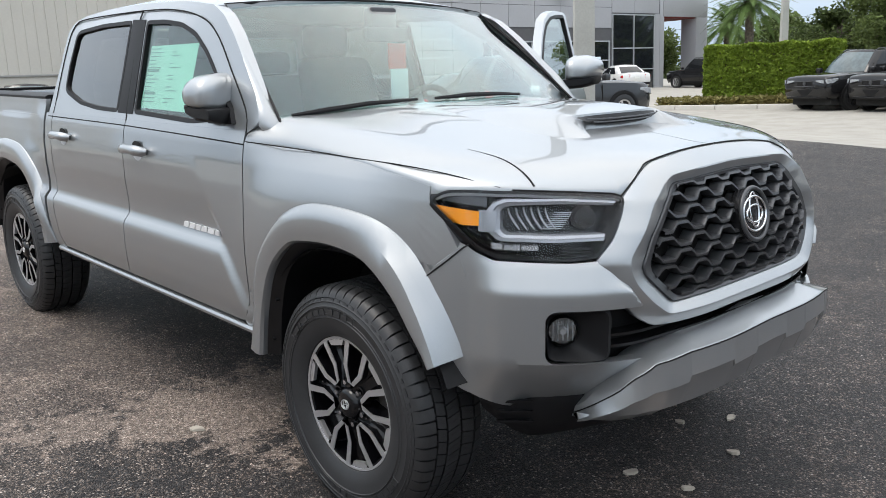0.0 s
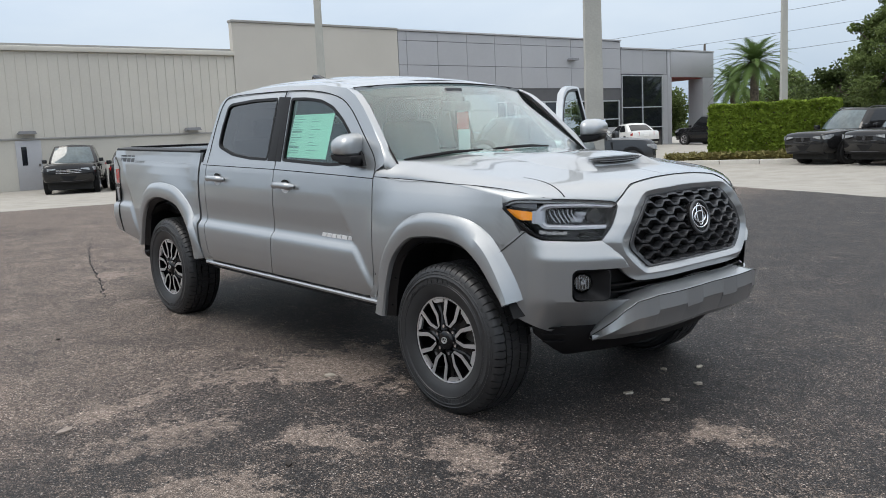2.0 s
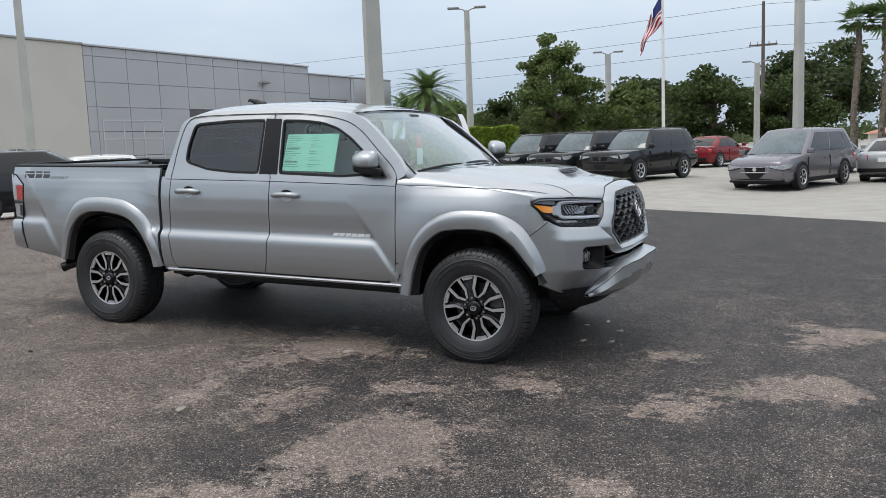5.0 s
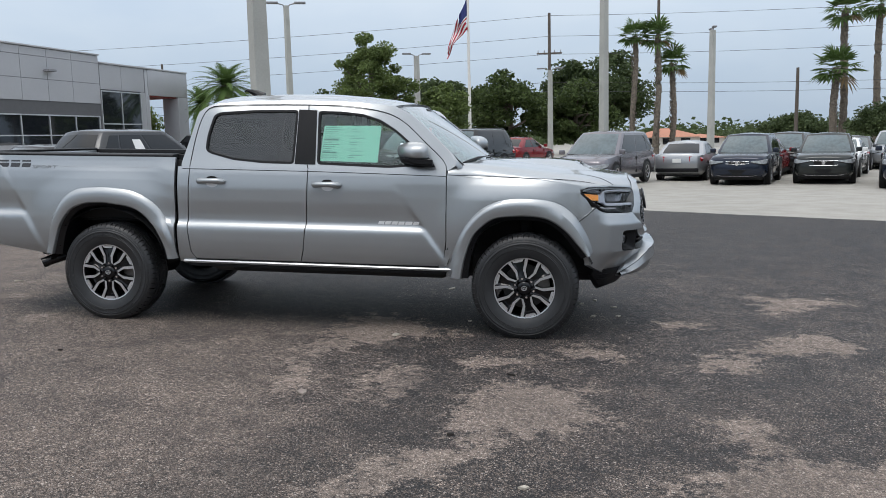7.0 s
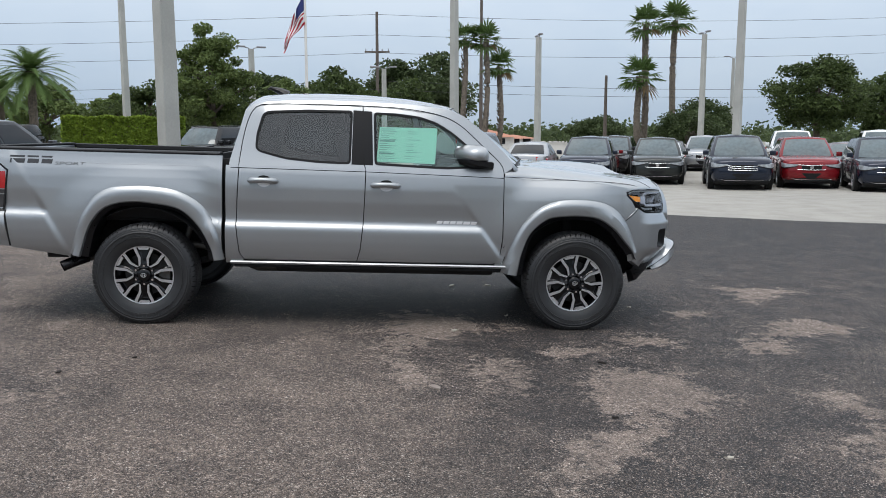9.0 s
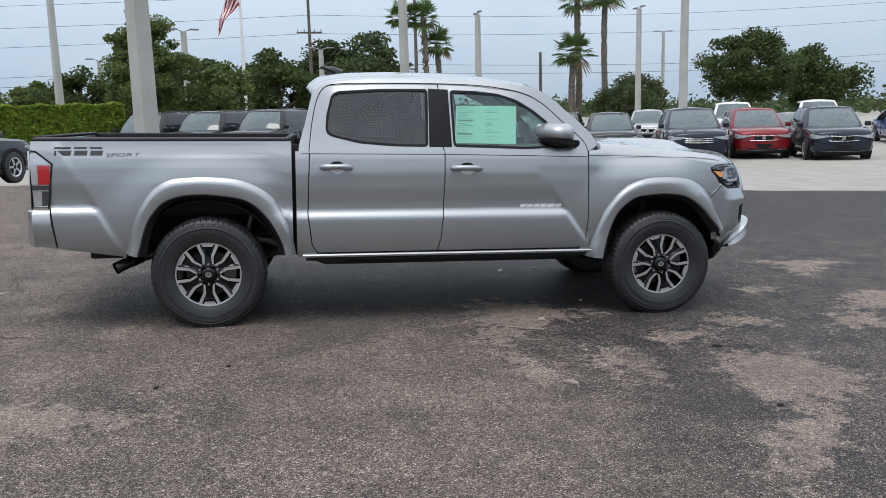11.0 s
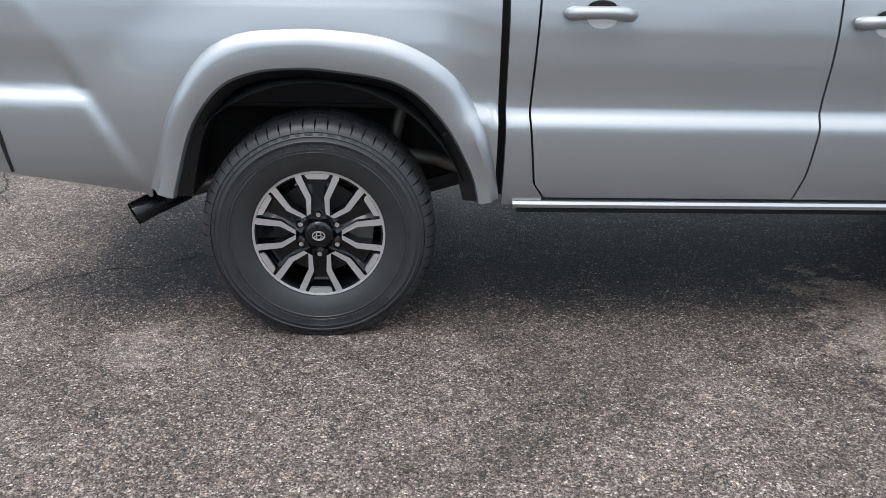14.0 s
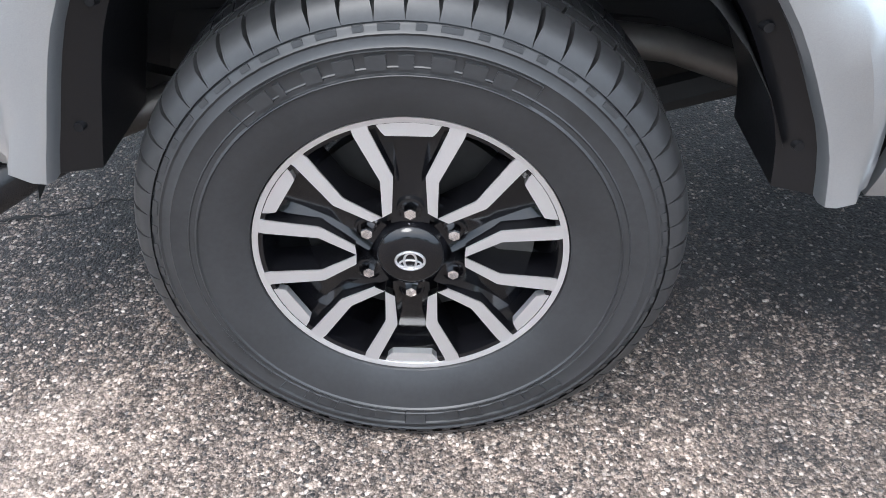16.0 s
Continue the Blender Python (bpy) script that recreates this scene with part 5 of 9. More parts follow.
for sgn in (-1, 1):
    headlamp(sgn)
    bumper_corner(sgn)
    part("bumper_gap", path_tube([nose(sgn * s, corner_top(s) + 0.001, 0.001) for s in np.linspace(0.975, 1.115, 10)], 0.0026, 6), GAP, truck, "dark seam between bumper and wing")
    q = lambda pts: [(sgn * s, z) for s, z in pts]
    nose_strip(sgn * 0.45, sgn * 0.79, 0.60, 0.81, -0.062, BLACK_PLASTIC, "fog_lamp_pocket", "black fog lamp pocket")
    bez_o = [(0.62, 0.786), (0.70, 0.786), (0.748, 0.784), (0.764, 0.775), (0.768, 0.755), (0.769, 0.715), (0.767, 0.675), (0.762, 0.656), (0.745, 0.647), (0.70, 0.643), (0.62, 0.640), (0.60, 0.66), (0.60, 0.715), (0.60, 0.765)]
    bez_i = [(0.70, 0.755), (0.715, 0.764), (0.735, 0.763), (0.752, 0.752), (0.760, 0.738), (0.762, 0.717), (0.758, 0.696), (0.748, 0.682), (0.735, 0.675), (0.715, 0.674), (0.70, 0.680), (0.686, 0.694), (0.680, 0.717), (0.686, 0.742)]
    nose_ring(q(bez_o), q(bez_i), [(0.0, 0.018), (0.10, 0.022), (0.25, 0.016), (0.85, -0.018), (1.0, -0.024), (1.0, -0.05)], BLACK_PLASTIC, "fog_lamp_bezel", "black fog lamp bezel", m=5, crisp=40)
    c = Vector(nose(sgn * 0.721, 0.719, -0.030))
    d = (Vector(nose(sgn * 0.721, 0.719, 0.0)) - c).normalized()
    fog = part("fog_lamp", tube(c - d * 0.02, c + d * 0.004, 0.040, 0.037, 28), FOG_BOWL, truck, "round clear fog lamp")
    part("fog_lens", tube(c + d * 0.016, c + d * 0.024, 0.037, 0.026, 28), LAMP_GLASS, fog, "clear lens")
    part("fog_bulb", tube(c + d * 0.004, c + d * 0.014, 0.013, 0.009, 14), CLEAR_PLASTIC, fog, "bright bulb cap")
    for k in range(5):
        nose_strip(sgn * (0.690 + 0.014 * k), sgn * (0.693 + 0.014 * k), 0.690, 0.748, -0.024, CLEAR_PLASTIC, "fog_flute", "", fog, nu=1, nv=1, rim=0.004)
    part("fog_ring", tube(c - d * 0.02, c + d * 0.018, 0.047, 0.040, 28, caps=False), BLACK_PLASTIC, fog, "black ring")

# slot between surround and bumper, with two fins that run out to the fog lamps
nose_strip(-0.60, 0.60, 0.585, 0.80, -0.07, GAP, "lower_grille", "black lower grille", nu=30)
for z0, z1 in ((0.668, 0.676), (0.700, 0.708)):
    nose_strip(-0.61, 0.61, lambda s: lerp(z0 + 0.012, z0, smooth(0.35, 0.55, s)), lambda s: lerp(z1 + 0.012, z1, smooth(0.35, 0.55, s)), -0.004, GLOSS_BLACK, "lower_grille_bar", "gloss black fin", nu=40, nv=1, rim=0.05)


def bumper_bar():
    """The lower bumper: an upper shelf, a crisp edge and a front face with stepped blocks, dropping at its ends."""
    rings = []
    for s in sorted(set([*np.linspace(-0.665, 0.665, 91)] + [e + q for e in (-0.40, -0.22, -0.09, 0.09, 0.22, 0.40) for q in (-0.004, 0.004, 0.02, -0.02)])):
        a = abs(s)
        top = table([(0.0, 0.690), (0.36, 0.684), (0.46, 0.664), (0.53, 0.636), (0.58, 0.578), (0.63, 0.505), (0.665, 0.462)], a)
        seam = table([(0.0, 0.660), (0.40, 0.656), (0.50, 0.640), (0.55, 0.596), (0.60, 0.526), (0.645, 0.468), (0.665, 0.448)], a)
        low = table([(0.0, 0.478), (0.40, 0.468), (0.50, 0.464), (0.58, 0.450), (0.665, 0.434)], a)
        push = table([(0.0, 0.078), (0.40, 0.088), (0.47, 0.090), (0.53, 0.080), (0.58, 0.058), (0.62, 0.022), (0.65, -0.012), (0.665, -0.030)], a)
        raised = 1.0 if (a < 0.09 or 0.22 < a < 0.40) else 0.0
        step = lerp(low, seam, 0.52 + 0.10 * raised)
        fore = lambda z, o: nose(s, z, o - 0.6 * table(NOSE, z) * (1 - 0.75 * smooth(0.55, 1.1, a)))
        rings.append([nose(s, top - 0.004, min(-0.05, push - 0.03)), nose(s, top, min(-0.012, push - 0.01)), nose(s, lerp(top, seam, 0.93), push - 0.004), nose(s, seam - 0.003, push), fore(step + 0.004, push + 0.007), fore(step - 0.003, push + 0.003), fore(low + 0.03, push - 0.010), fore(low, push - 0.045), nose(s, low, min(-0.05, push - 0.05))])
    return loft(rings, closed=True, caps=True), [Vector(r[3]) + Vector((0.0005, 0, 0.002)) for r in rings]


bar, bar_line = bumper_bar()
part("bumper_bar", bar, SILVER, truck, "bright silver lower bumper bar", smooth=20)
part("bumper_seam", path_tube(bar_line, 0.0022, 6), GAP, truck, "fine dark seam along the bumper's edge")
part("lower_valance", loft([[nose(s, lerp(z, 0.53, smooth(0.80, 1.04, abs(s)) * 0.8), o) for z, o in ((0.580, -0.075), (0.53, -0.045), (0.45, -0.03), (0.36, -0.05), (0.335, -0.10))] for s in np.linspace(-0.965, 0.965, 41)], closed=False), BLACK_PLASTIC, truck, "black plastic lower valance")
for sgn in (-1, 1):
    for k in range(3):
        nose_strip(sgn * 0.80, sgn * 0.90, 0.425 + 0.035 * k, 0.433 + 0.035 * k, -0.022, BLACK_PLASTIC, "valance_rib", "", nu=4, nv=1)


# ---- wheels ----
def revolve(profile, n=72, y_axis=True):
    """A round body from (radius, y) pairs about the y axis."""
    rings = []
    for i in range(n):
        a = 2 * math.pi * i / n
        rings.append([(r * math.cos(a), y, r * math.sin(a)) for r, y in profile])
    return loft(rings + [rings[0]], closed=False)


def weld(bm, d=0.0004):
    bmesh.ops.remove_doubles(bm, verts=bm.verts, dist=d)
    return bm


R_T = 0.385


def tyre_mesh():
    prof = [(0.214, 0.085), (0.222, 0.118), (0.240, 0.128), (0.262, 0.1345), (0.285, 0.1385), (0.287, 0.1412), (0.290, 0.1388), (0.296, 0.1388), (0.2975, 0.1402), (0.299, 0.1388), (0.318, 0.1382), (0.322, 0.1400), (0.325, 0.1375), (0.334, 0.1355), (0.337, 0.1372), (0.340, 0.1345), (0.344, 0.1325), (0.350, 0.1280), (0.356, 0.118), (0.362, 0.104), (0.364, 0.094), (0.366, 0.06)]
    prof = prof + [(0.366, 0.0)] + [(r, -y) for r, y in prof[::-1]]
    return weld(revolve(prof, 96))


def tread_mesh():
    """Tread ribs cut by fine slots; the shoulder blocks roll over the edge and end in a stepped foot."""
    bm = bmesh.new()

    def block(a0, a1, y0, y1, r0, r1, skew):
        vs = []
        for r in (r0, r1):
            for a, y, k in ((a0, y0, 0), (a1, y0, 0), (a1, y1, 1), (a0, y1, 1)):
                aa = a + skew * k
                rr = r if abs(y) < 0.10 or r == r0 else r - 0.007
                vs.append(bm.verts.new((rr * math.cos(aa), y, rr * math.sin(aa))))
        for f in ((4, 5, 6, 7), (0, 1, 5, 4), (1, 2, 6, 5), (2, 3, 7, 6), (3, 0, 4, 7)):
            bm.faces.new([vs[i] for i in f])

    n = 60
    w = 2 * math.pi / n
    for i in range(n):
        a = w * i
        for y0, y1, fill, skew in ((0.040, 0.072, 0.90, -0.25), (-0.016, 0.032, 0.92, 0.25), (-0.070, -0.024, 0.90, -0.25)):
            block(a, a + w * fill, y0, y1, 0.366, R_T, skew * w)
            block(a + w * 0.40, a + w * 0.44, y0 + 0.004, y1 - 0.004, 0.366, R_T + 0.0004, skew * w)
        block(a, a + w * 0.88, -0.108, -0.079, 0.366, R_T - 0.001, 0.1 * w)
        # shoulder: across the edge and down the side, its slots tapering to a point
        long = i % 2 == 0
        top = ((R_T - 0.0005, 0.079), (R_T - 0.0030, 0.096), (R_T - 0.0065, 0.1060), (0.3725, 0.1165), (0.3640, 0.1245), (0.3560, 0.1292), (0.3500, 0.1318))
        gaps = (0.16, 0.16, 0.16, 0.16, 0.13 if long else 0.06, 0.08 if long else 0.0, 0.0)
        foot = [(r - (0.016 if k < 5 else 0.008), y - (0.0 if k < 2 else 0.010)) for k, (r, y) in enumerate(top)]
        rows = (foot, top, top, foot)
        edges = [[(r * math.cos(a + g * w / 2), y, r * math.sin(a + g * w / 2)) for (r, y), g in zip(line, gaps)] for line in rows[:2]]
        edges += [[(r * math.cos(a + w * (1 - g / 2)), y, r * math.sin(a + w * (1 - g / 2))) for (r, y), g in zip(line, gaps)] for line in rows[2:]]
        mids = [[(r * math.cos(a + w * q), y, r * math.sin(a + w * q)) for r, y in top] for q in (0.33, 0.66)]
        loft([edges[0], edges[1], *mids, edges[2], edges[3]], closed=False, bm=bm)
        # a stepped moulding below each block
        r0, r1, a0, a1 = 0.3405, 0.3470, a + w * (0.10 if long else 0.30), a + w * (0.80 if long else 0.66)
        pts = [[(r * math.cos(q), y, r * math.sin(q)) for r, y in ((r0, 0.1335), (r0, 0.1352), (r1, 0.1334), (r1, 0.1315))] for q in (a0, (a0 + a1) / 2, a1)]
        loft(pts, closed=True, caps=True, bm=bm)
    return bm


def polar(r, deg, y):
    a = radians(deg)
    return (r * math.cos(a), y, r * math.sin(a))


def bar_solid(pts_lo, pts_hi, y_face, depth, bm):
    """A ridge whose flat face lies between two lines, with sides falling back."""
    rows = []
    for p, q in zip(pts_lo, pts_hi):
        rows.append([(p[0], y_face - depth, p[1]), (p[0], y_face, p[1]), (q[0], y_face, q[1]), (q[0], y_face - depth, q[1])])
    loft(rows, closed=False, bm=bm, caps=False)


def build_wheel(spin):
    """Six double spokes: black webs, machined ridges round the openings, on a dark barrel. y points outward."""
    w = thing("wheel", "", "")
    tyre = part("tyre", tyre_mesh(), RUBBER, w, "black all-terrain tyre with raised sidewall ribs", smooth=30)
    tread = part("tread", tread_mesh(), RUBBER, tyre, "", smooth=30)
    tagged(tread, "black rubber tread", kind="stuff")
    # raised bars on the sidewall, framed by fine ridges, in place of its moulded marking
    for a0, a1, count, widths in ((52, 116, 9, (0.9, 0.3, 0.7, 0.8, 0.8, 0.6, 0.9, 0.9, 0.8)), (228, 262, 5, (0.8, 0.9, 0.5, 0.8, 0.8)), (276, 306, 5, (0.9, 0.7, 0.9, 0.8, 0.4))):
        bm = bmesh.new()
        step = (a1 - a0) / count
        for k in range(count):
            b0, b1 = a0 + step * k + step * 0.10, a0 + step * (k + 0.10 + 0.80 * widths[k])
            ring = [[polar(r, b, y) for r, y in ((0.2935, 0.1372), (0.2947, 0.1416), (0.3123, 0.1410), (0.3135, 0.1368))] for b in np.linspace(b0, b1, 4)]
            loft(ring, closed=True, bm=bm, caps=True)
        for r in (0.2890, 0.3180):
            loft([[polar(r + u, b, y) for u, y in ((-0.0014, 0.1372), (0, 0.1412), (0.0014, 0.1368))] for b in np.linspace(a0 - 4, a1 + 4, 40)], closed=True, bm=bm, caps=True)
        for b in (a0 - 4, a1 + 4):
            loft([[polar(r, b + d, y) for d, y in ((-0.25, 0.1368), (0, 0.1404), (0.25, 0.1368))] for r in (0.2890, 0.3035, 0.3180)], closed=True, bm=bm, caps=True)
        part("sidewall_marking", bm, RUBBER, tyre, "moulded sidewall marking", smooth=20)
    mark = "265/65R17"
    for k, ch in enumerate(mark):
        deg = -44 + 2.5 * k
        o = lettering("size_mark", ch, 0.0125, 0.0006, RUBBER, Matrix.Rotation(radians(-deg), 4, "Y") @ Matrix.Translation((0.302, 0.1398, 0)) @ Euler((radians(-90), radians(90), 0)).to_matrix().to_4x4(), tyre)
    rim = part("rim", weld(revolve([(0.150, -0.09), (0.178, -0.02), (0.196, 0.04), (0.2025, 0.090), (0.2035, 0.106), (0.2050, 0.1105), (0.2090, 0.1112), (0.2175, 0.114), (0.221, 0.112), (0.221, 0.085)], 72)), WHEEL_BLACK, w, "black rim barrel", smooth=40)
    part("rim_lip", weld(revolve([(0.2105, 0.1095), (0.2110, 0.1130), (0.2160, 0.1142), (0.2190, 0.1146), (0.2200, 0.112)], 96)), MACHINED, rim, "machined rim lip", smooth=30)
    FACE = 0.112
    for k in range(6):
        mid = 90 + 60 * k + spin
        c, s = math.cos(radians(mid)), math.sin(radians(mid))
        put = lambda r, t: (r * c - t * s, r * s + t * c)      # r along the spoke, t across it
        # black web, dished between its ridges
        bm = bmesh.new()
        rows = []
        for r, half, y, dish in ((0.052, 0.026, FACE - 0.010, 0.0), (0.080, 0.027, FACE - 0.014, 0.004), (0.120, 0.027, FACE - 0.018, 0.006), (0.160, 0.040, FACE - 0.022, 0.008), (0.1860, 0.052, FACE - 0.026, 0.008), (0.2060, 0.060, FACE - 0.022, 0.004)):
            a, b = put(r, -half), put(r, half)
            c1, c2 = put(r, -half * 0.55), put(r, half * 0.55)
            rows.append([(a[0], y - 0.045, a[1]), (a[0], y + 0.004, a[1]), (c1[0], y - dish, c1[1]), (c2[0], y - dish, c2[1]), (b[0], y + 0.004, b[1]), (b[0], y - 0.045, b[1])])
        loft(rows, closed=True, bm=bm, caps=True)
        outer = [(0.0655, 0.0370), (0.1225, 0.0382), (0.1260, 0.0395), (0.1900, 0.0700), (0.1990, 0.0725)]
        inner = [(0.0740, 0.0240), (0.1290, 0.0212), (0.1325, 0.0220), (0.1985, 0.0500), (0.2060, 0.0515)]
        for sd in (-1, 1):
            bar_solid([put(r, sd * t) for r, t in outer], [put(r, sd * t) for r, t in inner], FACE - 0.001, 0.056, bm)
        part("spoke", bm, WHEEL_BLACK, rim, "gloss black spoke web", smooth=30)
        # two machined ridges along its sides
        for sd in (-1, 1):
            bm = bmesh.new()
            bar_solid([put(r, sd * t) for r, t in outer], [put(r, sd * t) for r, t in inner], FACE + 0.0012, 0.003, bm)
            part("machined_ridge", bm, MACHINED, rim, "machined bright ridge", smooth=25)
        # bright shoe on the rim between the ridges, with a dark slit at either end
        bm = bmesh.new()
        rows = []
        for r, half in ((0.1905, 0.0300), (0.1965, 0.0355), (0.2112, 0.0420)):
            rows.append([(p[0], FACE - 0.0005, p[1]) for p in [put(math.sqrt(r * r - (half * q) ** 2) if r > 0.2 else r, half * q) for q in (-1, -0.5, 0, 0.5, 1)]])
        loft(rows, closed=False, bm=bm)
        turn_rim(bm, (0, -0.012, 0))
        part("rim_shoe", bm, MACHINED, rim, "machined rim shoe", smooth=25)
        p = polar(0.0690, mid, FACE - 0.018)
        part("lug_nut", tube(p, (p[0], p[1] + 0.016, p[2]), 0.0105, 0.0085, 6), CHROME, w, "chrome lug nut", smooth=20)
        p2 = polar(0.0690, mid, FACE - 0.026)
        part("nut_seat", weld(revolve([(0.0130, 0.002), (0.0150, 0.014), (0.0185, 0.013), (0.0195, 0.0)], 20)), WHEEL_BLACK, rim, "", smooth=30).location = p2
    p = polar(0.1830, 312 + spin, FACE - 0.045)
    part("valve", path_tube([p, polar(0.1800, 312 + spin, FACE - 0.020), polar(0.1760, 312 + spin, FACE - 0.010)], [0.0075, 0.0060, 0.0050], 10), BLACK_PLASTIC, rim, "black rubber valve")
    hub = part("hub", weld(revolve([(0.001, FACE - 0.030), (0.080, FACE - 0.034), (0.084, FACE - 0.022), (0.056, FACE - 0.018), (0.0495, FACE - 0.004), (0.046, FACE + 0.004), (0.036, FACE + 0.009), (0.001, FACE + 0.010)], 48)), WHEEL_BLACK, w, "gloss black hub and cap", smooth=40)
    o = part("cap_emblem", ringed(0.0200, 0.0150, 0.0021, 28, 6), MACHINED, hub, "bright oval cap mark", smooth=60)
    o.matrix_basis = pose(0, FACE + 0.011, 0, 90, 0, 0)
    o = part("cap_emblem", ringed(0.0085, 0.0135, 0.0018, 24, 6), MACHINED, hub, "", smooth=60)
    o.matrix_basis = pose(0, FACE + 0.011, 0, 90, 0, 0)
    o = part("cap_emblem", ringed(0.0150, 0.0062, 0.0016, 24, 6), MACHINED, hub, "", smooth=60)
    o.matrix_basis = pose(0, FACE + 0.011, 0, 90, 0, 0) @ pose(0, -0.005, 0)
    part("brake_disc", weld(revolve([(0.05, 0.035), (0.160, 0.035), (0.160, 0.010), (0.05, 0.010)], 48)), DARK_STEEL, w, "dark steel brake disc", smooth=30)
    bm = bmesh.new()
    loft([[polar(r, a, y) for r, y in ((0.095, 0.055), (0.178, 0.055), (0.178, -0.02), (0.095, -0.02))] for a in np.linspace(150, 200, 6)], closed=True, bm=bm, caps=True)
    part("brake_caliper", bm, STEEL, w, "grey brake caliper", smooth=30)
    return w


HUB_Y = 0.788     # middle of the tyre's width
first = build_wheel(0)
first.parent = truck
first.matrix_basis = pose(-3.236, -HUB_Y, 0.374, 0, 0, 180)
for x, y, spin, turn in ((0.0, -HUB_Y, 14, 180), (0.0, HUB_Y, 20, 0), (-3.236, HUB_Y, 35, 0)):
    o = copy_thing(first, pose(x, y, 0.374, 0, 0, turn) @ pose(0, 0, 0, 0, spin, 0))

# ---- bed, tail and underside ----
for sgn in (-1, 1):
    part("bed_inner_side", box(-4.30, -2.70, min(sgn * 0.72, sgn * 0.76), max(sgn * 0.72, sgn * 0.76), 0.78, 1.27, 0.01), BLACK_PLASTIC, truck, "black bed liner side")
    rings = [[(x, sgn * y, z) for y, z in ((0.70, 1.262), (0.705, 1.290), (0.725, 1.296), (flank(x, 1.26) - 0.020, 1.292), (flank(x, 1.26) - 0.006, 1.284), (flank(x, 1.26) - 0.006, 1.262))] for x in np.linspace(-4.33, -2.685, 10)]
    part("bed_rail_cap", loft(rings, caps=True), BLACK_PLASTIC, truck, "black bed rail cap")
    tl = [(-4.345, 1.215), (-4.300, 1.212), (-4.195, 1.128), (-4.205, 1.05), (-4.235, 0.826), (-4.345, 0.826)]
    lampb = part("tail_lamp", pierced(tl, [shrink(tl, 0.012)], lambda u, v: (u, sgn * (flank(u, v) + 0.004), v), 0.02, (0, -sgn, 0)), GLOSS_BLACK, truck, "tail lamp with red and clear lenses")
    front_edge = lambda z: float(np.interp(z, (0.826, 1.05, 1.128, 1.212), (-4.235, -4.205, -4.205, -4.300))) - 0.012
    split = lambda z: lerp(-4.335, front_edge(z), 0.36)
    for lo, hi, x0, x1, mat, nm, lab in ((1.120, 1.196, -4.335, front_edge, CLEAR_PLASTIC, "clear_lens", "clear upper lens"), (0.990, 1.118, split, front_edge, RED_LENS, "red_lens", ""), (0.990, 1.118, -4.335, lambda z: split(z) - 0.004, CLEAR_PLASTIC, "clear_lens", "clear edge lens"), (0.955, 0.986, -4.335, front_edge, LAMP_DARK, "dark_lens", "smoked lens strip"), (0.850, 0.950, -4.335, lambda z: lerp(-4.335, front_edge(z), 0.55), CLEAR_PLASTIC, "clear_lens", "clear reversing lens"), (0.850, 0.950, lambda z: lerp(-4.335, front_edge(z), 0.58), front_edge, LAMP_DARK, "dark_lens", "smoked lens"), (0.835, 0.846, -4.335, front_edge, GLOSS_BLACK, "dark_lens", "")):
        grid_panel(nm, x0, x1, lo + 0.002, hi - 0.002, sgn, mat, 6, 6, lambda x, z: flank(x, z) + 0.002, 0.02, lab, lampb)
    part("tail_lamp_back", box(-4.352, -4.335, min(sgn * 0.70, sgn * 0.865), max(sgn * 0.70, sgn * 0.865), 0.83, 1.21, 0.006), CLEAR_PLASTIC, lampb, "clear rear lens")
    rows_b = [(0.816, -0.04), (0.812, 0.000), (0.80, 0.006), (0.72, 0.012), (0.62, 0.004), (0.578, -0.012), (0.572, -0.05)]
    rings = [[(x - 0.11 * (0.815 - z) * -1.0 * (1 if k < 2 else 0), sgn * (flank(max(-4.33, x), z) + o), z) for z, o in rows_b] for k, x in enumerate((-4.232, -4.236, -4.29, -4.34))]
    rings += [[(x, sgn * (y + o), z) for z, o in rows_b] for x, y in ((-4.365, 0.845), (-4.388, 0.815), (-4.402, 0.76))]
    part("rear_bumper_corner", loft(rings, caps=True), SILVER, truck, "silver rear bumper corner", smooth=40)
    part("bumper_gap", path_tube([(-4.226 + 0.11 * (0.815 - z), sgn * (flank(-4.22, z) + 0.001), z) for z in np.linspace(0.575, 0.83, 8)], 0.006, 6), GAP, truck, "dark seam before the rear bumper")
part("tailgate", box(-4.36, -4.30, -0.70, 0.70, 0.80, 1.285, 0.015), SILVER, truck)
part("tailgate_cap", box(-4.362, -4.295, -0.70, 0.70, 1.286, 1.302, 0.006), BLACK_PLASTIC, truck, "black tailgate cap")
part("rear_bumper", box(-4.415, -4.345, -0.77, 0.77, 0.58, 0.81, 0.03), SILVER, truck)
part("bed_deck", box(-4.30, -2.70, -0.72, 0.72, 0.76, 0.79, 0.004), BLACK_PLASTIC, truck, "black bed liner deck")
part("bed_front_wall", box(-2.72, -2.675, -0.76, 0.76, 0.76, 1.29, 0.01), BLACK_PLASTIC, truck, "black bed front wall")
for y in (-0.45, 0.45):
    part("chassis_rail", box(-4.10, 0.55, y - 0.04, y + 0.04, 0.43, 0.56, 0.01), DARK_UNDER, truck, "dark steel chassis rail")
part("cab_floor", box(-2.30, -0.60, -0.70, 0.70, 0.385, 0.48, 0.03), DARK_UNDER, truck, "dark cab underside")
part("gearbox", box(-1.6, -0.2, -0.2, 0.2, 0.32, 0.46, 0.05), DARK_UNDER, truck, "dark gearbox")
part("engine_bay_floor", box(-0.55, 0.55, -0.42, 0.42, 0.36, 0.9, 0.04), DARK_UNDER, truck, "dark engine block")
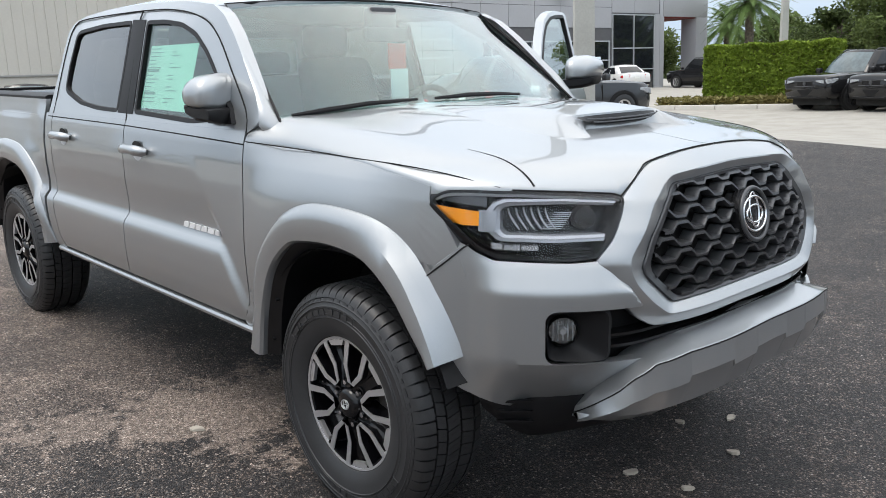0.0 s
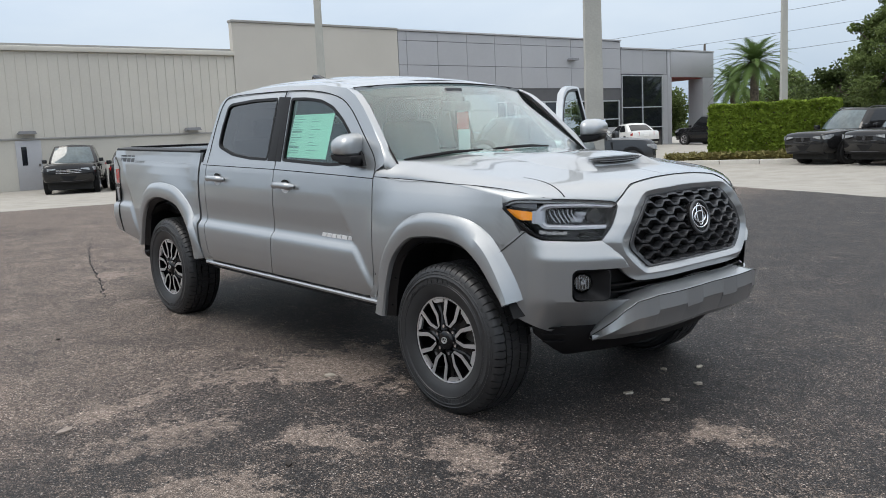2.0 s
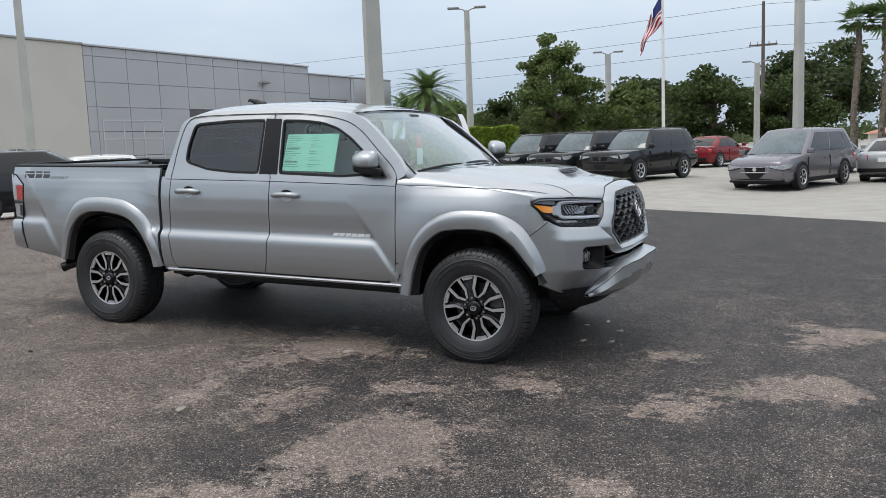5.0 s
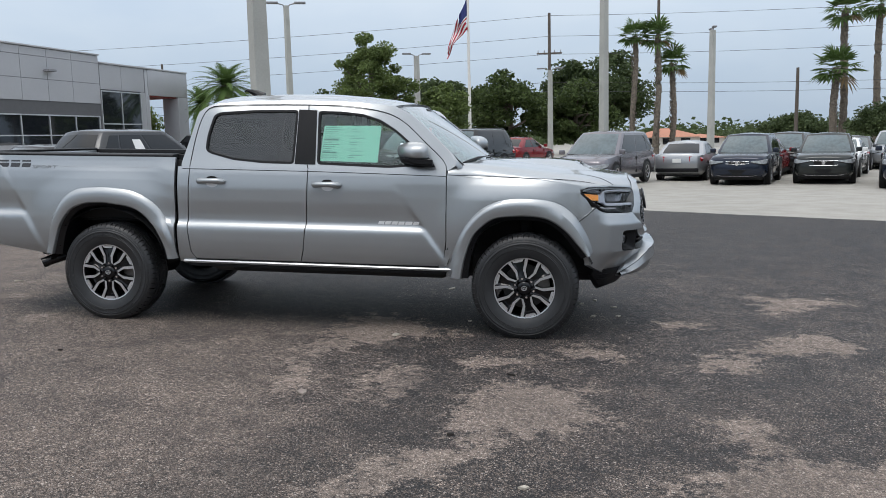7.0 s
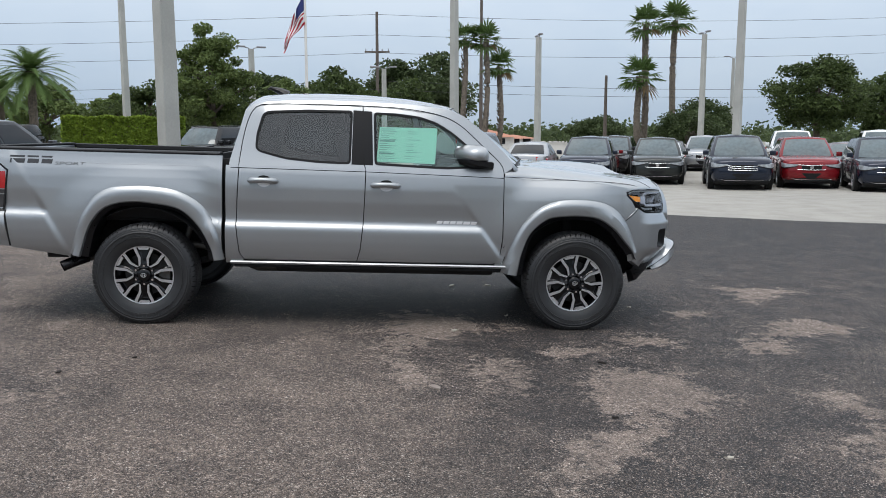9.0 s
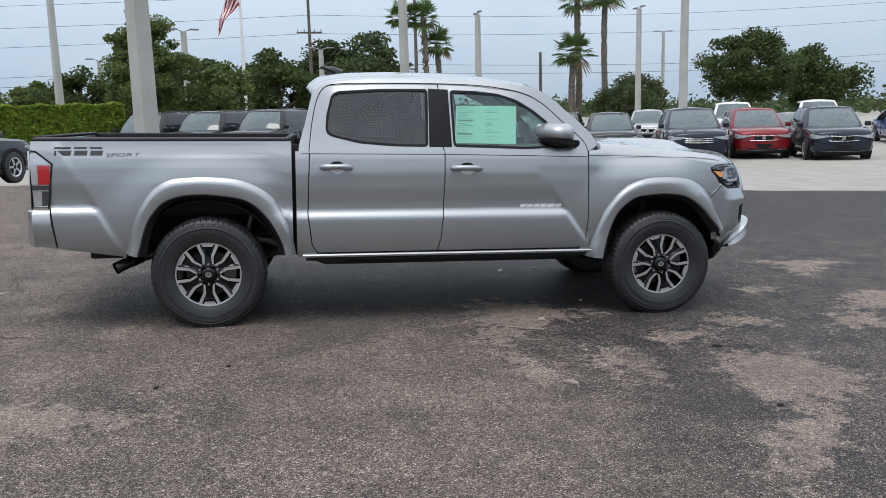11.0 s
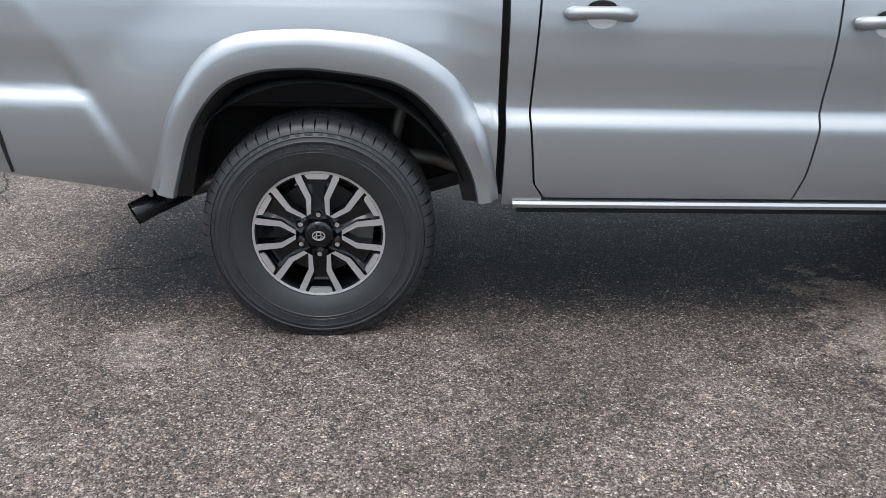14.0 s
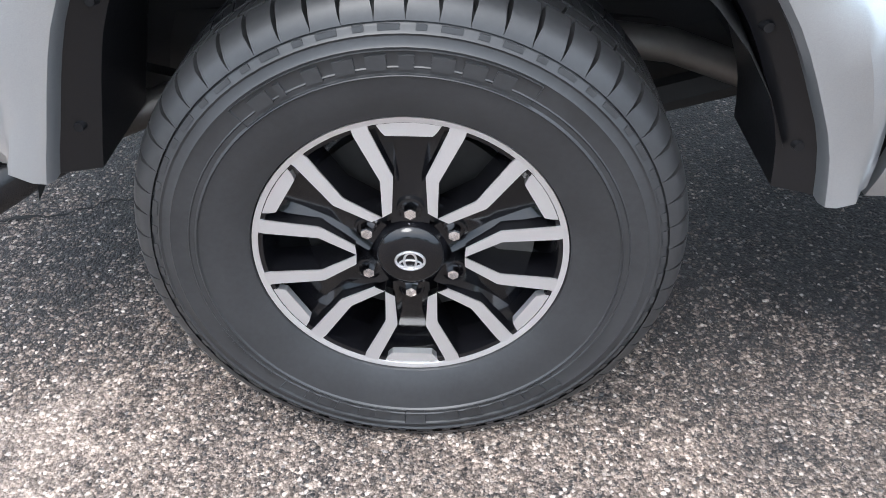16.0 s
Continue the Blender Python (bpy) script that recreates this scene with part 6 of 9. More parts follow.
part("rear_axle", path_tube([(-3.236, -0.70, 0.374), (-3.236, -0.15, 0.374), (-3.236, 0, 0.374), (-3.236, 0.15, 0.374), (-3.236, 0.70, 0.374)], [0.045, 0.05, 0.14, 0.05, 0.045], 12), DARK_UNDER, truck, "dark rear axle")
part("front_axle", path_tube([(0, -0.70, 0.374), (0, 0.70, 0.374)], 0.04, 10), DARK_UNDER, truck, "dark front axle")
part("propeller_shaft", tube((-3.1, 0, 0.39), (-1.4, 0, 0.42), 0.04), DARK_UNDER, truck)
for sgn in (-1, 1):
    part("leaf_spring", path_tube([(-3.85, sgn * 0.56, 0.50), (-3.5, sgn * 0.56, 0.42), (-3.236, sgn * 0.56, 0.40), (-2.95, sgn * 0.56, 0.42), (-2.62, sgn * 0.56, 0.52)], 0.028, 6), DARK_UNDER, truck, "dark leaf spring")
    part("shock_absorber", tube((-3.05, sgn * 0.60, 0.42), (-2.93, sgn * 0.56, 0.86), 0.028, 0.022), STEEL, truck, "grey shock absorber")
    part("front_strut", tube((0.02, sgn * 0.58, 0.40), (-0.03, sgn * 0.55, 0.88), 0.05, 0.04), DARK_UNDER, truck, "dark front strut")
part("fuel_tank", box(-2.5, -1.7, 0.1, 0.7, 0.34, 0.5, 0.05), DARK_UNDER, truck, "dark fuel tank")
part("silencer", path_tube([(-2.62, -0.58, 0.47), (-2.45, -0.58, 0.47), (-1.95, -0.58, 0.47), (-1.85, -0.58, 0.47)], [0.03, 0.10, 0.10, 0.03], 14), STEEL, truck, "dull steel silencer")
part("exhaust_pipe", path_tube([(-2.6, -0.58, 0.47), (-2.85, -0.60, 0.56), (-3.15, -0.62, 0.60), (-3.45, -0.62, 0.52), (-3.62, -0.66, 0.480), (-3.72, -0.735, 0.466)], 0.027, 12), STEEL, truck, "dull steel exhaust pipe")
bm = path_tube([(-3.70, -0.72, 0.470), (-3.76, -0.765, 0.452), (-3.80, -0.79, 0.440), (-3.855, -0.825, 0.415)], [0.034, 0.037, 0.039, 0.040], 22)
bm.faces.ensure_lookup_table()
bmesh.ops.delete(bm, geom=[max(bm.faces, key=lambda f: len(f.verts) * 100 - f.calc_center_median().x)], context="FACES")
part("exhaust_tip", bm, GLOSS_BLACK, truck, "black exhaust tip")

# ---- handles, mirror, badges ----
# paler than the body paint: the light in the handle cup, as colour
HANDLE_CUP_LIT = surface("pale_lit_recess", (0.66, 0.67, 0.68), 0.5, 0.3, 0.04, local=True)
def handle(x, z, sgn, parent):
    y = flank(x, z)
    cup = []
    for t in np.linspace(0, 2 * math.pi, 20, endpoint=False):
        cup.append((x + 0.010 + 0.050 * math.cos(t), z - 0.010 + 0.036 * math.sin(t)))
    h = part("door_handle", path_tube([(x - 0.100, sgn * (y + 0.004), z - 0.002), (x - 0.085, sgn * (y + 0.026), z), (x - 0.045, sgn * (y + 0.036), z + 0.003), (x + 0.03, sgn * (y + 0.037), z + 0.004), (x + 0.065, sgn * (y + 0.034), z + 0.002), (x + 0.095, sgn * (y + 0.022), z - 0.002), (x + 0.108, sgn * (y + 0.004), z - 0.004)], [0.014, 0.0225, 0.0195, 0.0195, 0.0225, 0.021, 0.012], 12), SILVER, parent, "silver door handle", smooth=60)
    bm = bmesh.new()
    bm.faces.new([bm.verts.new((u, sgn * (flank(u, v) + 0.0015), v)) for u, v in cup])
    c = part("handle_recess", bm, HANDLE_CUP_LIT, h, "flat pale oval drawn as the lit handle recess")
    # flat dark face painted as the handle's shadow
    bm = bmesh.new()
    bm.faces.new([bm.verts.new((x + 0.008 + 0.046 * math.cos(t), sgn * (y + 0.003), z + 0.016 + (0.022 if math.sin(t) > 0 else 0.006) * math.sin(t))) for t in np.linspace(0, 2 * math.pi, 20, endpoint=False)])
    part("handle_shadow", bm, GAP, h, "flat dark patch drawn as the shadow behind the handle")
    return h


handle(-2.365, 1.098, -1, truck)
handle(-1.462, 1.086, -1, truck)
handle(-2.365, 1.098, 1, truck)


def wing_mirror(sgn, parent):
    """A painted shell over a black foot, its glass to the rear."""
    mir = thing("wing_mirror", "", "")
    mir.parent = parent
    back = lambda y: -0.10 * (y - 0.93) / 0.23
    face = rounded([(0.950, 1.272), (0.950, 1.366), (0.980, 1.396), (1.055, 1.394), (1.105, 1.368), (1.115, 1.330), (1.102, 1.286), (1.05, 1.272)], 0.022, 4)
    cy, cz = 1.035, 1.318
    rings = []
    for x, k in ((-0.655, 0.34), (-0.664, 0.58), (-0.688, 0.80), (-0.728, 0.93), (-0.785, 0.99), (-0.840, 1.0), (-0.856, 0.975), (-0.852, 0.91)):
        rings.append([(x + back(cy + (y - cy) * k), sgn * (cy + (y - cy) * k), cz - 0.012 * (1 - k) + (z - cz) * k) for y, z in face])
    part("mirror_shell", loft(rings, caps=True), SILVER, mir, "silver mirror shell", smooth=45)
    low = rounded([(0.93, 1.228), (0.93, 1.280), (1.00, 1.284), (1.106, 1.296), (1.096, 1.256), (1.03, 1.236)], 0.012, 3)
    rings = []
    for x, k in ((-0.668, 0.60), (-0.685, 0.86), (-0.73, 1.0), (-0.840, 1.0), (-0.858, 0.96)):
        rings.append([(x + back(y), sgn * (1.02 + (y - 1.02) * (0.5 + 0.5 * k)), 1.272 + (z - 1.272) * k) for y, z in low])
    part("mirror_base", loft(rings, caps=True), BLACK_PLASTIC, mir, "black mirror underside", smooth=40)
    part("mirror_arm", loft([[(x, sgn * y, z) for x, z in ((-0.80, 1.236), (-0.725, 1.236), (-0.715, 1.268), (-0.795, 1.270))] for y in (0.86, 0.90, 0.945)], caps=True), BLACK_PLASTIC, mir, "black mirror arm")
    part("mirror_foot", loft([[(x, sgn * (side_out(z) + o), z) for x, z in ((-0.83, 1.222), (-0.655, 1.226), (-0.700, 1.285), (-0.775, 1.345))] for o in (-0.01, 0.012, 0.018)], caps=True), BLACK_PLASTIC, mir, "black mirror foot")
    bm = box(-0.004, 0.004, 0.965, 1.095, 1.276, 1.384, 0.002)
    for v in bm.verts:
        v.co = Vector((v.co.x - 0.853 - 0.10 * (v.co.y - 0.93) / 0.23, sgn * v.co.y, v.co.z))
    part("mirror_glass", bm, MIRROR_GLASS, mir, "mirror glass")
    part("turn_signal", path_tube([(-0.684 + back(y) - 0.9 * max(0, y - 1.05), sgn * y, 1.284) for y in np.linspace(0.985, 1.100, 6)], [0.005, 0.007, 0.008, 0.008, 0.007, 0.004], 8), CLEAR_PLASTIC, mir, "clear turn signal strip")
    return mir


folded = wing_mirror(-1, truck)
fold = Matrix.Translation((-0.675, -0.890, 0)) @ Matrix.Rotation(radians(-64), 4, "Z") @ Matrix.Diagonal((1.0, 1.16, 1.06, 1.0)) @ Matrix.Translation((0.735, 0.930, -0.075 / 1.06))
for ob in folded.children:
    if ob.name.split(".")[0] not in ("mirror_arm", "mirror_foot"):
        ob.data.transform(fold)

BADGE = surface("bright_silver_badge", (0.82, 0.82, 0.83), 0.35, 0.3, 0.03, local=True)

# badge strokes: plain slanted bars where the raised name stands
def strokes(name, x0, x1, z0, h, widths, sgn, mat, label, slant=0.25, out=0.002, depth=0.004):
    """A row of raised bars, with gaps between, each a part."""
    total, x = sum(widths), x0
    for k, w in enumerate(widths):
        xe = x + (x1 - x0) * w / total
        if k % 2 == 0:
            bm = bmesh.new()
            pts = [(x, z0), (xe, z0), (xe + slant * h, z0 + h), (x + slant * h, z0 + h)]
            lo = [bm.verts.new((u, sgn * (flank(u, v) + out), v)) for u, v in pts]
            hi = [bm.verts.new((u, sgn * (flank(u, v) + out + depth), v)) for u, v in pts]
            bm.faces.new(hi)
            for i in range(4):
                bm.faces.new((lo[i], lo[(i + 1) % 4], hi[(i + 1) % 4], hi[i]))
            part(name, bm, mat, truck, label, smooth=10)
        x = xe


strokes("door_badge", -1.075, -0.775, 0.806, 0.022, [5, 1, 5, 1, 5, 1, 5, 1, 6, 1, 5], -1, BADGE, "bright raised badge bar", 0.5)
for x0, x1 in ((-4.188, -4.086), (-4.066, -3.984), (-3.964, -3.886)):
    # plain slanted blocks laid flush on the bed side, each under a bar
    for z0, z1 in ((1.180, 1.212), (1.222, 1.235)):
        outer = [(x0, z0), (x1, z0), (x1 + 0.2 * (z1 - z0), z1), (x0 + 0.2 * (z1 - z0), z1)]
        part("bed_decal", pierced(outer, [], lambda u, v: (u, -(flank(u, v) + 0.0014), v), 0.0006, (0, 1, 0)), DECAL, truck, "dark grey decal block", smooth=0)
word = lettering("bed_decal_word", "SPORT", 0.034, 0.0004, DECAL_LIGHT, Matrix.Translation((-3.868, -(flank(-3.60, 1.185) + 0.0030), 1.174)) @ Euler((radians(84), 0, 0)).to_matrix().to_4x4(), truck, "thin grey outlined word on the bed side", stretch=2.15)
word.data.transform(Matrix(((1, 0.35, 0, 0), (0, 1, 0, 0), (0, 0, 1, 0), (0, 0, 0, 1))))
part("bed_decal_line", path_tube([(x, -(flank(x, 1.190) - 0.0012), 1.190) for x in np.linspace(-3.62, -2.69, 12)], 0.002, 4), DECAL_LIGHT, truck, "fine grey decal line")

# price sheet in the front side window
ty = lambda v: -(side_out(v) - 0.018)
sheet_pts = [(-1.512, 1.515), (-1.078, 1.517), (-1.092, 1.250), (-1.532, 1.258)]
sticker = part("window_sticker", pane(sheet_pts, lambda u, v: (u, ty(v), v), 0.001, (0, 1, 0)), PAPER_GREEN, truck, "pale mint price sheet with rows of grey print")
random.seed(4)
bm = bmesh.new()
for k in range(15):
    z = 1.50 - 0.0155 * k
    u0 = -1.50 - 0.002 * k * 0.6
    ln = random.choice((0.06, 0.09, 0.12, 0.10)) if k not in (6, 12, 13) else 0.11
    h = 0.004 if k not in (6, 12) else 0.012
    for a, b in ((u0, u0 + ln),) + (((u0 + 0.20, u0 + 0.20 + random.uniform(0.03, 0.12)),) if k % 3 else ()):
        vs = [bm.verts.new((u, ty(v) - 0.002, v)) for u, v in ((a, z), (b, z), (b, z + h), (a, z + h))]
        bm.faces.new(vs)
part("sticker_print", bm, INK, sticker, "rows of grey print", smooth=0)

# ---- cab interior ----
def seat_front(y):
    st = thing("front_seat", "", "")
    st.parent = truck
    part("cushion", box(-1.62, -1.10, y - 0.25, y + 0.25, 0.72, 0.88, 0.05, seg=3), SEAT, st, "dark grey cloth cushion")
    bm = box(-0.08, 0.08, y - 0.25, y + 0.25, 0.0, 0.62, 0.06, seg=3)
    for v in bm.verts:
        v.co = Vector((-1.62 - 0.28 * v.co.z + v.co.x, v.co.y * (1 - 0.0) - (v.co.y - y) * 0.25 * v.co.z, 0.84 + v.co.z))
    part("backrest", bm, SEAT, st, "dark grey cloth backrest")
    part("headrest", box(-1.92, -1.80, y - 0.13, y + 0.13, 1.46, 1.63, 0.045, seg=3), SEAT, st, "dark headrest")
    return st


seat_front(-0.38)
seat_front(0.38)
part("rear_bench", box(-2.50, -2.05, -0.66, 0.66, 0.75, 0.90, 0.04), SEAT, truck, "dark rear bench")
bm = box(-2.56, -2.42, -0.66, 0.66, 0.85, 1.36, 0.04)
part("rear_backrest", bm, SEAT, truck, "dark rear backrest")
for y in (-0.40, 0.40):
    part("rear_headrest", box(-2.52, -2.42, y - 0.12, y + 0.12, 1.37, 1.50, 0.035), SEAT, truck, "dark rear headrest")
part("dashboard", extruded([(-0.42, 1.16), (-0.62, 1.205), (-0.85, 1.195), (-0.98, 1.13), (-1.0, 0.95), (-0.9, 0.80), (-0.5, 0.78)], "y", -0.76, 0.76, 0.02), DASH, truck, "dark moulded dashboard")
wheel = part("steering_wheel", ringed(0.185, 0.185, 0.017, 36, 8), DASH, truck, "black steering wheel", smooth=60)
wheel.matrix_basis = Matrix.Translation((-1.08, 0.38, 1.14)) @ Euler((0, radians(-65), 0)).to_matrix().to_4x4()
part("steering_boss", box(-0.07, 0.07, -0.17, 0.17, -0.02, 0.02, 0.015), DASH, wheel, "")
part("headliner", loft([[(x, u * 0.70, 1.655 + 0.06 * (1 - u * u)) for u in np.linspace(-1, 1, 9)] for x in np.linspace(-1.02, -2.46, 6)], closed=False), HEADLINER, truck, "light headliner")
part("hang_tag", box(-0.872, -0.868, 0.02, 0.12, 1.40, 1.51, 0.001), RED_TAG, truck, "red and white hang tag on the mirror")
part("hang_tag_lower", box(-0.872, -0.868, 0.03, 0.13, 1.27, 1.40, 0.001), WHITE_PAPER, truck, "white tag sheet")

# ---- driver's door, standing open on the far side ----
OPEN = 64
door = thing("open_driver_door", "", "")
door.parent = truck
hinge = Matrix.Translation((-0.70, 0.85, 0.05)) @ Matrix.Rotation(radians(-OPEN), 4, "Z") @ Matrix.Translation((0.70, -0.85, 0))
door.matrix_basis = hinge
grid_panel("door_skin", lambda z: mid_seam(z) + G, lambda z: front_seam(z) - G, SILL, BELT, 1, nu=24, nv=30, parent=door)
part("door_lining", box(-1.60, -0.62, 0.80, 0.845, 0.53, 1.20, 0.02), DASH, door, "dark door lining")
FR = [(-1.60, 1.200), (-1.615, 1.640), (-1.380, 1.642), (-1.215, 1.622), (-1.070, 1.580), (-0.945, 1.500), (-0.780, 1.368), (-0.640, 1.245), (-0.625, 1.200)]
part("door_window_frame", pierced(rounded(FR, 0.02, 3), [rounded(FRONT_WIN)], lambda u, v: (u, side_out(v), v), 0.045, (0, -1, 0)), SILVER, door, "silver door window frame", smooth=25)
door_upper(1, door, UPPER, FRONT_WIN, None, CLEAR_GLASS)
wing_mirror(1, door)

for ob in truck.children_recursive:
    if ob.name.split(".")[0] in ("window_pane", "windscreen", "rear_screen"):
        ob.visible_shadow = False

# ---- the dealership building: its face runs a little askew along y, at x about -32 ----
FACE_A = math.atan(0.085)
BLD = pose(-32.5, 15.5, 0.05, 0, 0, -math.degrees(FACE_A))      # local y along the face, x outward


def along(y):
    """The way along the face for a place with that y."""
    return (y - 15.5) / math.cos(FACE_A)


building = thing("dealership_building", "low tan and grey dealership building with metal panels and dark windows", "building", BLD)
Y0, Y_TAN, Y_GREY, Y_STEP, Y_END = along(-14.0), 0.0, along(24.7), along(42.2), along(52.2)
part("wall", box(-12, -0.30, Y0, 0.0, 0, 5.55), RIB_METAL, building, "tan ribbed metal wall")
part("base_wall", box(-0.30, 0.02, Y0, -0.01, 0, 2.02), BLOCK, building, "painted block base wall")
part("upper_wall", box(-0.30, -0.06, Y0, -0.01, 2.10, 5.55), RIB_METAL, building, "tan ribbed metal wall")
part("belt_trim", box(-0.30, 0.08, Y0, -0.01, 2.02, 2.10, 0.015), TRIM_METAL, building, "weathered belt trim")
part("gutter", box(-0.30, 0.14, Y0, 0.0, 5.56, 5.76, 0.03), RIB_METAL, building, "tan gutter")
part("roof_sheet", box(-12, -0.30, Y0, 0.0, 5.56, 5.90, 0.02), TRIM_METAL, building, "weathered metal roof")
part("tan_wall", box(-12, 0.0, 0.0, Y_GREY - 0.02, 0, 5.5), STUCCO, building, "smooth tan wall")
part("tan_parapet", box(-0.35, 0.0, 0.0, Y_GREY - 0.02, 5.5, 7.08), STUCCO, building, "smooth tan wall")
part("tan_coping", box(-0.4, 0.08, -0.05, Y_GREY - 0.02, 7.09, 7.20, 0.02), TRIM_METAL, building, "dark coping")
part("base_band", box(0.001, 0.03, 0.0, Y_GREY - 0.02, 0, 2.0), STUCCO, building, "tan base band")
part("grey_wall", box(-12, -0.05, Y_GREY, Y_STEP, 0, 7.05), PANEL_JOINT, building, "dark backing of the grey panels")
part("grey_coping", box(-0.4, 0.10, Y_GREY, Y_STEP, 7.06, 7.16, 0.02), PANEL_GREY, building, "grey coping")
part("low_grey_wall", box(-12, -0.05, Y_STEP, along(47.3), 0, 6.58), PANEL_JOINT, building, "dark backing of the grey panels")
part("low_coping", box(-9, 0.10, Y_STEP, Y_END, 6.59, 6.70, 0.02), PANEL_GREY, building, "grey coping")
part("portal_beam", box(-9, 0.04, along(47.3), Y_END, 4.82, 6.58, 0.02), PANEL_GREY, building, "grey portal beam")
part("portal_soffit", box(-8.8, -0.1, along(47.4), Y_END - 0.9, 4.74, 4.815), RED_SOFFIT, building, "dark red soffit")
part("portal_pier", box(-1.2, 0.04, along(50.9), Y_END, 0, 4.815, 0.02), PANEL_GREY, building, "grey portal pier")
part("portal_pier", box(-9.0, -8.0, along(50.9), Y_END, 0, 4.735, 0.02), PANEL_GREY, building, "grey portal pier")
part("portal_jamb", box(-9, 0.0, along(47.0), along(47.45), 0, 6.58, 0.02), PANEL_GREY, building, "grey jamb")
part("roof_stub", box(-6, -4.6, Y_END - 3.6, Y_END - 0.4, 6.7, 7.25, 0.03), PANEL_GREY, building, "grey roof stub")
# standing ribs
rib = box(-0.06, -0.02, -0.03, 0.03, 2.11, 5.55)
first_rib = part("rib", rib, RIB_METAL, building, smooth=0)
for y in np.arange(Y0 + 0.4, -0.2, 0.40):
    if first_rib.location.y == 0 and y < Y0 + 0.5:
        first_rib.location.y = y
        continue
    o = new("rib", first_rib.data)
    o.parent, o.location = building, (0, y, 0)
# grey panels
cols = [Y_GREY] + [along(v) for v in (25.25, 27.3, 29.35, 31.4, 33.45, 35.5, 37.6, 39.7)] + [Y_STEP]
rows = [0.0, 1.55, 2.80, 4.05, 5.30, 6.58, 7.05]
for i in range(len(cols) - 1):
    for j in range(len(rows) - 1):
        if rows[j] < 3.3 and cols[i] >= along(31.3) and rows[j] >= 1.5:
            continue
        part("panel", box(-0.05, 0.0, cols[i] + 0.012, cols[i + 1] - 0.012, rows[j] + 0.012, rows[j + 1] - 0.012, 0.004, seg=1), PANEL_GREY, building, smooth=0)
for a, b, z0, z1 in ((42.25, 44.4, 5.0, 6.57), (44.42, 46.9, 5.0, 6.57), (46.5, 46.98, 0.0, 4.98)):
    part("panel", box(-0.05, 0.0, along(a), along(b), z0, z1, 0.004, seg=1), PANEL_GREY, building, smooth=0)


def window(y0, y1, z0, z1, vs, hs, name="window"):
    w = thing(name, "", "")
    w.parent = building
    part("window_frame", pierced([(y0, z0), (y1, z0), (y1, z1), (y0, z1)], [shrink([(y0, z0), (y1, z0), (y1, z1), (y0, z1)], 0.07)], lambda u, v: (0.03, u, v), 0.12, (-1, 0, 0)), ALU_FRAME, w, "aluminium frame", smooth=0)
    ys, zs = [y0 + 0.07] + [lerp(y0, y1, v) for v in vs] + [y1 - 0.07], [z0 + 0.07] + [lerp(z0, z1, v) for v in hs] + [z1 - 0.07]
    for v in ys[1:-1]:
        part("mullion", box(-0.06, 0.02, v - 0.035, v + 0.035, z0 + 0.07, z1 - 0.07), ALU_FRAME, w, smooth=0)
    for v in zs[1:-1]:
        part("transom", box(-0.06, 0.018, y0 + 0.07, y1 - 0.07, v - 0.035, v + 0.035), ALU_FRAME, w, smooth=0)
    for a, b in zip(ys, ys[1:]):
        for c, d in zip(zs, zs[1:]):
            part("pane", box(-0.045, -0.035, a + 0.003, b - 0.003, c + 0.003, d - 0.003), WINDOW_DARK, w, "dark glass", smooth=0)
    return w


window(along(42.25), along(46.45), 0.1, 4.92, (0.5,), (0.28, 0.56))
window(along(33.0), along(42.0), 0.6, 3.28, (0.25, 0.5, 0.75), (0.55,))
window(along(31.4), along(32.9), 0.1, 3.28, (0.5,), (0.62,), "shop_door")
window(along(25.5), along(29.4), 0.5, 3.42, (0.33, 0.66), (0.33, 0.66))
# roller door in the tan wall
roller = thing("roller_door", "", "")
roller.parent = building
for k in range(9):
    part("slat", box(0.031, 0.05, along(16.2), along(18.6), 0.02 + 0.215 * k, 0.225 + 0.215 * k, 0.01, seg=1), PANEL_JOINT, roller, "dark grey roller slat", smooth=0)
# exit door and lamps on the face
exit_door = thing("exit_door", "", "")
exit_door.parent = building
part("door_leaf", box(0.021, 0.06, along(5.95), along(6.90), 0.0, 2.0, 0.01), PANEL_GREY, exit_door, "grey steel door leaf")
part("door_window", box(0.061, 0.066, along(6.15), along(6.35), 1.0, 1.75), WINDOW_DARK, exit_door, "narrow dark door window")
part("door_handle", box(0.06, 0.12, along(6.75), along(6.82), 0.95, 1.05, 0.01), STEEL, exit_door, "steel handle")
for y, z in ((37.6, 5.75), (6.4, 2.25), (13.2, 2.2)):
    part("wall_lamp", loft([[(x, along(y) + v, z + h) for v, h in ((-0.35, 0), (0.35, 0), (0.28, 0.12), (-0.28, 0.12))] for x in (0.0, 0.25, 0.40)], caps=True), LAMP_HEAD, building, "grey wall lamp")


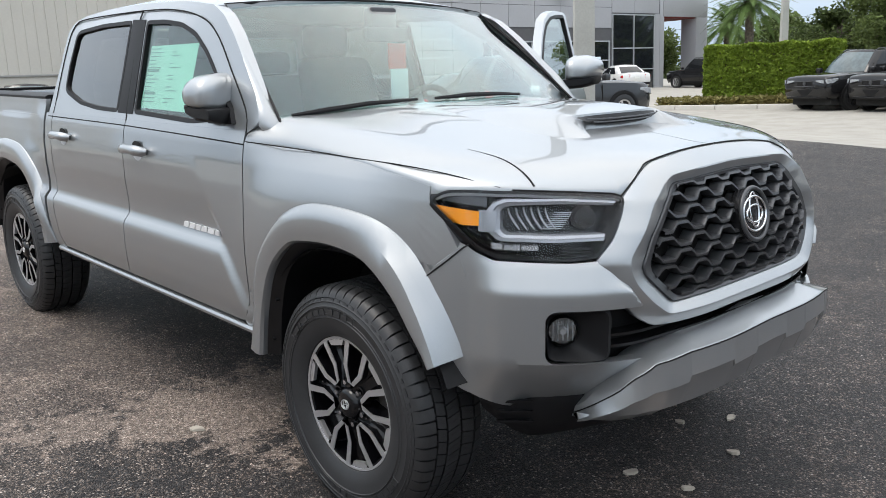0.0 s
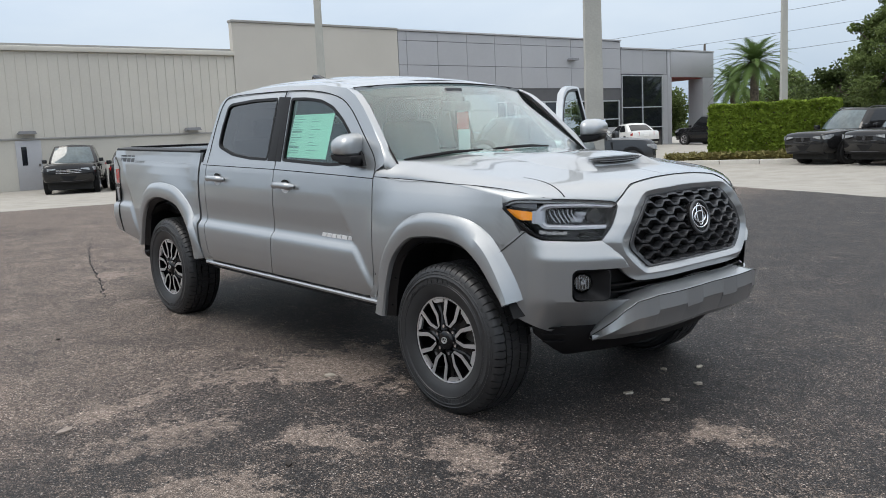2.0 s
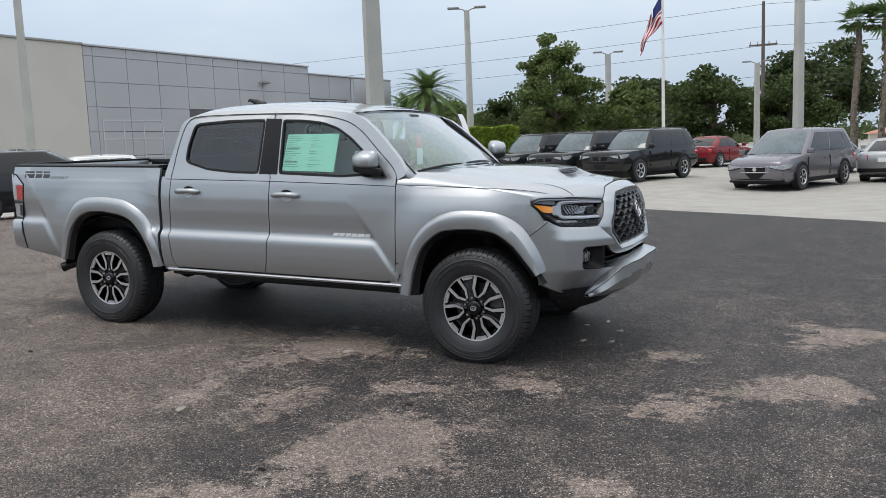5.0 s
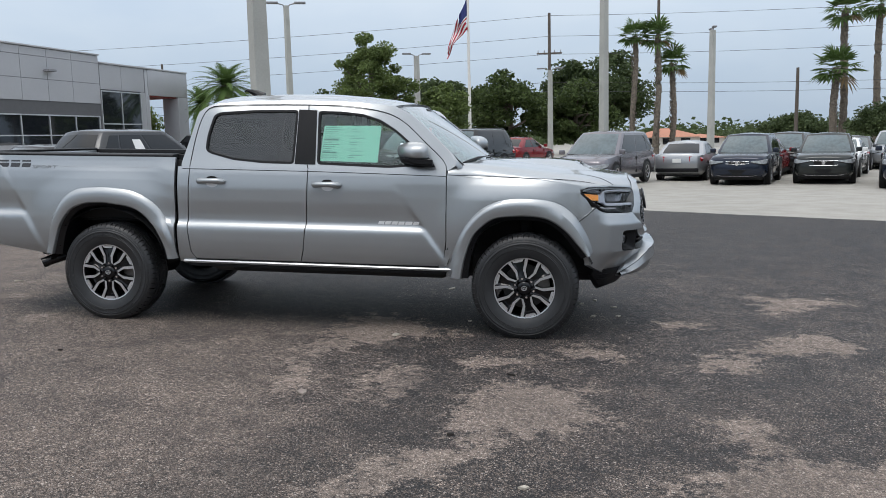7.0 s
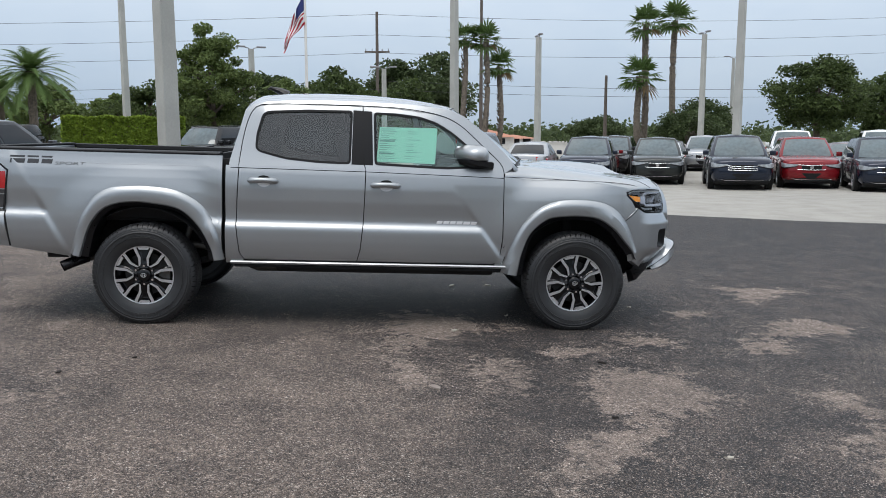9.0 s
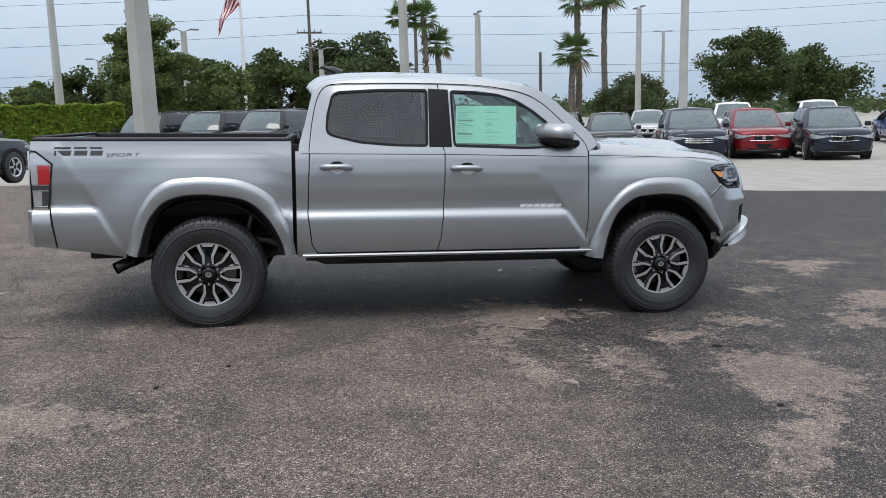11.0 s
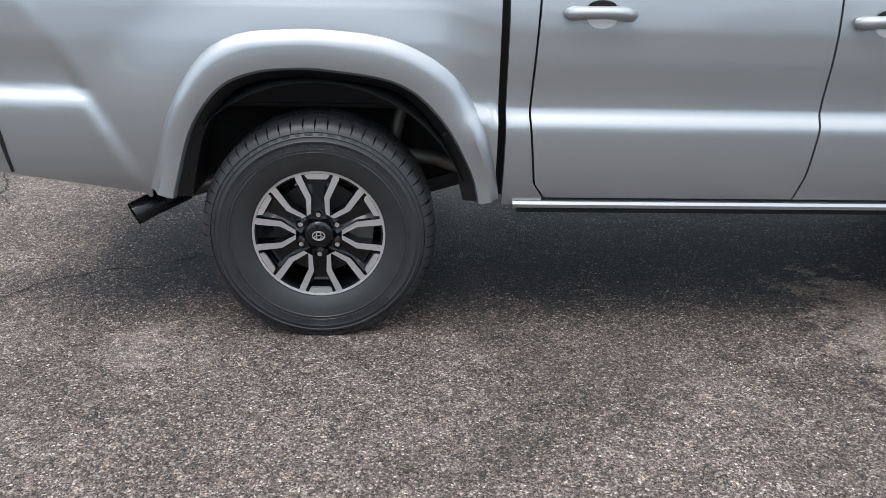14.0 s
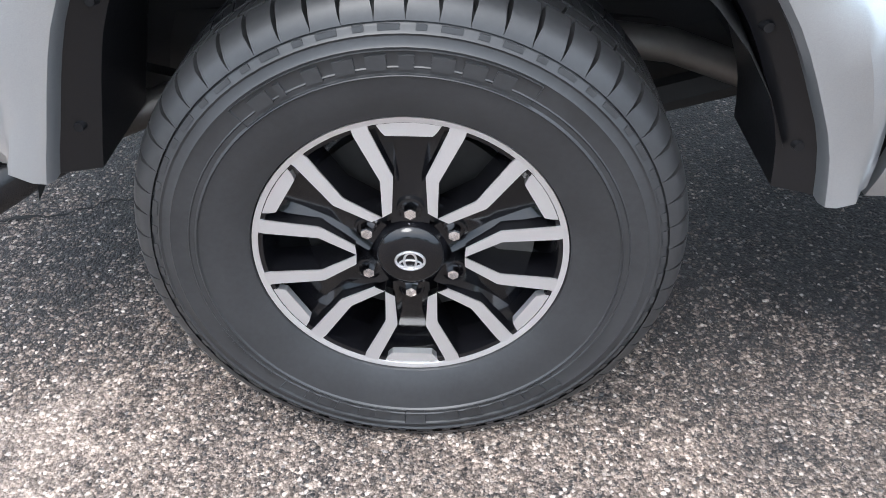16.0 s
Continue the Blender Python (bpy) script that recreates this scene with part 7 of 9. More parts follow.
# ---- poles ----
def lamp_pole(name, x, y, h, r0, r1, label, arms=(), square=True, mat=None):
    z = level(x, y)
    p = thing(name, label, "lamp pole", pose(x, y, z))
    n = 4 if square else 12
    bm = tube((0, 0, 0), (0, 0, h), r0 * (1.35 if square else 1), r1 * (1.35 if square else 1), n)
    if square:
        bmesh.ops.bevel(bm, geom=[e for e in bm.edges if abs((e.verts[0].co - e.verts[1].co).z) > 1], offset=r1 * 0.25, segments=2, affect="EDGES")
    part("shaft", bm, mat or CONCRETE_POLE, p, smooth=30)
    for deg in arms:
        a = radians(deg)
        d = Vector((math.cos(a), math.sin(a), 0))
        part("arm", path_tube([(0, 0, h - 0.12), Vector((0, 0, h + 0.04)) + d * 0.15, Vector((0, 0, h + 0.10)) + d * 0.40], 0.028, 6), LAMP_HEAD, p, "grey arm")
        bm = box(-0.25, 0.25, -0.12, 0.12, -0.035, 0.05, 0.025)
        bmesh.ops.rotate(bm, verts=bm.verts, cent=(0, 0, 0), matrix=Matrix.Rotation(a, 3, "Z"))
        bmesh.ops.translate(bm, verts=bm.verts, vec=Vector((0, 0, h + 0.11)) + d * 0.58)
        part("lamp_head", bm, LAMP_HEAD, p, "grey lamp head")
    return p


lamp_pole("lamp_pole", -5.05, 6.85, 10.5, 0.142, 0.100, "thick tapered square concrete lamp pole")
lamp_pole("lamp_pole", -20.0, 11.9, 10.5, 0.130, 0.085, "tapered concrete lamp pole before the tan wall")
lamp_pole("lamp_pole", -12.34, 28.05, 7.25, 0.135, 0.095, "concrete lamp pole with two lamp heads behind a hedge", (20, 200))
lamp_pole("lamp_pole", 1.0, 25.9, 12.0, 0.145, 0.100, "tall concrete lamp pole among parked cars")
lamp_pole("lamp_pole", 12.9, 27.0, 12.0, 0.160, 0.105, "tall concrete lamp pole behind the parked cars")
lamp_pole("lamp_pole", -9.34, 40.85, 6.2, 0.150, 0.120, "concrete lamp pole with two lamp heads", (25, 205))
lamp_pole("lamp_pole", 7.42, 43.9, 7.55, 0.170, 0.130, "concrete lamp pole with two lamp heads", (90, 270))
lamp_pole("lamp_pole", 18.65, 46.5, 8.1, 0.170, 0.130, "concrete lamp pole with two lamp heads", (90, 270))
lamp_pole("lamp_pole", 27.0, 62.0, 8.0, 0.14, 0.10, "slender far lamp pole with two lamp heads", (0, 180))
lamp_pole("lamp_pole", -2.0, 47.0, 5.7, 0.14, 0.11, "pale lamp pole with two lamp heads", (0, 180))
lamp_pole("lamp_pole", -16.5, 52.0, 5.6, 0.13, 0.10, "far lamp pole with two lamp heads", (0, 180))


def utility_pole(x, y, h, cross):
    p = thing("utility_pole", "weathered wooden utility pole with a cross arm", "utility pole", pose(x, y, level(x, y)))
    part("shaft", tube((0, 0, 0), (0, 0, h), 0.17, 0.11, 10), WOOD_POLE, p)
    if cross:
        part("cross_arm", box(-1.0, 1.0, -0.06, 0.06, h * 0.72, h * 0.72 + 0.12, 0.01), WOOD_POLE, p)
        for k in (-0.9, -0.4, 0.4, 0.9):
            part("insulator", tube((k, 0, h * 0.72 + 0.12), (k, 0, h * 0.72 + 0.32), 0.04, 0.03, 8), LAMP_HEAD, p, "grey insulator")
    return p


utility_pole(-2.7, 61.2, 11.4, True)
utility_pole(5.8, 62.0, 13.0, False)
utility_pole(16.5, 63.0, 6.6, False)
utility_pole(-43.0, 74.0, 9.6, True)
utility_pole(60.0, 66.0, 13.0, True)
for k, (h0, h1) in enumerate(((10.9, 12.6), (9.3, 11.2), (7.9, 9.6), (5.7, 6.3), (5.0, 5.7))):
    pts = []
    for a, b in (((-90, 60, h0 - 0.8), (-2.7, 61.2, h0)), ((-2.7, 61.2, h0), (60.0, 66.0, h1)), ((60.0, 66.0, h1), (150, 70, h1))):
        for t in np.linspace(0, 1, 14, endpoint=False):
            p = Vector(a).lerp(Vector(b), t)
            pts.append(p - Vector((0, 0, 0.8 * 4 * t * (1 - t))))
    solid("overhead_cable", path_tube(pts, 0.014, 5), CABLE, "thin black overhead cable between wooden poles", "cable", group="overhead cables")


def flag_pole():
    x, y = -6.24, 40.4
    p = thing("flag_pole", "tall white flag pole with a limp striped flag", "flag pole", pose(x, y, level(x, y)))
    part("shaft", tube((0, 0, 0), (0, 0, 13.0), 0.10, 0.05, 12), WHITE_PAINT, p)
    flag = part("flag", bmesh.new(), FLAG_RED, p, "red, white and blue striped flag hanging limp")
    bm = bmesh.new()

    def cloth(u, v):
        """u along the fly, v across the stripes; the fly end sags."""
        fall = 2.9 * u ** 1.1
        return Vector((-1.30 * u * (1 - 0.15 * u) - 0.10 * v * u + 0.05 * math.sin(14 * v + 6 * u), 0.16 * math.sin(11 * u + 5 * v), 9.3 - v * 1.8 * (1 - 0.72 * u) - fall))
    strips = []
    for k in range(13):
        v0, v1 = k / 13, (k + 1) / 13
        u0 = 0.38 if k < 7 else 0.0
        b2 = loft([[cloth(u, v) + Vector((-0.05, o, 0)) for v, o in ((v0, 0.0), (v1, 0.0), (v1, 0.012), (v0, 0.012))] for u in np.linspace(u0, 1, 14)], caps=True)
        part("stripe", b2, FLAG_RED if k % 2 == 0 else FLAG_WHITE, flag, "red stripe" if k % 2 == 0 else "white stripe", smooth=50)
    b2 = loft([[cloth(u, v) + Vector((-0.05, o, 0)) for v, o in ((0, -0.002), (7 / 13, -0.002), (7 / 13, 0.014), (0, 0.014))] for u in np.linspace(0, 0.38, 6)], caps=True)
    part("canton", b2, FLAG_BLUE, flag, "dark blue canton", smooth=50)
    return p


flag_pole()

# ---- far houses ----
def far_house(x, y, w, d, h, rise, label, turn=0):
    hs = thing("far_house", label, "house", pose(x, y, level(x, y), 0, 0, turn))
    part("wall", box(-w / 2, w / 2, -d / 2, d / 2, 0, h), WHITE_PAINT, hs)
    e = 0.5
    bm = bmesh.new()
    b = [bm.verts.new(p) for p in ((-w / 2 - e, -d / 2 - e, h + 0.01), (w / 2 + e, -d / 2 - e, h + 0.01), (w / 2 + e, d / 2 + e, h + 0.01), (-w / 2 - e, d / 2 + e, h + 0.01))]
    t = [bm.verts.new(p) for p in ((-w / 2 + d / 2, 0, h + rise), (w / 2 - d / 2, 0, h + rise))]
    for f in ((b[0], b[1], t[1], t[0]), (b[1], b[2], t[1]), (b[2], b[3], t[0], t[1]), (b[3], b[0], t[0]), (b[3], b[2], b[1], b[0])):
        bm.faces.new(f)
    part("roof", bm, TILE_ROOF, hs, "terracotta tiled roof", smooth=0)
    for k in (-0.28, 0.0, 0.28):
        part("window", box(k * w - 0.5, k * w + 0.5, -d / 2 - 0.03, -d / 2 + 0.05, 0.5, 1.2), WINDOW_DARK, hs, "dark window")
    return hs


far_house(9.0, 92.0, 7, 6, 1.3, 1.0, "low far house with a terracotta roof")
far_house(13.6, 98.0, 5, 5, 1.1, 0.5, "low far house with a shallow terracotta roof")

# ---- parked cars ----
CAR_GLASS = surface("car_window_glass", (0.006, 0.007, 0.008), 0.05, vary=0.3, scale=1.5, spec=0.5, local=True)
CAR_WINDSCREEN = surface("car_windscreen_glass", (0.085, 0.112, 0.118), 0.05, vary=0.35, scale=1.6, grain=9, spec=0.75, local=True)
CAR_LAMP = surface("clear_car_headlight", (0.42, 0.44, 0.46), 0.12, 0.3, 0.5, scale=14, grain=60, local=True)

BRIGHT_TRIM = surface("satin_bright_trim", (0.50, 0.51, 0.53), 0.25, 0.9, 0.1, local=True)


def simple_wheel(r):
    """Tyre and rim meshes for a parked car; y outward."""
    w = 0.11
    tb = weld(revolve([(r * 0.62, 0.05), (r * 0.64, w), (r * 0.80, w + 0.008), (r * 0.95, w - 0.008), (r, w - 0.04), (r, -w + 0.04), (r * 0.95, -w), (r * 0.6, -w)], 28))
    bm = weld(revolve([(0.001, w - 0.035), (r * 0.16, w - 0.03), (r * 0.20, w - 0.05), (r * 0.52, w - 0.06), (r * 0.56, w - 0.01), (r * 0.63, w + 0.004), (r * 0.63, 0.03)], 28))
    for k in range(5):
        a = 72 * k
        c, s = math.cos(radians(a)), math.sin(radians(a))
        put = lambda q, t: (q * c - t * s, q * s + t * c)
        bar_solid([put(r * 0.12, -0.03), put(r * 0.58, -0.022)], [put(r * 0.12, 0.03), put(r * 0.58, 0.022)], w - 0.012, 0.03, bm)
    out = []
    for nm, b, mat in (("tyre", tb, RUBBER), ("rim", bm, MACHINED)):
        ob = finish(nm, b, mat, 35)
        me = ob.data
        bpy.data.objects.remove(ob)
        out.append(me)
    return out


WHEELS = {r: simple_wheel(r) for r in (0.32, 0.36, 0.39)}

STYLES = {
    # length, width, height, wheel radius, wheelbase, stations of (x share, low, top, width share), cabin (base front, roof front, roof rear, base rear), belt
    "suv": dict(L=4.68, W=1.88, H=1.68, r=0.36, wb=2.72, st=[(-0.5, 0.50, 0.92, 0.84), (-0.485, 0.36, 1.02, 0.93), (-0.44, 0.28, 1.06, 0.985), (-0.2, 0.24, 1.05, 1.0), (0.1, 0.24, 1.04, 1.0), (0.26, 0.24, 1.03, 0.995), (0.38, 0.25, 1.00, 0.975), (0.455, 0.26, 0.96, 0.935), (0.488, 0.30, 0.91, 0.86), (0.5, 0.36, 0.84, 0.76)], cab=(0.215, 0.045, -0.40, -0.475), belt=1.04),
    "box": dict(L=4.82, W=1.92, H=1.80, r=0.39, wb=2.79, st=[(-0.5, 0.58, 0.98, 0.90), (-0.49, 0.46, 1.08, 0.96), (-0.44, 0.38, 1.12, 0.99), (-0.2, 0.34, 1.12, 1.0), (0.1, 0.34, 1.12, 1.0), (0.26, 0.34, 1.12, 0.995), (0.40, 0.36, 1.08, 0.985), (0.465, 0.38, 1.05, 0.955), (0.49, 0.41, 1.02, 0.91), (0.5, 0.46, 0.96, 0.85)], cab=(0.205, 0.085, -0.435, -0.485), belt=1.12),
    "van": dict(L=5.05, W=1.98, H=1.78, r=0.36, wb=3.03, st=[(-0.5, 0.48, 0.96, 0.90), (-0.49, 0.34, 1.04, 0.96), (-0.44, 0.26, 1.08, 0.99), (-0.2, 0.22, 1.06, 1.0), (0.1, 0.22, 1.04, 1.0), (0.28, 0.22, 1.02, 0.99), (0.39, 0.23, 0.96, 0.965), (0.46, 0.25, 0.90, 0.92), (0.49, 0.29, 0.84, 0.84), (0.5, 0.35, 0.75, 0.75)], cab=(0.275, 0.09, -0.43, -0.485), belt=1.03),
    "sedan": dict(L=4.72, W=1.82, H=1.45, r=0.32, wb=2.72, st=[(-0.5, 0.48, 0.84, 0.80), (-0.485, 0.32, 0.96, 0.90), (-0.44, 0.24, 1.00, 0.97), (-0.2, 0.20, 0.95, 1.0), (0.1, 0.20, 0.92, 1.0), (0.26, 0.20, 0.89, 0.99), (0.38, 0.21, 0.82, 0.965), (0.455, 0.22, 0.78, 0.92), (0.49, 0.26, 0.72, 0.84), (0.5, 0.32, 0.65, 0.74)], cab=(0.205, 0.02, -0.22, -0.385), belt=0.93),
    "pickup": dict(L=5.80, W=2.02, H=1.94, r=0.39, wb=3.70, st=[(-0.5, 0.62, 1.20, 0.94), (-0.49, 0.55, 1.24, 0.98), (-0.42, 0.50, 1.25, 1.0), (-0.2, 0.44, 1.25, 1.0), (0.0, 0.42, 1.22, 1.0), (0.26, 0.42, 1.22, 0.995), (0.40, 0.44, 1.19, 0.985), (0.47, 0.46, 1.17, 0.96), (0.492, 0.50, 1.13, 0.92), (0.5, 0.54, 1.05, 0.88)], cab=(0.20, 0.10, -0.10, -0.135), belt=1.22),
}


def sheet_of(f, u0, u1, v0, v1, nu=8, nv=4, lean0=0.0, lean1=0.0):
    """A curved pane cut from a surface f(u, v, out), with a thickness."""
    def grid(out):
        return [[f(lerp(lerp(u0, u0 + lean0, j / nv), lerp(u1, u1 + lean1, j / nv), i / nu), lerp(v0, v1, j / nv), out) for j in range(nv + 1)] for i in range(nu + 1)]
    bm = loft(grid(0.007), closed=False)
    rim = [e for e in bm.edges if e.is_boundary]
    r = bmesh.ops.extrude_edge_only(bm, edges=rim)
    c = f((u0 + u1) / 2, (v0 + v1) / 2, 0.0)
    n = (Vector(f((u0 + u1) / 2, (v0 + v1) / 2, 0.02)) - Vector(c)).normalized()
    for v in {v for e in r["geom"] if isinstance(e, bmesh.types.BMEdge) and e.is_boundary for v in e.verts}:
        v.co -= n * 0.02
    return bm


def parked_car(style, label, paint, at, heading, group="parked cars", papers=False, dark_rims=False, trim=None, scale=1.0, face="plain", chrome=True):
    """A parked car with its front towards heading (degrees)."""
    d = STYLES[style]
    L, W, H, r, wb, belt = (d[k] for k in ("L", "W", "H", "r", "wb", "belt"))
    names = {"suv": "parked_suv", "box": "parked_suv", "van": "parked_minivan", "sedan": "parked_sedan", "pickup": "parked_pickup"}
    car = thing(names[style], label, {"suv": "car", "box": "car", "van": "minivan", "sedan": "car", "pickup": "pickup truck"}[style], pose(at[0], at[1], level(*at) + (at[2] if len(at) > 2 else 0), 0, 0, heading) @ Matrix.Scale(scale, 4), group)
    rings = []
    for fx, lo, top, ws in d["st"]:
        w, x = W / 2 * ws, fx * L
        half = [(w * 0.88, lo), (w * 0.97, lo + 0.10), (w, lerp(lo, top, 0.42)), (w * 0.985, lerp(lo, top, 0.70)), (w * 0.945, top - 0.05), (w * 0.86, top - 0.005), (w * 0.45, top + 0.022), (0, top + 0.03)]
        rings.append([(x, y, z) for y, z in half] + [(x, -y, z) for y, z in half[-2::-1]])
    part("body", loft(rings, caps=True), paint, car, smooth=42)
    cb, cf, cr, ce = (v * L for v in d["cab"])
    wb0, wt = W / 2 * 0.945, W / 2 * 0.735
    zt = H - 0.075
    zb = belt - 0.05
    lift = lambda v: lerp(zb, zt, v)
    front_x = lambda v: lerp(cb, cf, v ** 1.06) + 0.035 * math.sin(math.pi * v)
    rear_x = lambda v: lerp(ce, cr, v ** 1.25) - 0.02 * math.sin(math.pi * v)
    half_w = lambda v: lerp(wb0, wt, v ** 1.35)
    bow = 0.17
    front = lambda u, v, out: (front_x(v) + bow * (1 - u * u) - bow * 0.55 + out * 0.7, u * half_w(v) * 0.93, lift(v) + out * 0.6 + 0.03 * (1 - u * u) * v)
    rear = lambda u, v, out: (rear_x(v) - 0.10 * (1 - u * u) + 0.055 - out * 0.9, u * half_w(v) * 0.93, lift(v) + out * 0.3 + 0.03 * (1 - u * u) * v)

    def flank_of(sd):
        return lambda u, v, out: (lerp(front_x(v) - bow * 0.55 - 0.05, rear_x(v) + 0.055 + 0.05, u), sd * (half_w(v) * (1 - 0.020 * abs(2 * u - 1) ** 4) + out), lift(v) + out * 0.3)

    rings = []
    for v in np.linspace(0, 1, 7):
        ring = [front(u, v, 0) for u in np.linspace(-1, 1, 11)] + [flank_of(1)(u, v, 0) for u in np.linspace(0, 1, 11)] + [rear(u, v, 0) for u in np.linspace(1, -1, 9)] + [flank_of(-1)(u, v, 0) for u in np.linspace(1, 0, 11)]
        rings.append(ring)
    part("cabin", loft(rings), paint, car, smooth=48)
    mx = (cf + cr) / 2
    top = rings[-1]
    dome = [top] + [[(mx + (x - mx) * q, y * q, z + up) for x, y, z in top] for q, up in ((0.985, 0.018), (0.93, 0.034), (0.75, 0.052), (0.40, 0.066), (0.02, 0.070))]
    part("roof", loft(dome), paint, car, smooth=60)
    for sgn in (-1, 1):
        side = flank_of(sgn)
        k = (0.46, 0.80) if style in ("suv", "van", "box") else (0.50, 0.86)
        if style == "pickup":
            k = (0.52, 0.93)
        part("front_side_window", sheet_of(side, 0.055, k[0] - 0.012, 0.14, 0.90, lean0=0.02), CAR_GLASS, car, "dark side window", smooth=30)
        part("rear_side_window", sheet_of(side, k[0] + 0.012, k[1] - 0.008, 0.14, 0.90), CAR_GLASS, car, "dark side window", smooth=30)
        if style in ("suv", "van", "box"):
            part("quarter_window", sheet_of(side, k[1] + 0.012, 0.965, 0.16, 0.88, lean1=-0.03), CAR_GLASS, car, "dark quarter window", smooth=30)
        if papers:
            part("window_paper", sheet_of(lambda u, v, o: side(u, v, o + 0.004), k[0] + 0.06, k[0] + 0.17, 0.28, 0.72, 3, 2), WHITE_PAPER, car, "white sheet in the window", smooth=0)
        for ax in (wb / 2, -wb / 2):
            x = ax + 0.05
            bm = loft([[(x + q * math.cos(a), sgn * y, r + q * math.sin(a)) for q, y in ((r + 0.085, W / 2 - 0.02), (r + 0.080, W / 2 + 0.010), (r + 0.025, W / 2 + 0.012), (r + 0.025, W / 2 - 0.12))] for a in np.linspace(0.02, math.pi - 0.02, 15)], closed=False)
            part("wheel_arch", bm, trim or BLACK_PLASTIC, car, "wheel arch lip", smooth=40)
            part("wheel_well", tube((x, sgn * (W / 2 - 0.14), r + 0.01), (x, sgn * (W / 2 + 0.004), r + 0.01), r + 0.03, r + 0.03, 24), GAP, car, "black wheel well")
            wh = new("wheel")
            wh.parent, wh.matrix_basis = car, pose(x, sgn * (W / 2 - 0.09), r, 0, 0, 0 if sgn > 0 else 180)
            for nm, me in zip(("tyre", "rim"), WHEELS[r]):
                o = new(nm, me)
                o.parent = wh
                if nm == "rim" and dark_rims:
                    o.material_slots[0].link = "OBJECT"
                    o.material_slots[0].material = GLOSS_BLACK
        part("wing_mirror", box(cb - 0.22, cb - 0.08, min(sgn * (W / 2 - 0.02), sgn * (W / 2 + 0.16)), max(sgn * (W / 2 - 0.02), sgn * (W / 2 + 0.16)), belt + 0.0, belt + 0.15, 0.03), paint, car, "wing mirror")
        part("sill_trim", box(-wb / 2 + r + 0.05, wb / 2 - r, min(sgn * (W / 2 - 0.10), sgn * (W / 2 - 0.015)), max(sgn * (W / 2 - 0.10), sgn * (W / 2 - 0.015)), d["st"][4][1] - 0.03, d["st"][4][1] + 0.10, 0.02), trim or BLACK_PLASTIC, car, "dark sill")
        for hx in (k[0] - 0.10, k[1] - 0.06):
            xh = lerp(cb, ce, hx)
            part("door_handle", box(xh - 0.09, xh + 0.09, min(sgn * (W / 2 - 0.01), sgn * (W / 2 + 0.022)), max(sgn * (W / 2 - 0.01), sgn * (W / 2 + 0.022)), belt - 0.17, belt - 0.135, 0.01), paint, car, "door handle")
        for xs_ in (lerp(cb, ce, k[0]), lerp(cb, ce, 0.06)):
            part("door_gap", box(xs_ - 0.004, xs_ + 0.004, min(sgn * (W / 2 - 0.03), sgn * (W / 2 + 0.001)), max(sgn * (W / 2 - 0.03), sgn * (W / 2 + 0.001)), d["st"][4][1] + 0.15, belt - 0.10), GAP, car, "dark door gap", smooth=0)
        # lamps wrap the corners
        def corner(f0, f1, z0, z1, mat, nm, lab, front):
            bm = bmesh.new()
            rows_ = []
            for t in np.linspace(0, 1, 6):
                fx = lerp(f0, f1, t)
                ws = float(np.interp(fx, [q[0] for q in d["st"]], [q[3] for q in d["st"]])) * W / 2
                y = ws * (1.0 if t < 0.65 else lerp(1.0, 0.62, (t - 0.65) / 0.35)) if True else ws
                x = fx * L + (0.02 if front else -0.02)
                rows_.append([(x, sgn * (y * 0.93), z1 + (0.0 if t > 0.2 else -0.02)), (x, sgn * (y + 0.006), lerp(z0, z1, 0.55)), (x, sgn * (y * 0.985), z0 + (0.03 * (1 - t)))])
            loft(rows_, closed=True, bm=bm, caps=True)
            part(nm, bm, mat, car, lab, smooth=40)
        zf = d["st"][-1][2]
        hw = W / 2
        way = [(L * 0.5 + 0.012, hw * 0.46), (L * 0.5 + 0.010, hw * 0.72), (L * 0.489 + 0.014, hw * d["st"][-2][3] + 0.004), (L * 0.460 + 0.012, hw * d["st"][-3][3] + 0.014), (L * 0.425, hw * 0.965)]
        hgt = [(0.050, 0.005), (0.105, 0.012), (0.140, 0.030), (0.135, 0.045), (0.05, 0.040)]
        rows_ = [[(x - 0.05, sgn * (y - 0.03), zf + up - 0.04), (x, sgn * y, zf + up - 0.048), (x + 0.004, sgn * y, zf + up - dn - 0.04), (x - 0.05, sgn * (y - 0.03), zf + up - dn - 0.04)] for (x, y), (dn, up) in zip(way, hgt)]
        lampo = part("headlight", loft(rows_, closed=True, caps=True), CAR_LAMP, car, "clear headlight", smooth=40)
        part("dark_bezel", path_tube([(x + 0.006, sgn * (y + 0.003), zf + up - dn - 0.045) for (x, y), (dn, up) in zip(way[:4], hgt)], 0.014, 6), GLOSS_BLACK, lampo, "black lower bezel")
        fz = d["st"][7][1] + 0.20
        part("fog_recess", box(L * 0.5 - 0.16, L * 0.492, min(sgn * hw * 0.60, sgn * hw * 0.84), max(sgn * hw * 0.60, sgn * hw * 0.84), fz - 0.02, fz + 0.10, 0.03), BLACK_PLASTIC, car, "black fog lamp recess")
        part("fog_light", tube((L * 0.485, sgn * hw * 0.72, fz + 0.04), (L * 0.4935, sgn * hw * 0.72, fz + 0.04), 0.035, 0.03, 12), CAR_LAMP, car, "small round fog light")
        zr = d["st"][1][2]
        corner(-0.43, -0.496, zr - 0.26, zr - 0.06, RED_LENS, "tail_light", "red tail light", False)
    part("windscreen", sheet_of(front, -0.93, 0.93, 0.07, 0.94, 12, 5), CAR_WINDSCREEN, car, "windscreen", smooth=30)
    part("rear_window", sheet_of(rear, -0.86, 0.86, 0.16, 0.90, 8, 4), CAR_GLASS, car, "dark rear window", smooth=30)
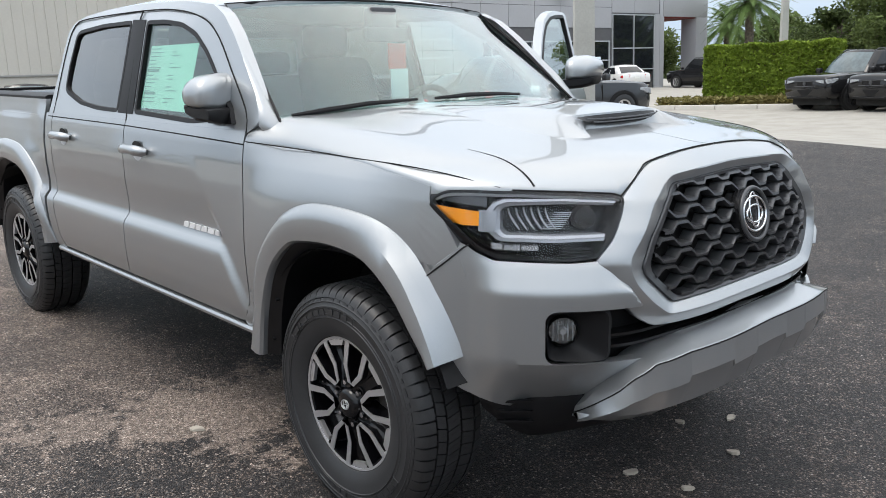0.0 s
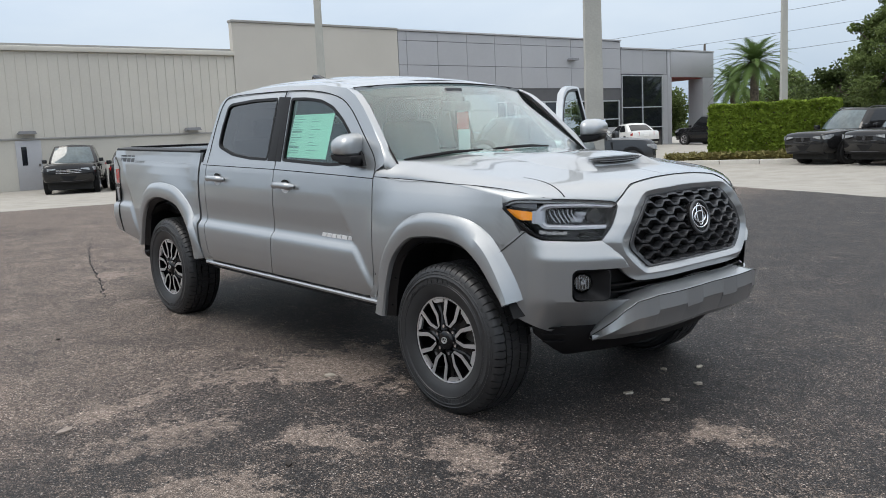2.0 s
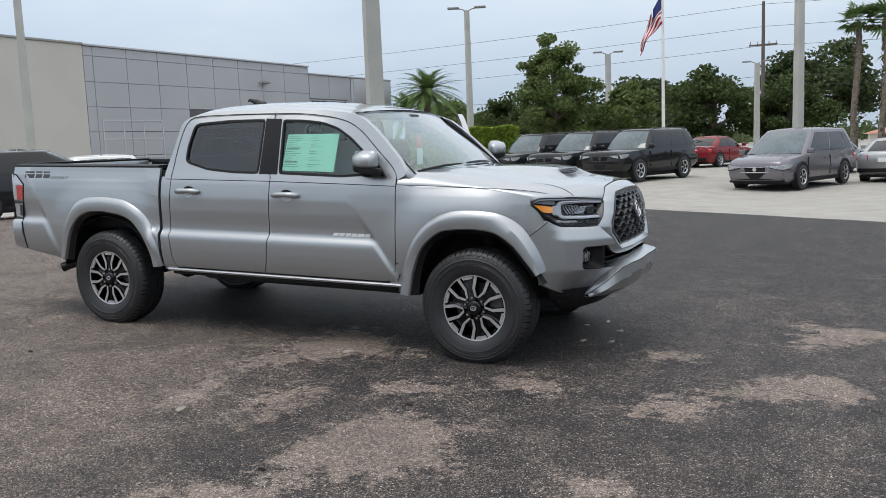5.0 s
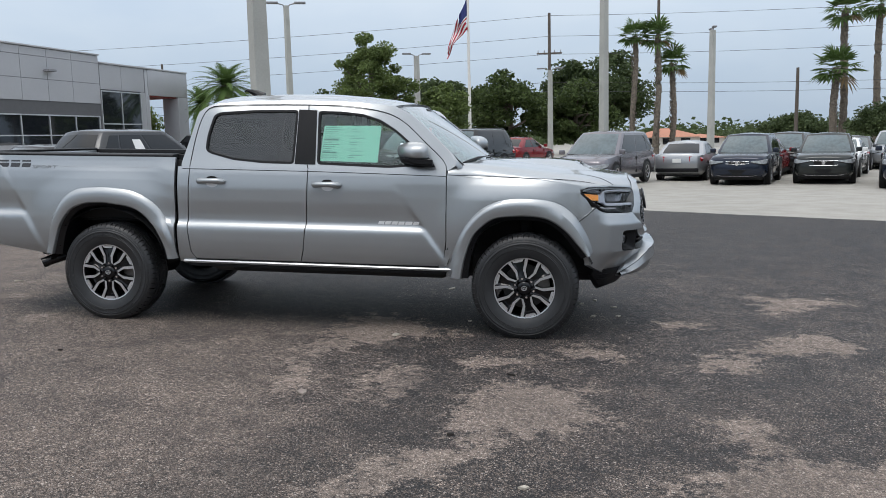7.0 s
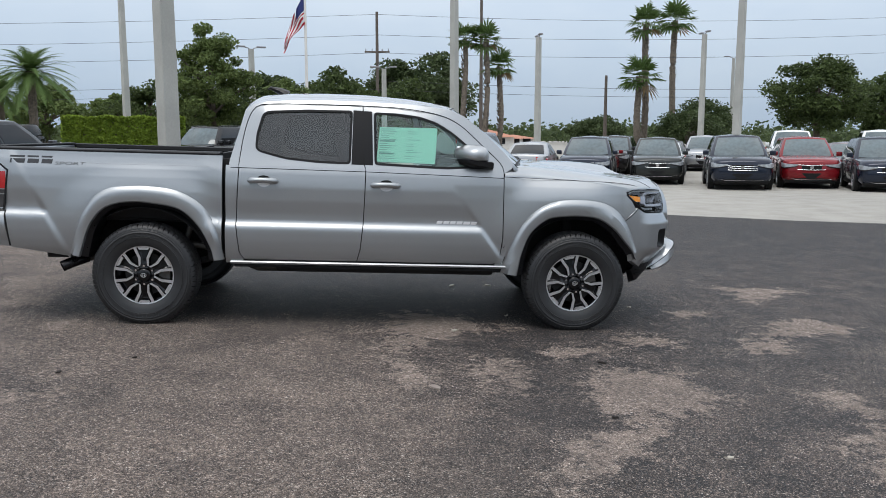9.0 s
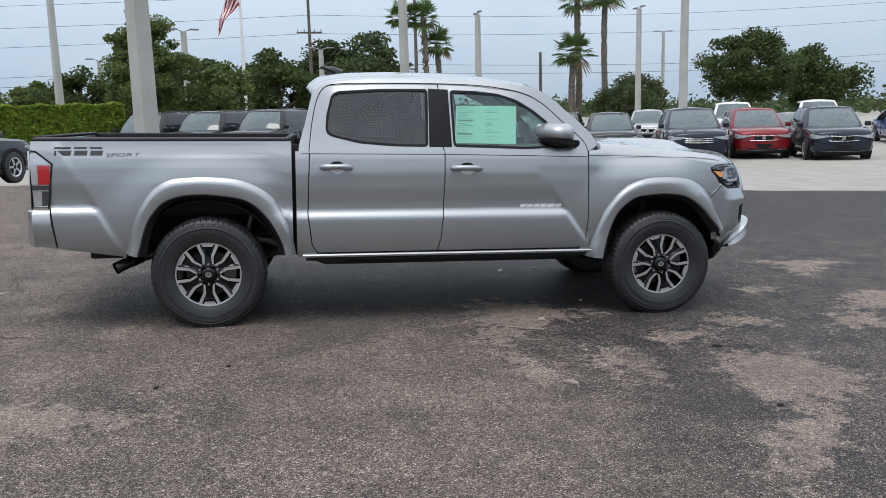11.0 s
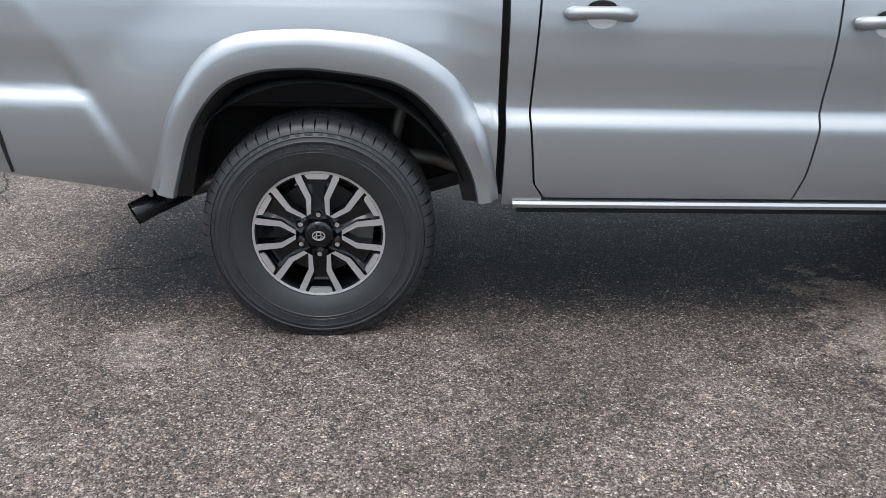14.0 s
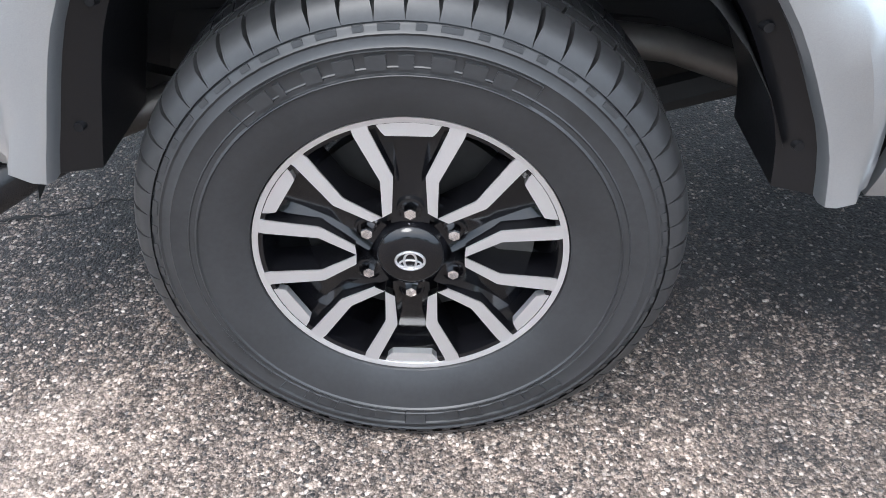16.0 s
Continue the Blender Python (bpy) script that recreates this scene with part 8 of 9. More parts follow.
    part("wiper_cowl", path_tube([front(u, 0.045, 0.012) for u in np.linspace(-0.92, 0.92, 9)], 0.028, 6), BLACK_PLASTIC, car, "black wiper cowl")
    part("cabin_mirror", box(front_x(0.8) - 0.05, front_x(0.8) - 0.02, -0.10, 0.10, lift(0.80), lift(0.88), 0.01), GLOSS_BLACK, car, "mirror behind the screen")
    # front: grille, chrome, lower intake
    zf, xg = d["st"][-1][2] - 0.06, L / 2
    gw = W * (0.225 if face == "slim" else 0.27)
    arch = lambda y: -0.03 * (y / gw) ** 2
    rows_ = [[(xg - 0.08, y, zf + 0.01), (xg + 0.012 + arch(y), y, zf + 0.005), (xg + 0.010 + arch(y), y, zf - gh_), (xg - 0.08, y, zf - gh_)] for y in np.linspace(-gw, gw, 9) for gh_ in [0.075 if face == "slim" else 0.20 if face == "bars" else 0.17]]
    part("grille", loft(rows_, closed=True, caps=True), GLOSS_BLACK, car, "dark grille", smooth=40)
    strip = BRIGHT_TRIM if chrome else GREY_TRIM
    if face == "bars":
        lines = [(0.045, gw), (0.105, gw), (0.165, gw * 0.96)]
    elif face == "slim":
        lines = [(0.012, gw), (0.085, gw * 1.25)]
    else:
        lines = [(0.16, gw * 1.02), (0.01, gw)]
    for dz, ww in lines:
        part("grille_bar", path_tube([(xg + 0.018 - 0.035 * (y / gw) ** 2, y, zf - dz + 0.02 * (y / gw) ** 2) for y in np.linspace(-ww, ww, 11)], 0.009, 6), strip, car, "bright grille bar" if chrome else "dark grille bar")
    part("grille_badge", tube((xg + 0.005, 0, zf - 0.075), (xg + 0.030, 0, zf - 0.075), 0.06, 0.055, 20), CHROME if chrome else GREY_TRIM, car, "round badge")
    lz = d["st"][7][1]
    part("lower_intake", loft([[(xg - 0.12, y, lz + 0.26), (xg + 0.006 - 0.06 * (y / W * 2) ** 2, y, lz + 0.255), (xg + 0.0 - 0.06 * (y / W * 2) ** 2, y, lz + 0.06), (xg - 0.12, y, lz + 0.06)] for y in np.linspace(-W * 0.30, W * 0.30, 9)], closed=True, caps=True), BLACK_PLASTIC, car, "black lower intake", smooth=40)
    part("bumper_strip", path_tube([(xg + 0.012 - 0.075 * (y / W * 2) ** 2, y, lz + 0.045 + 0.05 * smooth(0.26, 0.36, abs(y) / W)) for y in np.linspace(-W * 0.36, W * 0.36, 15)], 0.006, 6), LAMP_DARK, car, "bumper strip")
    part("bumper_lip", loft([[(xg - 0.16, y, lz + 0.05), (xg - 0.01 - 0.09 * (y / W * 2) ** 2, y, lz + 0.04), (xg - 0.03 - 0.09 * (y / W * 2) ** 2, y, lz - 0.02), (xg - 0.16, y, lz - 0.02)] for y in np.linspace(-W * 0.42, W * 0.42, 9)], closed=True, caps=True), trim or BLACK_PLASTIC, car, "lower bumper lip", smooth=40)
    part("rear_bumper", box(-L / 2 - 0.02, -L / 2 + 0.12, -W * 0.42, W * 0.42, d["st"][1][1] + 0.02, d["st"][1][1] + 0.16, 0.03), trim or BLACK_PLASTIC, car, "rear bumper")
    part("number_plate", box(-L / 2 - 0.012, -L / 2 + 0.02, -0.15, 0.15, d["st"][1][2] - 0.28, d["st"][1][2] - 0.14), WHITE_PAPER, car, "plain pale plate", smooth=0)
    part("underbody", box(-L * 0.44, L * 0.44, -W * 0.40, W * 0.40, 0.17, d["st"][4][1] + 0.08, 0.02), DARK_UNDER, car, "dark underside")
    if style in ("box",):
        for sgn in (-1, 1):
            part("roof_rail", path_tube([(cf - 0.1, sgn * wt * 0.88, zt + 0.02), (cf - 0.25, sgn * wt * 0.88, zt + 0.08), (cr + 0.25, sgn * wt * 0.88, zt + 0.08), (cr + 0.1, sgn * wt * 0.88, zt + 0.02)], 0.018, 6), GREY_TRIM, car, "black roof rail")
    if style == "pickup":
        part("bed_hollow", box(-L * 0.48, -L * 0.145, -W * 0.41, W * 0.41, 1.245, 1.29, 0.01), GAP, car, "dark open bed")
    return car


def plain_paint(name, color, metal, rough):
    m = car_paint(name, color, metal, rough, 0.012)
    b = m.node_tree.nodes["Principled BSDF"]
    b.inputs["Coat Weight"].default_value, b.inputs["Specular IOR Level"].default_value = 0.35, 0.3
    return m


P_BLACK = plain_paint("black_car_paint", (0.010, 0.010, 0.011), 0.0, 0.12)
P_NAVY = plain_paint("dark_navy_car_paint", (0.012, 0.018, 0.034), 0.3, 0.15)
P_GREY = plain_paint("dark_grey_car_paint", (0.055, 0.057, 0.060), 0.5, 0.25)
P_CHARCOAL = plain_paint("charcoal_green_car_paint", (0.022, 0.026, 0.026), 0.3, 0.18)
P_RED = plain_paint("deep_red_car_paint", (0.19, 0.005, 0.010), 0.15, 0.22)
P_BLUE = car_paint("bright_blue_car_paint", (0.02, 0.045, 0.24), 0.3, 0.2)
P_WHITE = car_paint("white_car_paint", (0.72, 0.72, 0.71), 0.0, 0.2)
P_SILVER = car_paint("silver_car_paint", (0.34, 0.35, 0.365), 0.6, 0.3)
P_MAUVE = plain_paint("dark_mauve_car_paint", (0.19, 0.18, 0.195), 0.5, 0.25)

H0 = -112.0
parked_car("pickup", "black full-size pickup truck parked before the tan wall", P_BLACK, (-29.2, 6.9), -24, face="bars", scale=0.88)
parked_car("sedan", "black sedan parked with its tail to the lot", P_BLACK, (-28.6, 8.9), 158)
parked_car("sedan", "bright blue sedan parked with its tail to the lot", P_BLUE, (-26.8, 10.6), 158)
parked_car("sedan", "black sedan parked near the roller door", P_BLACK, (-13.6, 7.0), 62)
parked_car("suv", "white SUV parked by the showroom", P_WHITE, (-21.5, 17.0), 60)
parked_car("suv", "dark grey SUV with sale sheets in its windows", P_GREY, (-10.8, 13.0), 73, papers=True)
parked_car("sedan", "dark grey sedan with sale sheets in its windows", P_GREY, (-13.6, 13.6), 73, papers=True)
base = Vector((-4.15, 24.3))
step = Vector((-2.15, 0.60))
for k, lab in enumerate(("black boxy SUV at the row's end with a roof rack", "black boxy SUV with a roof rack in a row", "black boxy SUV with a roof rack beside the hedge")):
    p = base + step * k
    parked_car("box", lab, P_BLACK, (p.x, p.y), H0, dark_rims=(k == 2), chrome=False)
parked_car("van", "dark mauve minivan parked on pale concrete", P_MAUVE, (1.0, 22.4), H0)
parked_car("sedan", "silver sedan parked with its tail to the lot", P_SILVER, (4.3, 26.6), H0 + 184)
parked_car("sedan", "pale grey sedan seen from behind a minivan", P_SILVER, (2.0, 31.5), H0 + 180)
parked_car("suv", "dark navy crossover with a chrome grille", P_NAVY, (5.9, 23.7), H0 + 4, face="slim")
parked_car("suv", "charcoal compact SUV with black trim", P_CHARCOAL, (8.5, 23.7), H0 + 5, scale=0.98)
parked_car("suv", "dark navy large SUV with chrome bars", P_NAVY, (10.3, 20.7), H0 + 4, scale=1.04, face="bars")
parked_car("suv", "deep red compact SUV", P_RED, (12.9, 21.2), H0 + 2)
parked_car("suv", "dark navy compact SUV beside a red one", P_NAVY, (14.3, 18.9), H0)
parked_car("sedan", "white sedan in the second row", P_WHITE, (9.9, 27.4), H0)
parked_car("suv", "white crossover in the second row", P_WHITE, (12.9, 26.4), H0)
parked_car("sedan", "dark sedan in the second row", P_MAUVE, (16.4, 24.6), H0)
parked_car("sedan", "dark red sedan in the second row", P_RED, (7.2, 28.0), H0 + 180)
parked_car("suv", "black SUV in the second row", P_BLACK, (8.8, 31.0), H0)
parked_car("sedan", "grey sedan in the third row", P_GREY, (12.0, 33.0), H0)
parked_car("pickup", "white pickup truck in the far row", P_WHITE, (17.2, 31.0), H0)
parked_car("pickup", "white pickup truck in the far row beside another", P_WHITE, (20.6, 29.5), H0)
parked_car("suv", "silver SUV in the far row", P_SILVER, (14.0, 33.5), H0)
parked_car("sedan", "blue sedan in the far row", P_BLUE, (23.0, 26.5), H0)
parked_car("suv", "dark SUV in the far row", P_CHARCOAL, (24.5, 24.0), H0)
parked_car("sedan", "grey sedan in the far row", P_GREY, (26.5, 21.5), H0)
parked_car("sedan", "white sedan near the showroom glass", P_WHITE, (-27.0, 38.5), 150)
parked_car("sedan", "red sedan far behind the minivan", P_RED, (-3.0, 36.5), H0 + 180)
parked_car("suv", "dark SUV far behind the minivan", P_GREY, (-5.2, 34.5), H0 + 180)
parked_car("box", "black SUV near the portal", P_BLACK, (-25.0, 44.5), 165)

# ---- planting ----
def leaf_mesh(name, centres, size, mat, flat=0.0, long=1.5):
    """Many small leaves, each a folded pair of faces."""
    n = len(centres)
    c = np.asarray(centres)
    a = np.random.normal(size=(n, 3))
    a[:, 2] *= 0.6
    a /= np.linalg.norm(a, axis=1)[:, None]
    b = np.random.normal(size=(n, 3))
    b -= (b * a).sum(1)[:, None] * a
    b /= np.linalg.norm(b, axis=1)[:, None]
    nn = np.cross(a, b)
    s = size * np.random.uniform(0.6, 1.35, n)[:, None]
    p = np.stack([c - a * s * long / 2, c + b * s * 0.5 + nn * s * 0.12, c + a * s * long / 2, c - b * s * 0.5 + nn * s * 0.12], 1).reshape(-1, 3)
    i = np.arange(n)[:, None] * 4
    faces = np.concatenate([i + [0, 1, 2], i + [0, 2, 3]], 1).reshape(-1, 3)
    me = bpy.data.meshes.new(name)
    me.from_pydata(p.tolist(), [], faces.tolist())
    me.materials.append(mat)
    return new(name, me)


def tree(x, y, h, crown_r, crown_h, crown_z, leaves, size, label, mat=None, seed=1, lean=0.0, clumps=46):
    """Trunk, limbs and a loose crown of leaf clumps round the limb ends."""
    rnd = np.random.RandomState(seed)
    np.random.seed(seed)
    t = thing("tree", label, "tree", pose(x, y, level(x, y)))
    tr = crown_r * 0.06 + 0.07
    part("trunk", path_tube([(0, 0, 0), (0.05, 0.03, h * 0.15), (0.0 + lean * 0.3, 0.1, h * 0.32), (lean * 0.6, 0.0, h * 0.55), (lean, 0.05, h * 0.80)], [tr * 1.3, tr, tr * 0.85, tr * 0.5, tr * 0.2], 9), BARK, t)
    ends = []
    for k in range(clumps):
        d = rnd.normal(size=3)
        d /= np.linalg.norm(d)
        q = rnd.uniform(0.35, 1.0) ** 0.6
        e = np.array([d[0] * crown_r * q * rnd.uniform(0.75, 1.15) + lean, d[1] * crown_r * q * rnd.uniform(0.75, 1.15), crown_z + d[2] * crown_h * q])
        if d[2] > 0.2:
            e[:2] *= 1 - 0.35 * d[2]
        e[2] = max(e[2], 0.9)
        ends.append(e)
    for k, e in enumerate(ends[:14]):
        z0 = rnd.uniform(0.28, 0.6) * h
        part("limb", path_tube([(lean * 0.4, 0, z0), (e[0] * 0.5, e[1] * 0.5, (z0 + e[2]) / 2 + 0.2), tuple(e)], [tr * 0.4, tr * 0.25, tr * 0.08], 5), BARK, t)
    pts = []
    per = leaves // clumps
    for e in ends:
        r = crown_r * rnd.uniform(0.17, 0.34) * (46 / clumps) ** 0.25
        v = rnd.normal(size=(per, 3))
        v /= np.linalg.norm(v, axis=1)[:, None]
        v *= (rnd.uniform(0, 1, per) ** 0.45)[:, None] * r * np.array([1.15, 1.15, 0.75])
        pts.append(e + v)
    crown = leaf_mesh("crown", np.concatenate(pts), size, mat or OAK_LEAF)
    crown.parent = t
    return t


tree(-9.7, 32.0, 7.0, 1.95, 2.75, 3.75, 30000, 0.085, "dense dark green tree behind black SUVs", seed=3, clumps=130)
tree(-7.0, 34.5, 4.6, 1.7, 1.5, 2.7, 8500, 0.109, "small green tree beside a larger one", seed=4)
tree(-13.8, 36.5, 4.4, 1.9, 1.4, 2.6, 8500, 0.109, "small dark tree behind a hedge", seed=5, mat=DARK_LEAF)
tree(-4.8, 50.0, 6.3, 3.2, 2.2, 3.6, 15300, 0.163, "broad dark green tree", seed=6, mat=DARK_LEAF)
tree(-0.5, 53.0, 5.8, 2.8, 2.2, 3.0, 13600, 0.163, "dark green tree beside a wooden pole", seed=7, mat=DARK_LEAF)
tree(1.0, 70.0, 9.4, 5.0, 3.2, 5.6, 15300, 0.245, "large far tree behind palms", seed=8, mat=FAR_LEAF)
tree(-12, 62.0, 6.6, 4.2, 2.6, 3.8, 13600, 0.218, "far tree behind the flag pole", seed=9, mat=FAR_LEAF)
tree(-20.5, 52.0, 4.7, 2.4, 1.5, 2.8, 9200, 0.177, "dark tree behind the hedge", seed=10)
tree(-15.5, 55.0, 4.9, 2.4, 1.6, 2.9, 9200, 0.177, "dark tree behind the hedge", seed=11)
tree(26.2, 46.0, 7.4, 3.4, 2.3, 4.4, 26000, 0.125, "broad dark oak behind the far cars", seed=12, clumps=110, mat=DARK_LEAF)
tree(33.5, 50.0, 6.0, 3.2, 2.0, 3.6, 13600, 0.15, "dark oak behind the far cars", seed=13, mat=DARK_LEAF)
tree(20.0, 52.5, 4.0, 2.6, 1.5, 2.2, 13000, 0.12, "loose small tree under palms", seed=14, mat=FAR_LEAF)
tree(24.0, 60.0, 4.6, 3.2, 1.7, 2.5, 14000, 0.14, "loose tree between palms and oak", seed=15, mat=FAR_LEAF)
tree(24.5, 98.0, 4.2, 3.5, 1.6, 2.0, 12000, 0.22, "rounded far tree with dense foliage", seed=16, mat=FAR_LEAF)
tree(-31.0, 66.0, 6.0, 3.5, 2.2, 3.2, 10200, 0.204, "tree seen through the portal", seed=17)
tree(-37.0, 56.0, 5.0, 3.0, 2.0, 2.8, 10200, 0.17, "green tree seen through the portal", seed=18)
tree(14, -34, 8.0, 4.5, 3.0, 5.0, 8500, 0.272, "dark tree on the near side of the lot", seed=19)
tree(3, -38, 7.0, 4.2, 2.8, 4.4, 8500, 0.272, "dark tree on the near side of the lot", seed=20)
tree(-9, -36, 8.4, 4.8, 3.0, 5.2, 8500, 0.272, "dark tree on the near side of the lot", seed=21)
np.random.seed(30)
pts = []
for k in range(330):
    a = radians(-180 + 360 * k / 330)
    d = np.random.uniform(120, 165)
    c = np.array([d * math.sin(a), d * math.cos(a), np.random.uniform(0.8, 1.9)])
    pts.append(c + np.random.normal(size=(190, 3)) * np.array([4.5, 3.0, 0.75 if abs(a) < 1.25 else 2.4]))
pts = np.concatenate(pts)
pts[:, 2] = np.clip(pts[:, 2], 0.2, 9)
tagged(leaf_mesh("far_woods", pts, 0.55, FAR_LEAF), "distant belt of dark green woods", "trees", kind="stuff")
wood = loft([[(135 * math.sin(radians(a)), 150 * math.cos(radians(a)), z) for z in (0, 1.7 + 0.8 * noise.noise((a * 0.3, 0, 0)))] for a in np.arange(-180, 180.1, 1.5)], closed=False)
solid("far_treeline", wood, FAR_LEAF, "solid dark base of the distant woods", "backdrop", kind="structure", smooth=0)


def hedge(x0, x1, y0, y1, h, label, mat, seed):
    np.random.seed(seed)
    z = level((x0 + x1) / 2, (y0 + y1) / 2) + 0.12
    hd = thing("hedge", label, "hedge", pose(0, 0, z))
    part("inner_core", box(x0 + 0.1, x1 - 0.1, y0 + 0.1, y1 - 0.1, 0, h - 0.1, 0.08), BARK, hd, "dark inner twigs")
    n = 17000
    u, v, w = np.random.uniform(x0, x1, n), np.random.uniform(y0, y1, n), np.random.uniform(0.05, h, n)
    pick = np.random.uniform(0, 1, n)
    side = pick < 0.55
    v[side] = y0 + np.abs(np.random.normal(0, 0.05, side.sum()))
    top = (pick >= 0.55) & (pick < 0.8)
    w[top] = h - np.abs(np.random.normal(0, 0.05, top.sum())) + 0.05 * np.sin(u[top] * 5)
    e = (pick >= 0.8) & (pick < 0.9)
    u[e] = x1 - np.abs(np.random.normal(0, 0.05, e.sum()))
    e = pick >= 0.9
    u[e] = x0 + np.abs(np.random.normal(0, 0.05, e.sum()))
    f = leaf_mesh("foliage", np.stack([u, v, w], 1), 0.10, mat)
    f.parent = hd
    return hd


HEDGE_AT = pose(-13.9, 25.2, 0, 0, 0, 12)       # along the bed's front edge
ground_h = level(-12, 25.5)
hd = hedge(0.0, 4.4, 0.0, 1.5, 2.05, "clipped green hedge on a mulch bed", HEDGE_LEAF, 40)
hd.matrix_basis = Matrix.Translation((0, 0, ground_h + 0.10)) @ HEDGE_AT
bed = solid("planting_bed", box(-1.6, 5.0, -1.2, 2.4, -0.4, ground_h + 0.13, 0.03), MULCH, "brown mulch bed under the hedge", "planting bed", HEDGE_AT, kind="structure")
kb = thing("kerb", "pale concrete kerb round the mulch bed", "kerb", HEDGE_AT, kind="structure")
for a in np.arange(-1.9, 5.0, 1.4):
    part("kerb_stone", box(a + 0.01, a + 1.39, -1.48, -1.21, -0.4, ground_h + 0.16, 0.025), KERB, kb)
np.random.seed(41)
gpts = np.stack([np.random.uniform(-1.4, 4.8, 2600), np.random.uniform(-0.9, 0.0, 2600), np.random.uniform(0.0, 0.28, 2600) + ground_h + 0.12], 1)
dry = tagged(leaf_mesh("dry_grass", gpts, 0.08, GRASS, long=3.0), "dry grass tufts along the hedge foot", "grass", kind="stuff")
dry.matrix_basis = HEDGE_AT
np.random.seed(42)
bpts = np.random.normal(size=(3500, 3))
bpts = bpts / np.linalg.norm(bpts, axis=1)[:, None] * np.random.uniform(0.75, 1.05, (3500, 1)) * np.array([1.4, 1.2, 1.0])
bpts[:, 2] = np.abs(bpts[:, 2]) * 1.7
bush = thing("bush", "rounded yellow-green bush by a pole", "bush", pose(-8.7, 45.0, -0.3))
lf = leaf_mesh("foliage", bpts, 0.14, BUSH_LEAF)
lf.parent = bush
part("stem", path_tube([(0, 0, 0), (0.05, 0, 0.5), (0, 0.1, 1.1)], [0.10, 0.07, 0.03], 7), BARK, bush)


def frond_fan(bm, base, tip_dir, length, width, segs, droop):
    """A fan leaf: a stalk and pointed fingers spreading from its end, their tips hanging."""
    d = Vector(tip_dir).normalized()
    side = d.cross(Vector((0, 0, 1))).normalized()
    up = side.cross(d)
    hub = base + d * length * 0.42
    root = bm.verts.new(hub)
    bm.faces.new([bm.verts.new(base - side * 0.025), bm.verts.new(base + side * 0.025), root])
    for k in range(segs):
        a = lerp(-1.45, 1.45, k / (segs - 1))
        f = d * math.cos(a) + side * math.sin(a)
        ln = length * 0.60 * (1 - 0.14 * abs(a))
        mid = hub + f * ln * 0.55 + up * 0.03
        tip = hub + f * ln * 0.96 - Vector((0, 0, droop * ln))
        s = f.cross(up).normalized() * width
        bm.faces.new([root] + [bm.verts.new(p) for p in (mid + s, tip, mid - s)])


def fan_palm(x, y, h, label, seed, r=1.45, thick=1.0):
    rnd = random.Random(seed)
    p = thing("palm_tree", label, "palm tree", pose(x, y, level(x, y)))
    n = 26
    pts = [(0.10 * math.sin(k * 0.23 + seed), 0.08 * math.cos(k * 0.19), h * k / n) for k in range(n + 1)]
    rad = [thick * (0.32 - 0.08 * min(1, k / 5) + 0.03 * (k % 2) - 0.03 * k / n) for k in range(n + 1)]
    part("trunk", path_tube(pts, rad, 10), PALM_BARK, p, "fibrous palm trunk", smooth=20)
    # old leaf bases
    bm = bmesh.new()
    for k in range(260):
        z = rnd.uniform(0.10, 1.0) * h
        a = rnd.uniform(0, 6.28)
        d = Vector((math.cos(a), math.sin(a), 0))
        q = d * 0.19 * thick + Vector((0, 0, z))
        sd = Vector((-d.y, d.x, 0)) * 0.06
        bm.faces.new([bm.verts.new(v) for v in (q - sd, q + sd, q + sd * 0.4 + d * 0.10 + Vector((0, 0, 0.16)), q - sd * 0.4 + d * 0.10 + Vector((0, 0, 0.16)))])
    part("leaf_base", bm, PALM_BARK, p, "", smooth=0)["kind"] = "stuff"
    top = Vector((pts[-1][0], pts[-1][1], h))
    for k in range(30):
        a = k * 2.399 + rnd.uniform(-0.3, 0.3)
        el = lerp(1.40, -0.70, ((k + 0.5) / 30) ** 0.9) + rnd.uniform(-0.15, 0.15)
        bm = bmesh.new()
        frond_fan(bm, top, (math.cos(a) * math.cos(el), math.sin(a) * math.cos(el), math.sin(el)), r * rnd.uniform(0.75, 1.15), 0.046 * r, 9, rnd.uniform(0.02, 0.28))
        part("frond", bm, PALM_LEAF if k < 29 else DRY_LEAF, p, smooth=0)
    return p


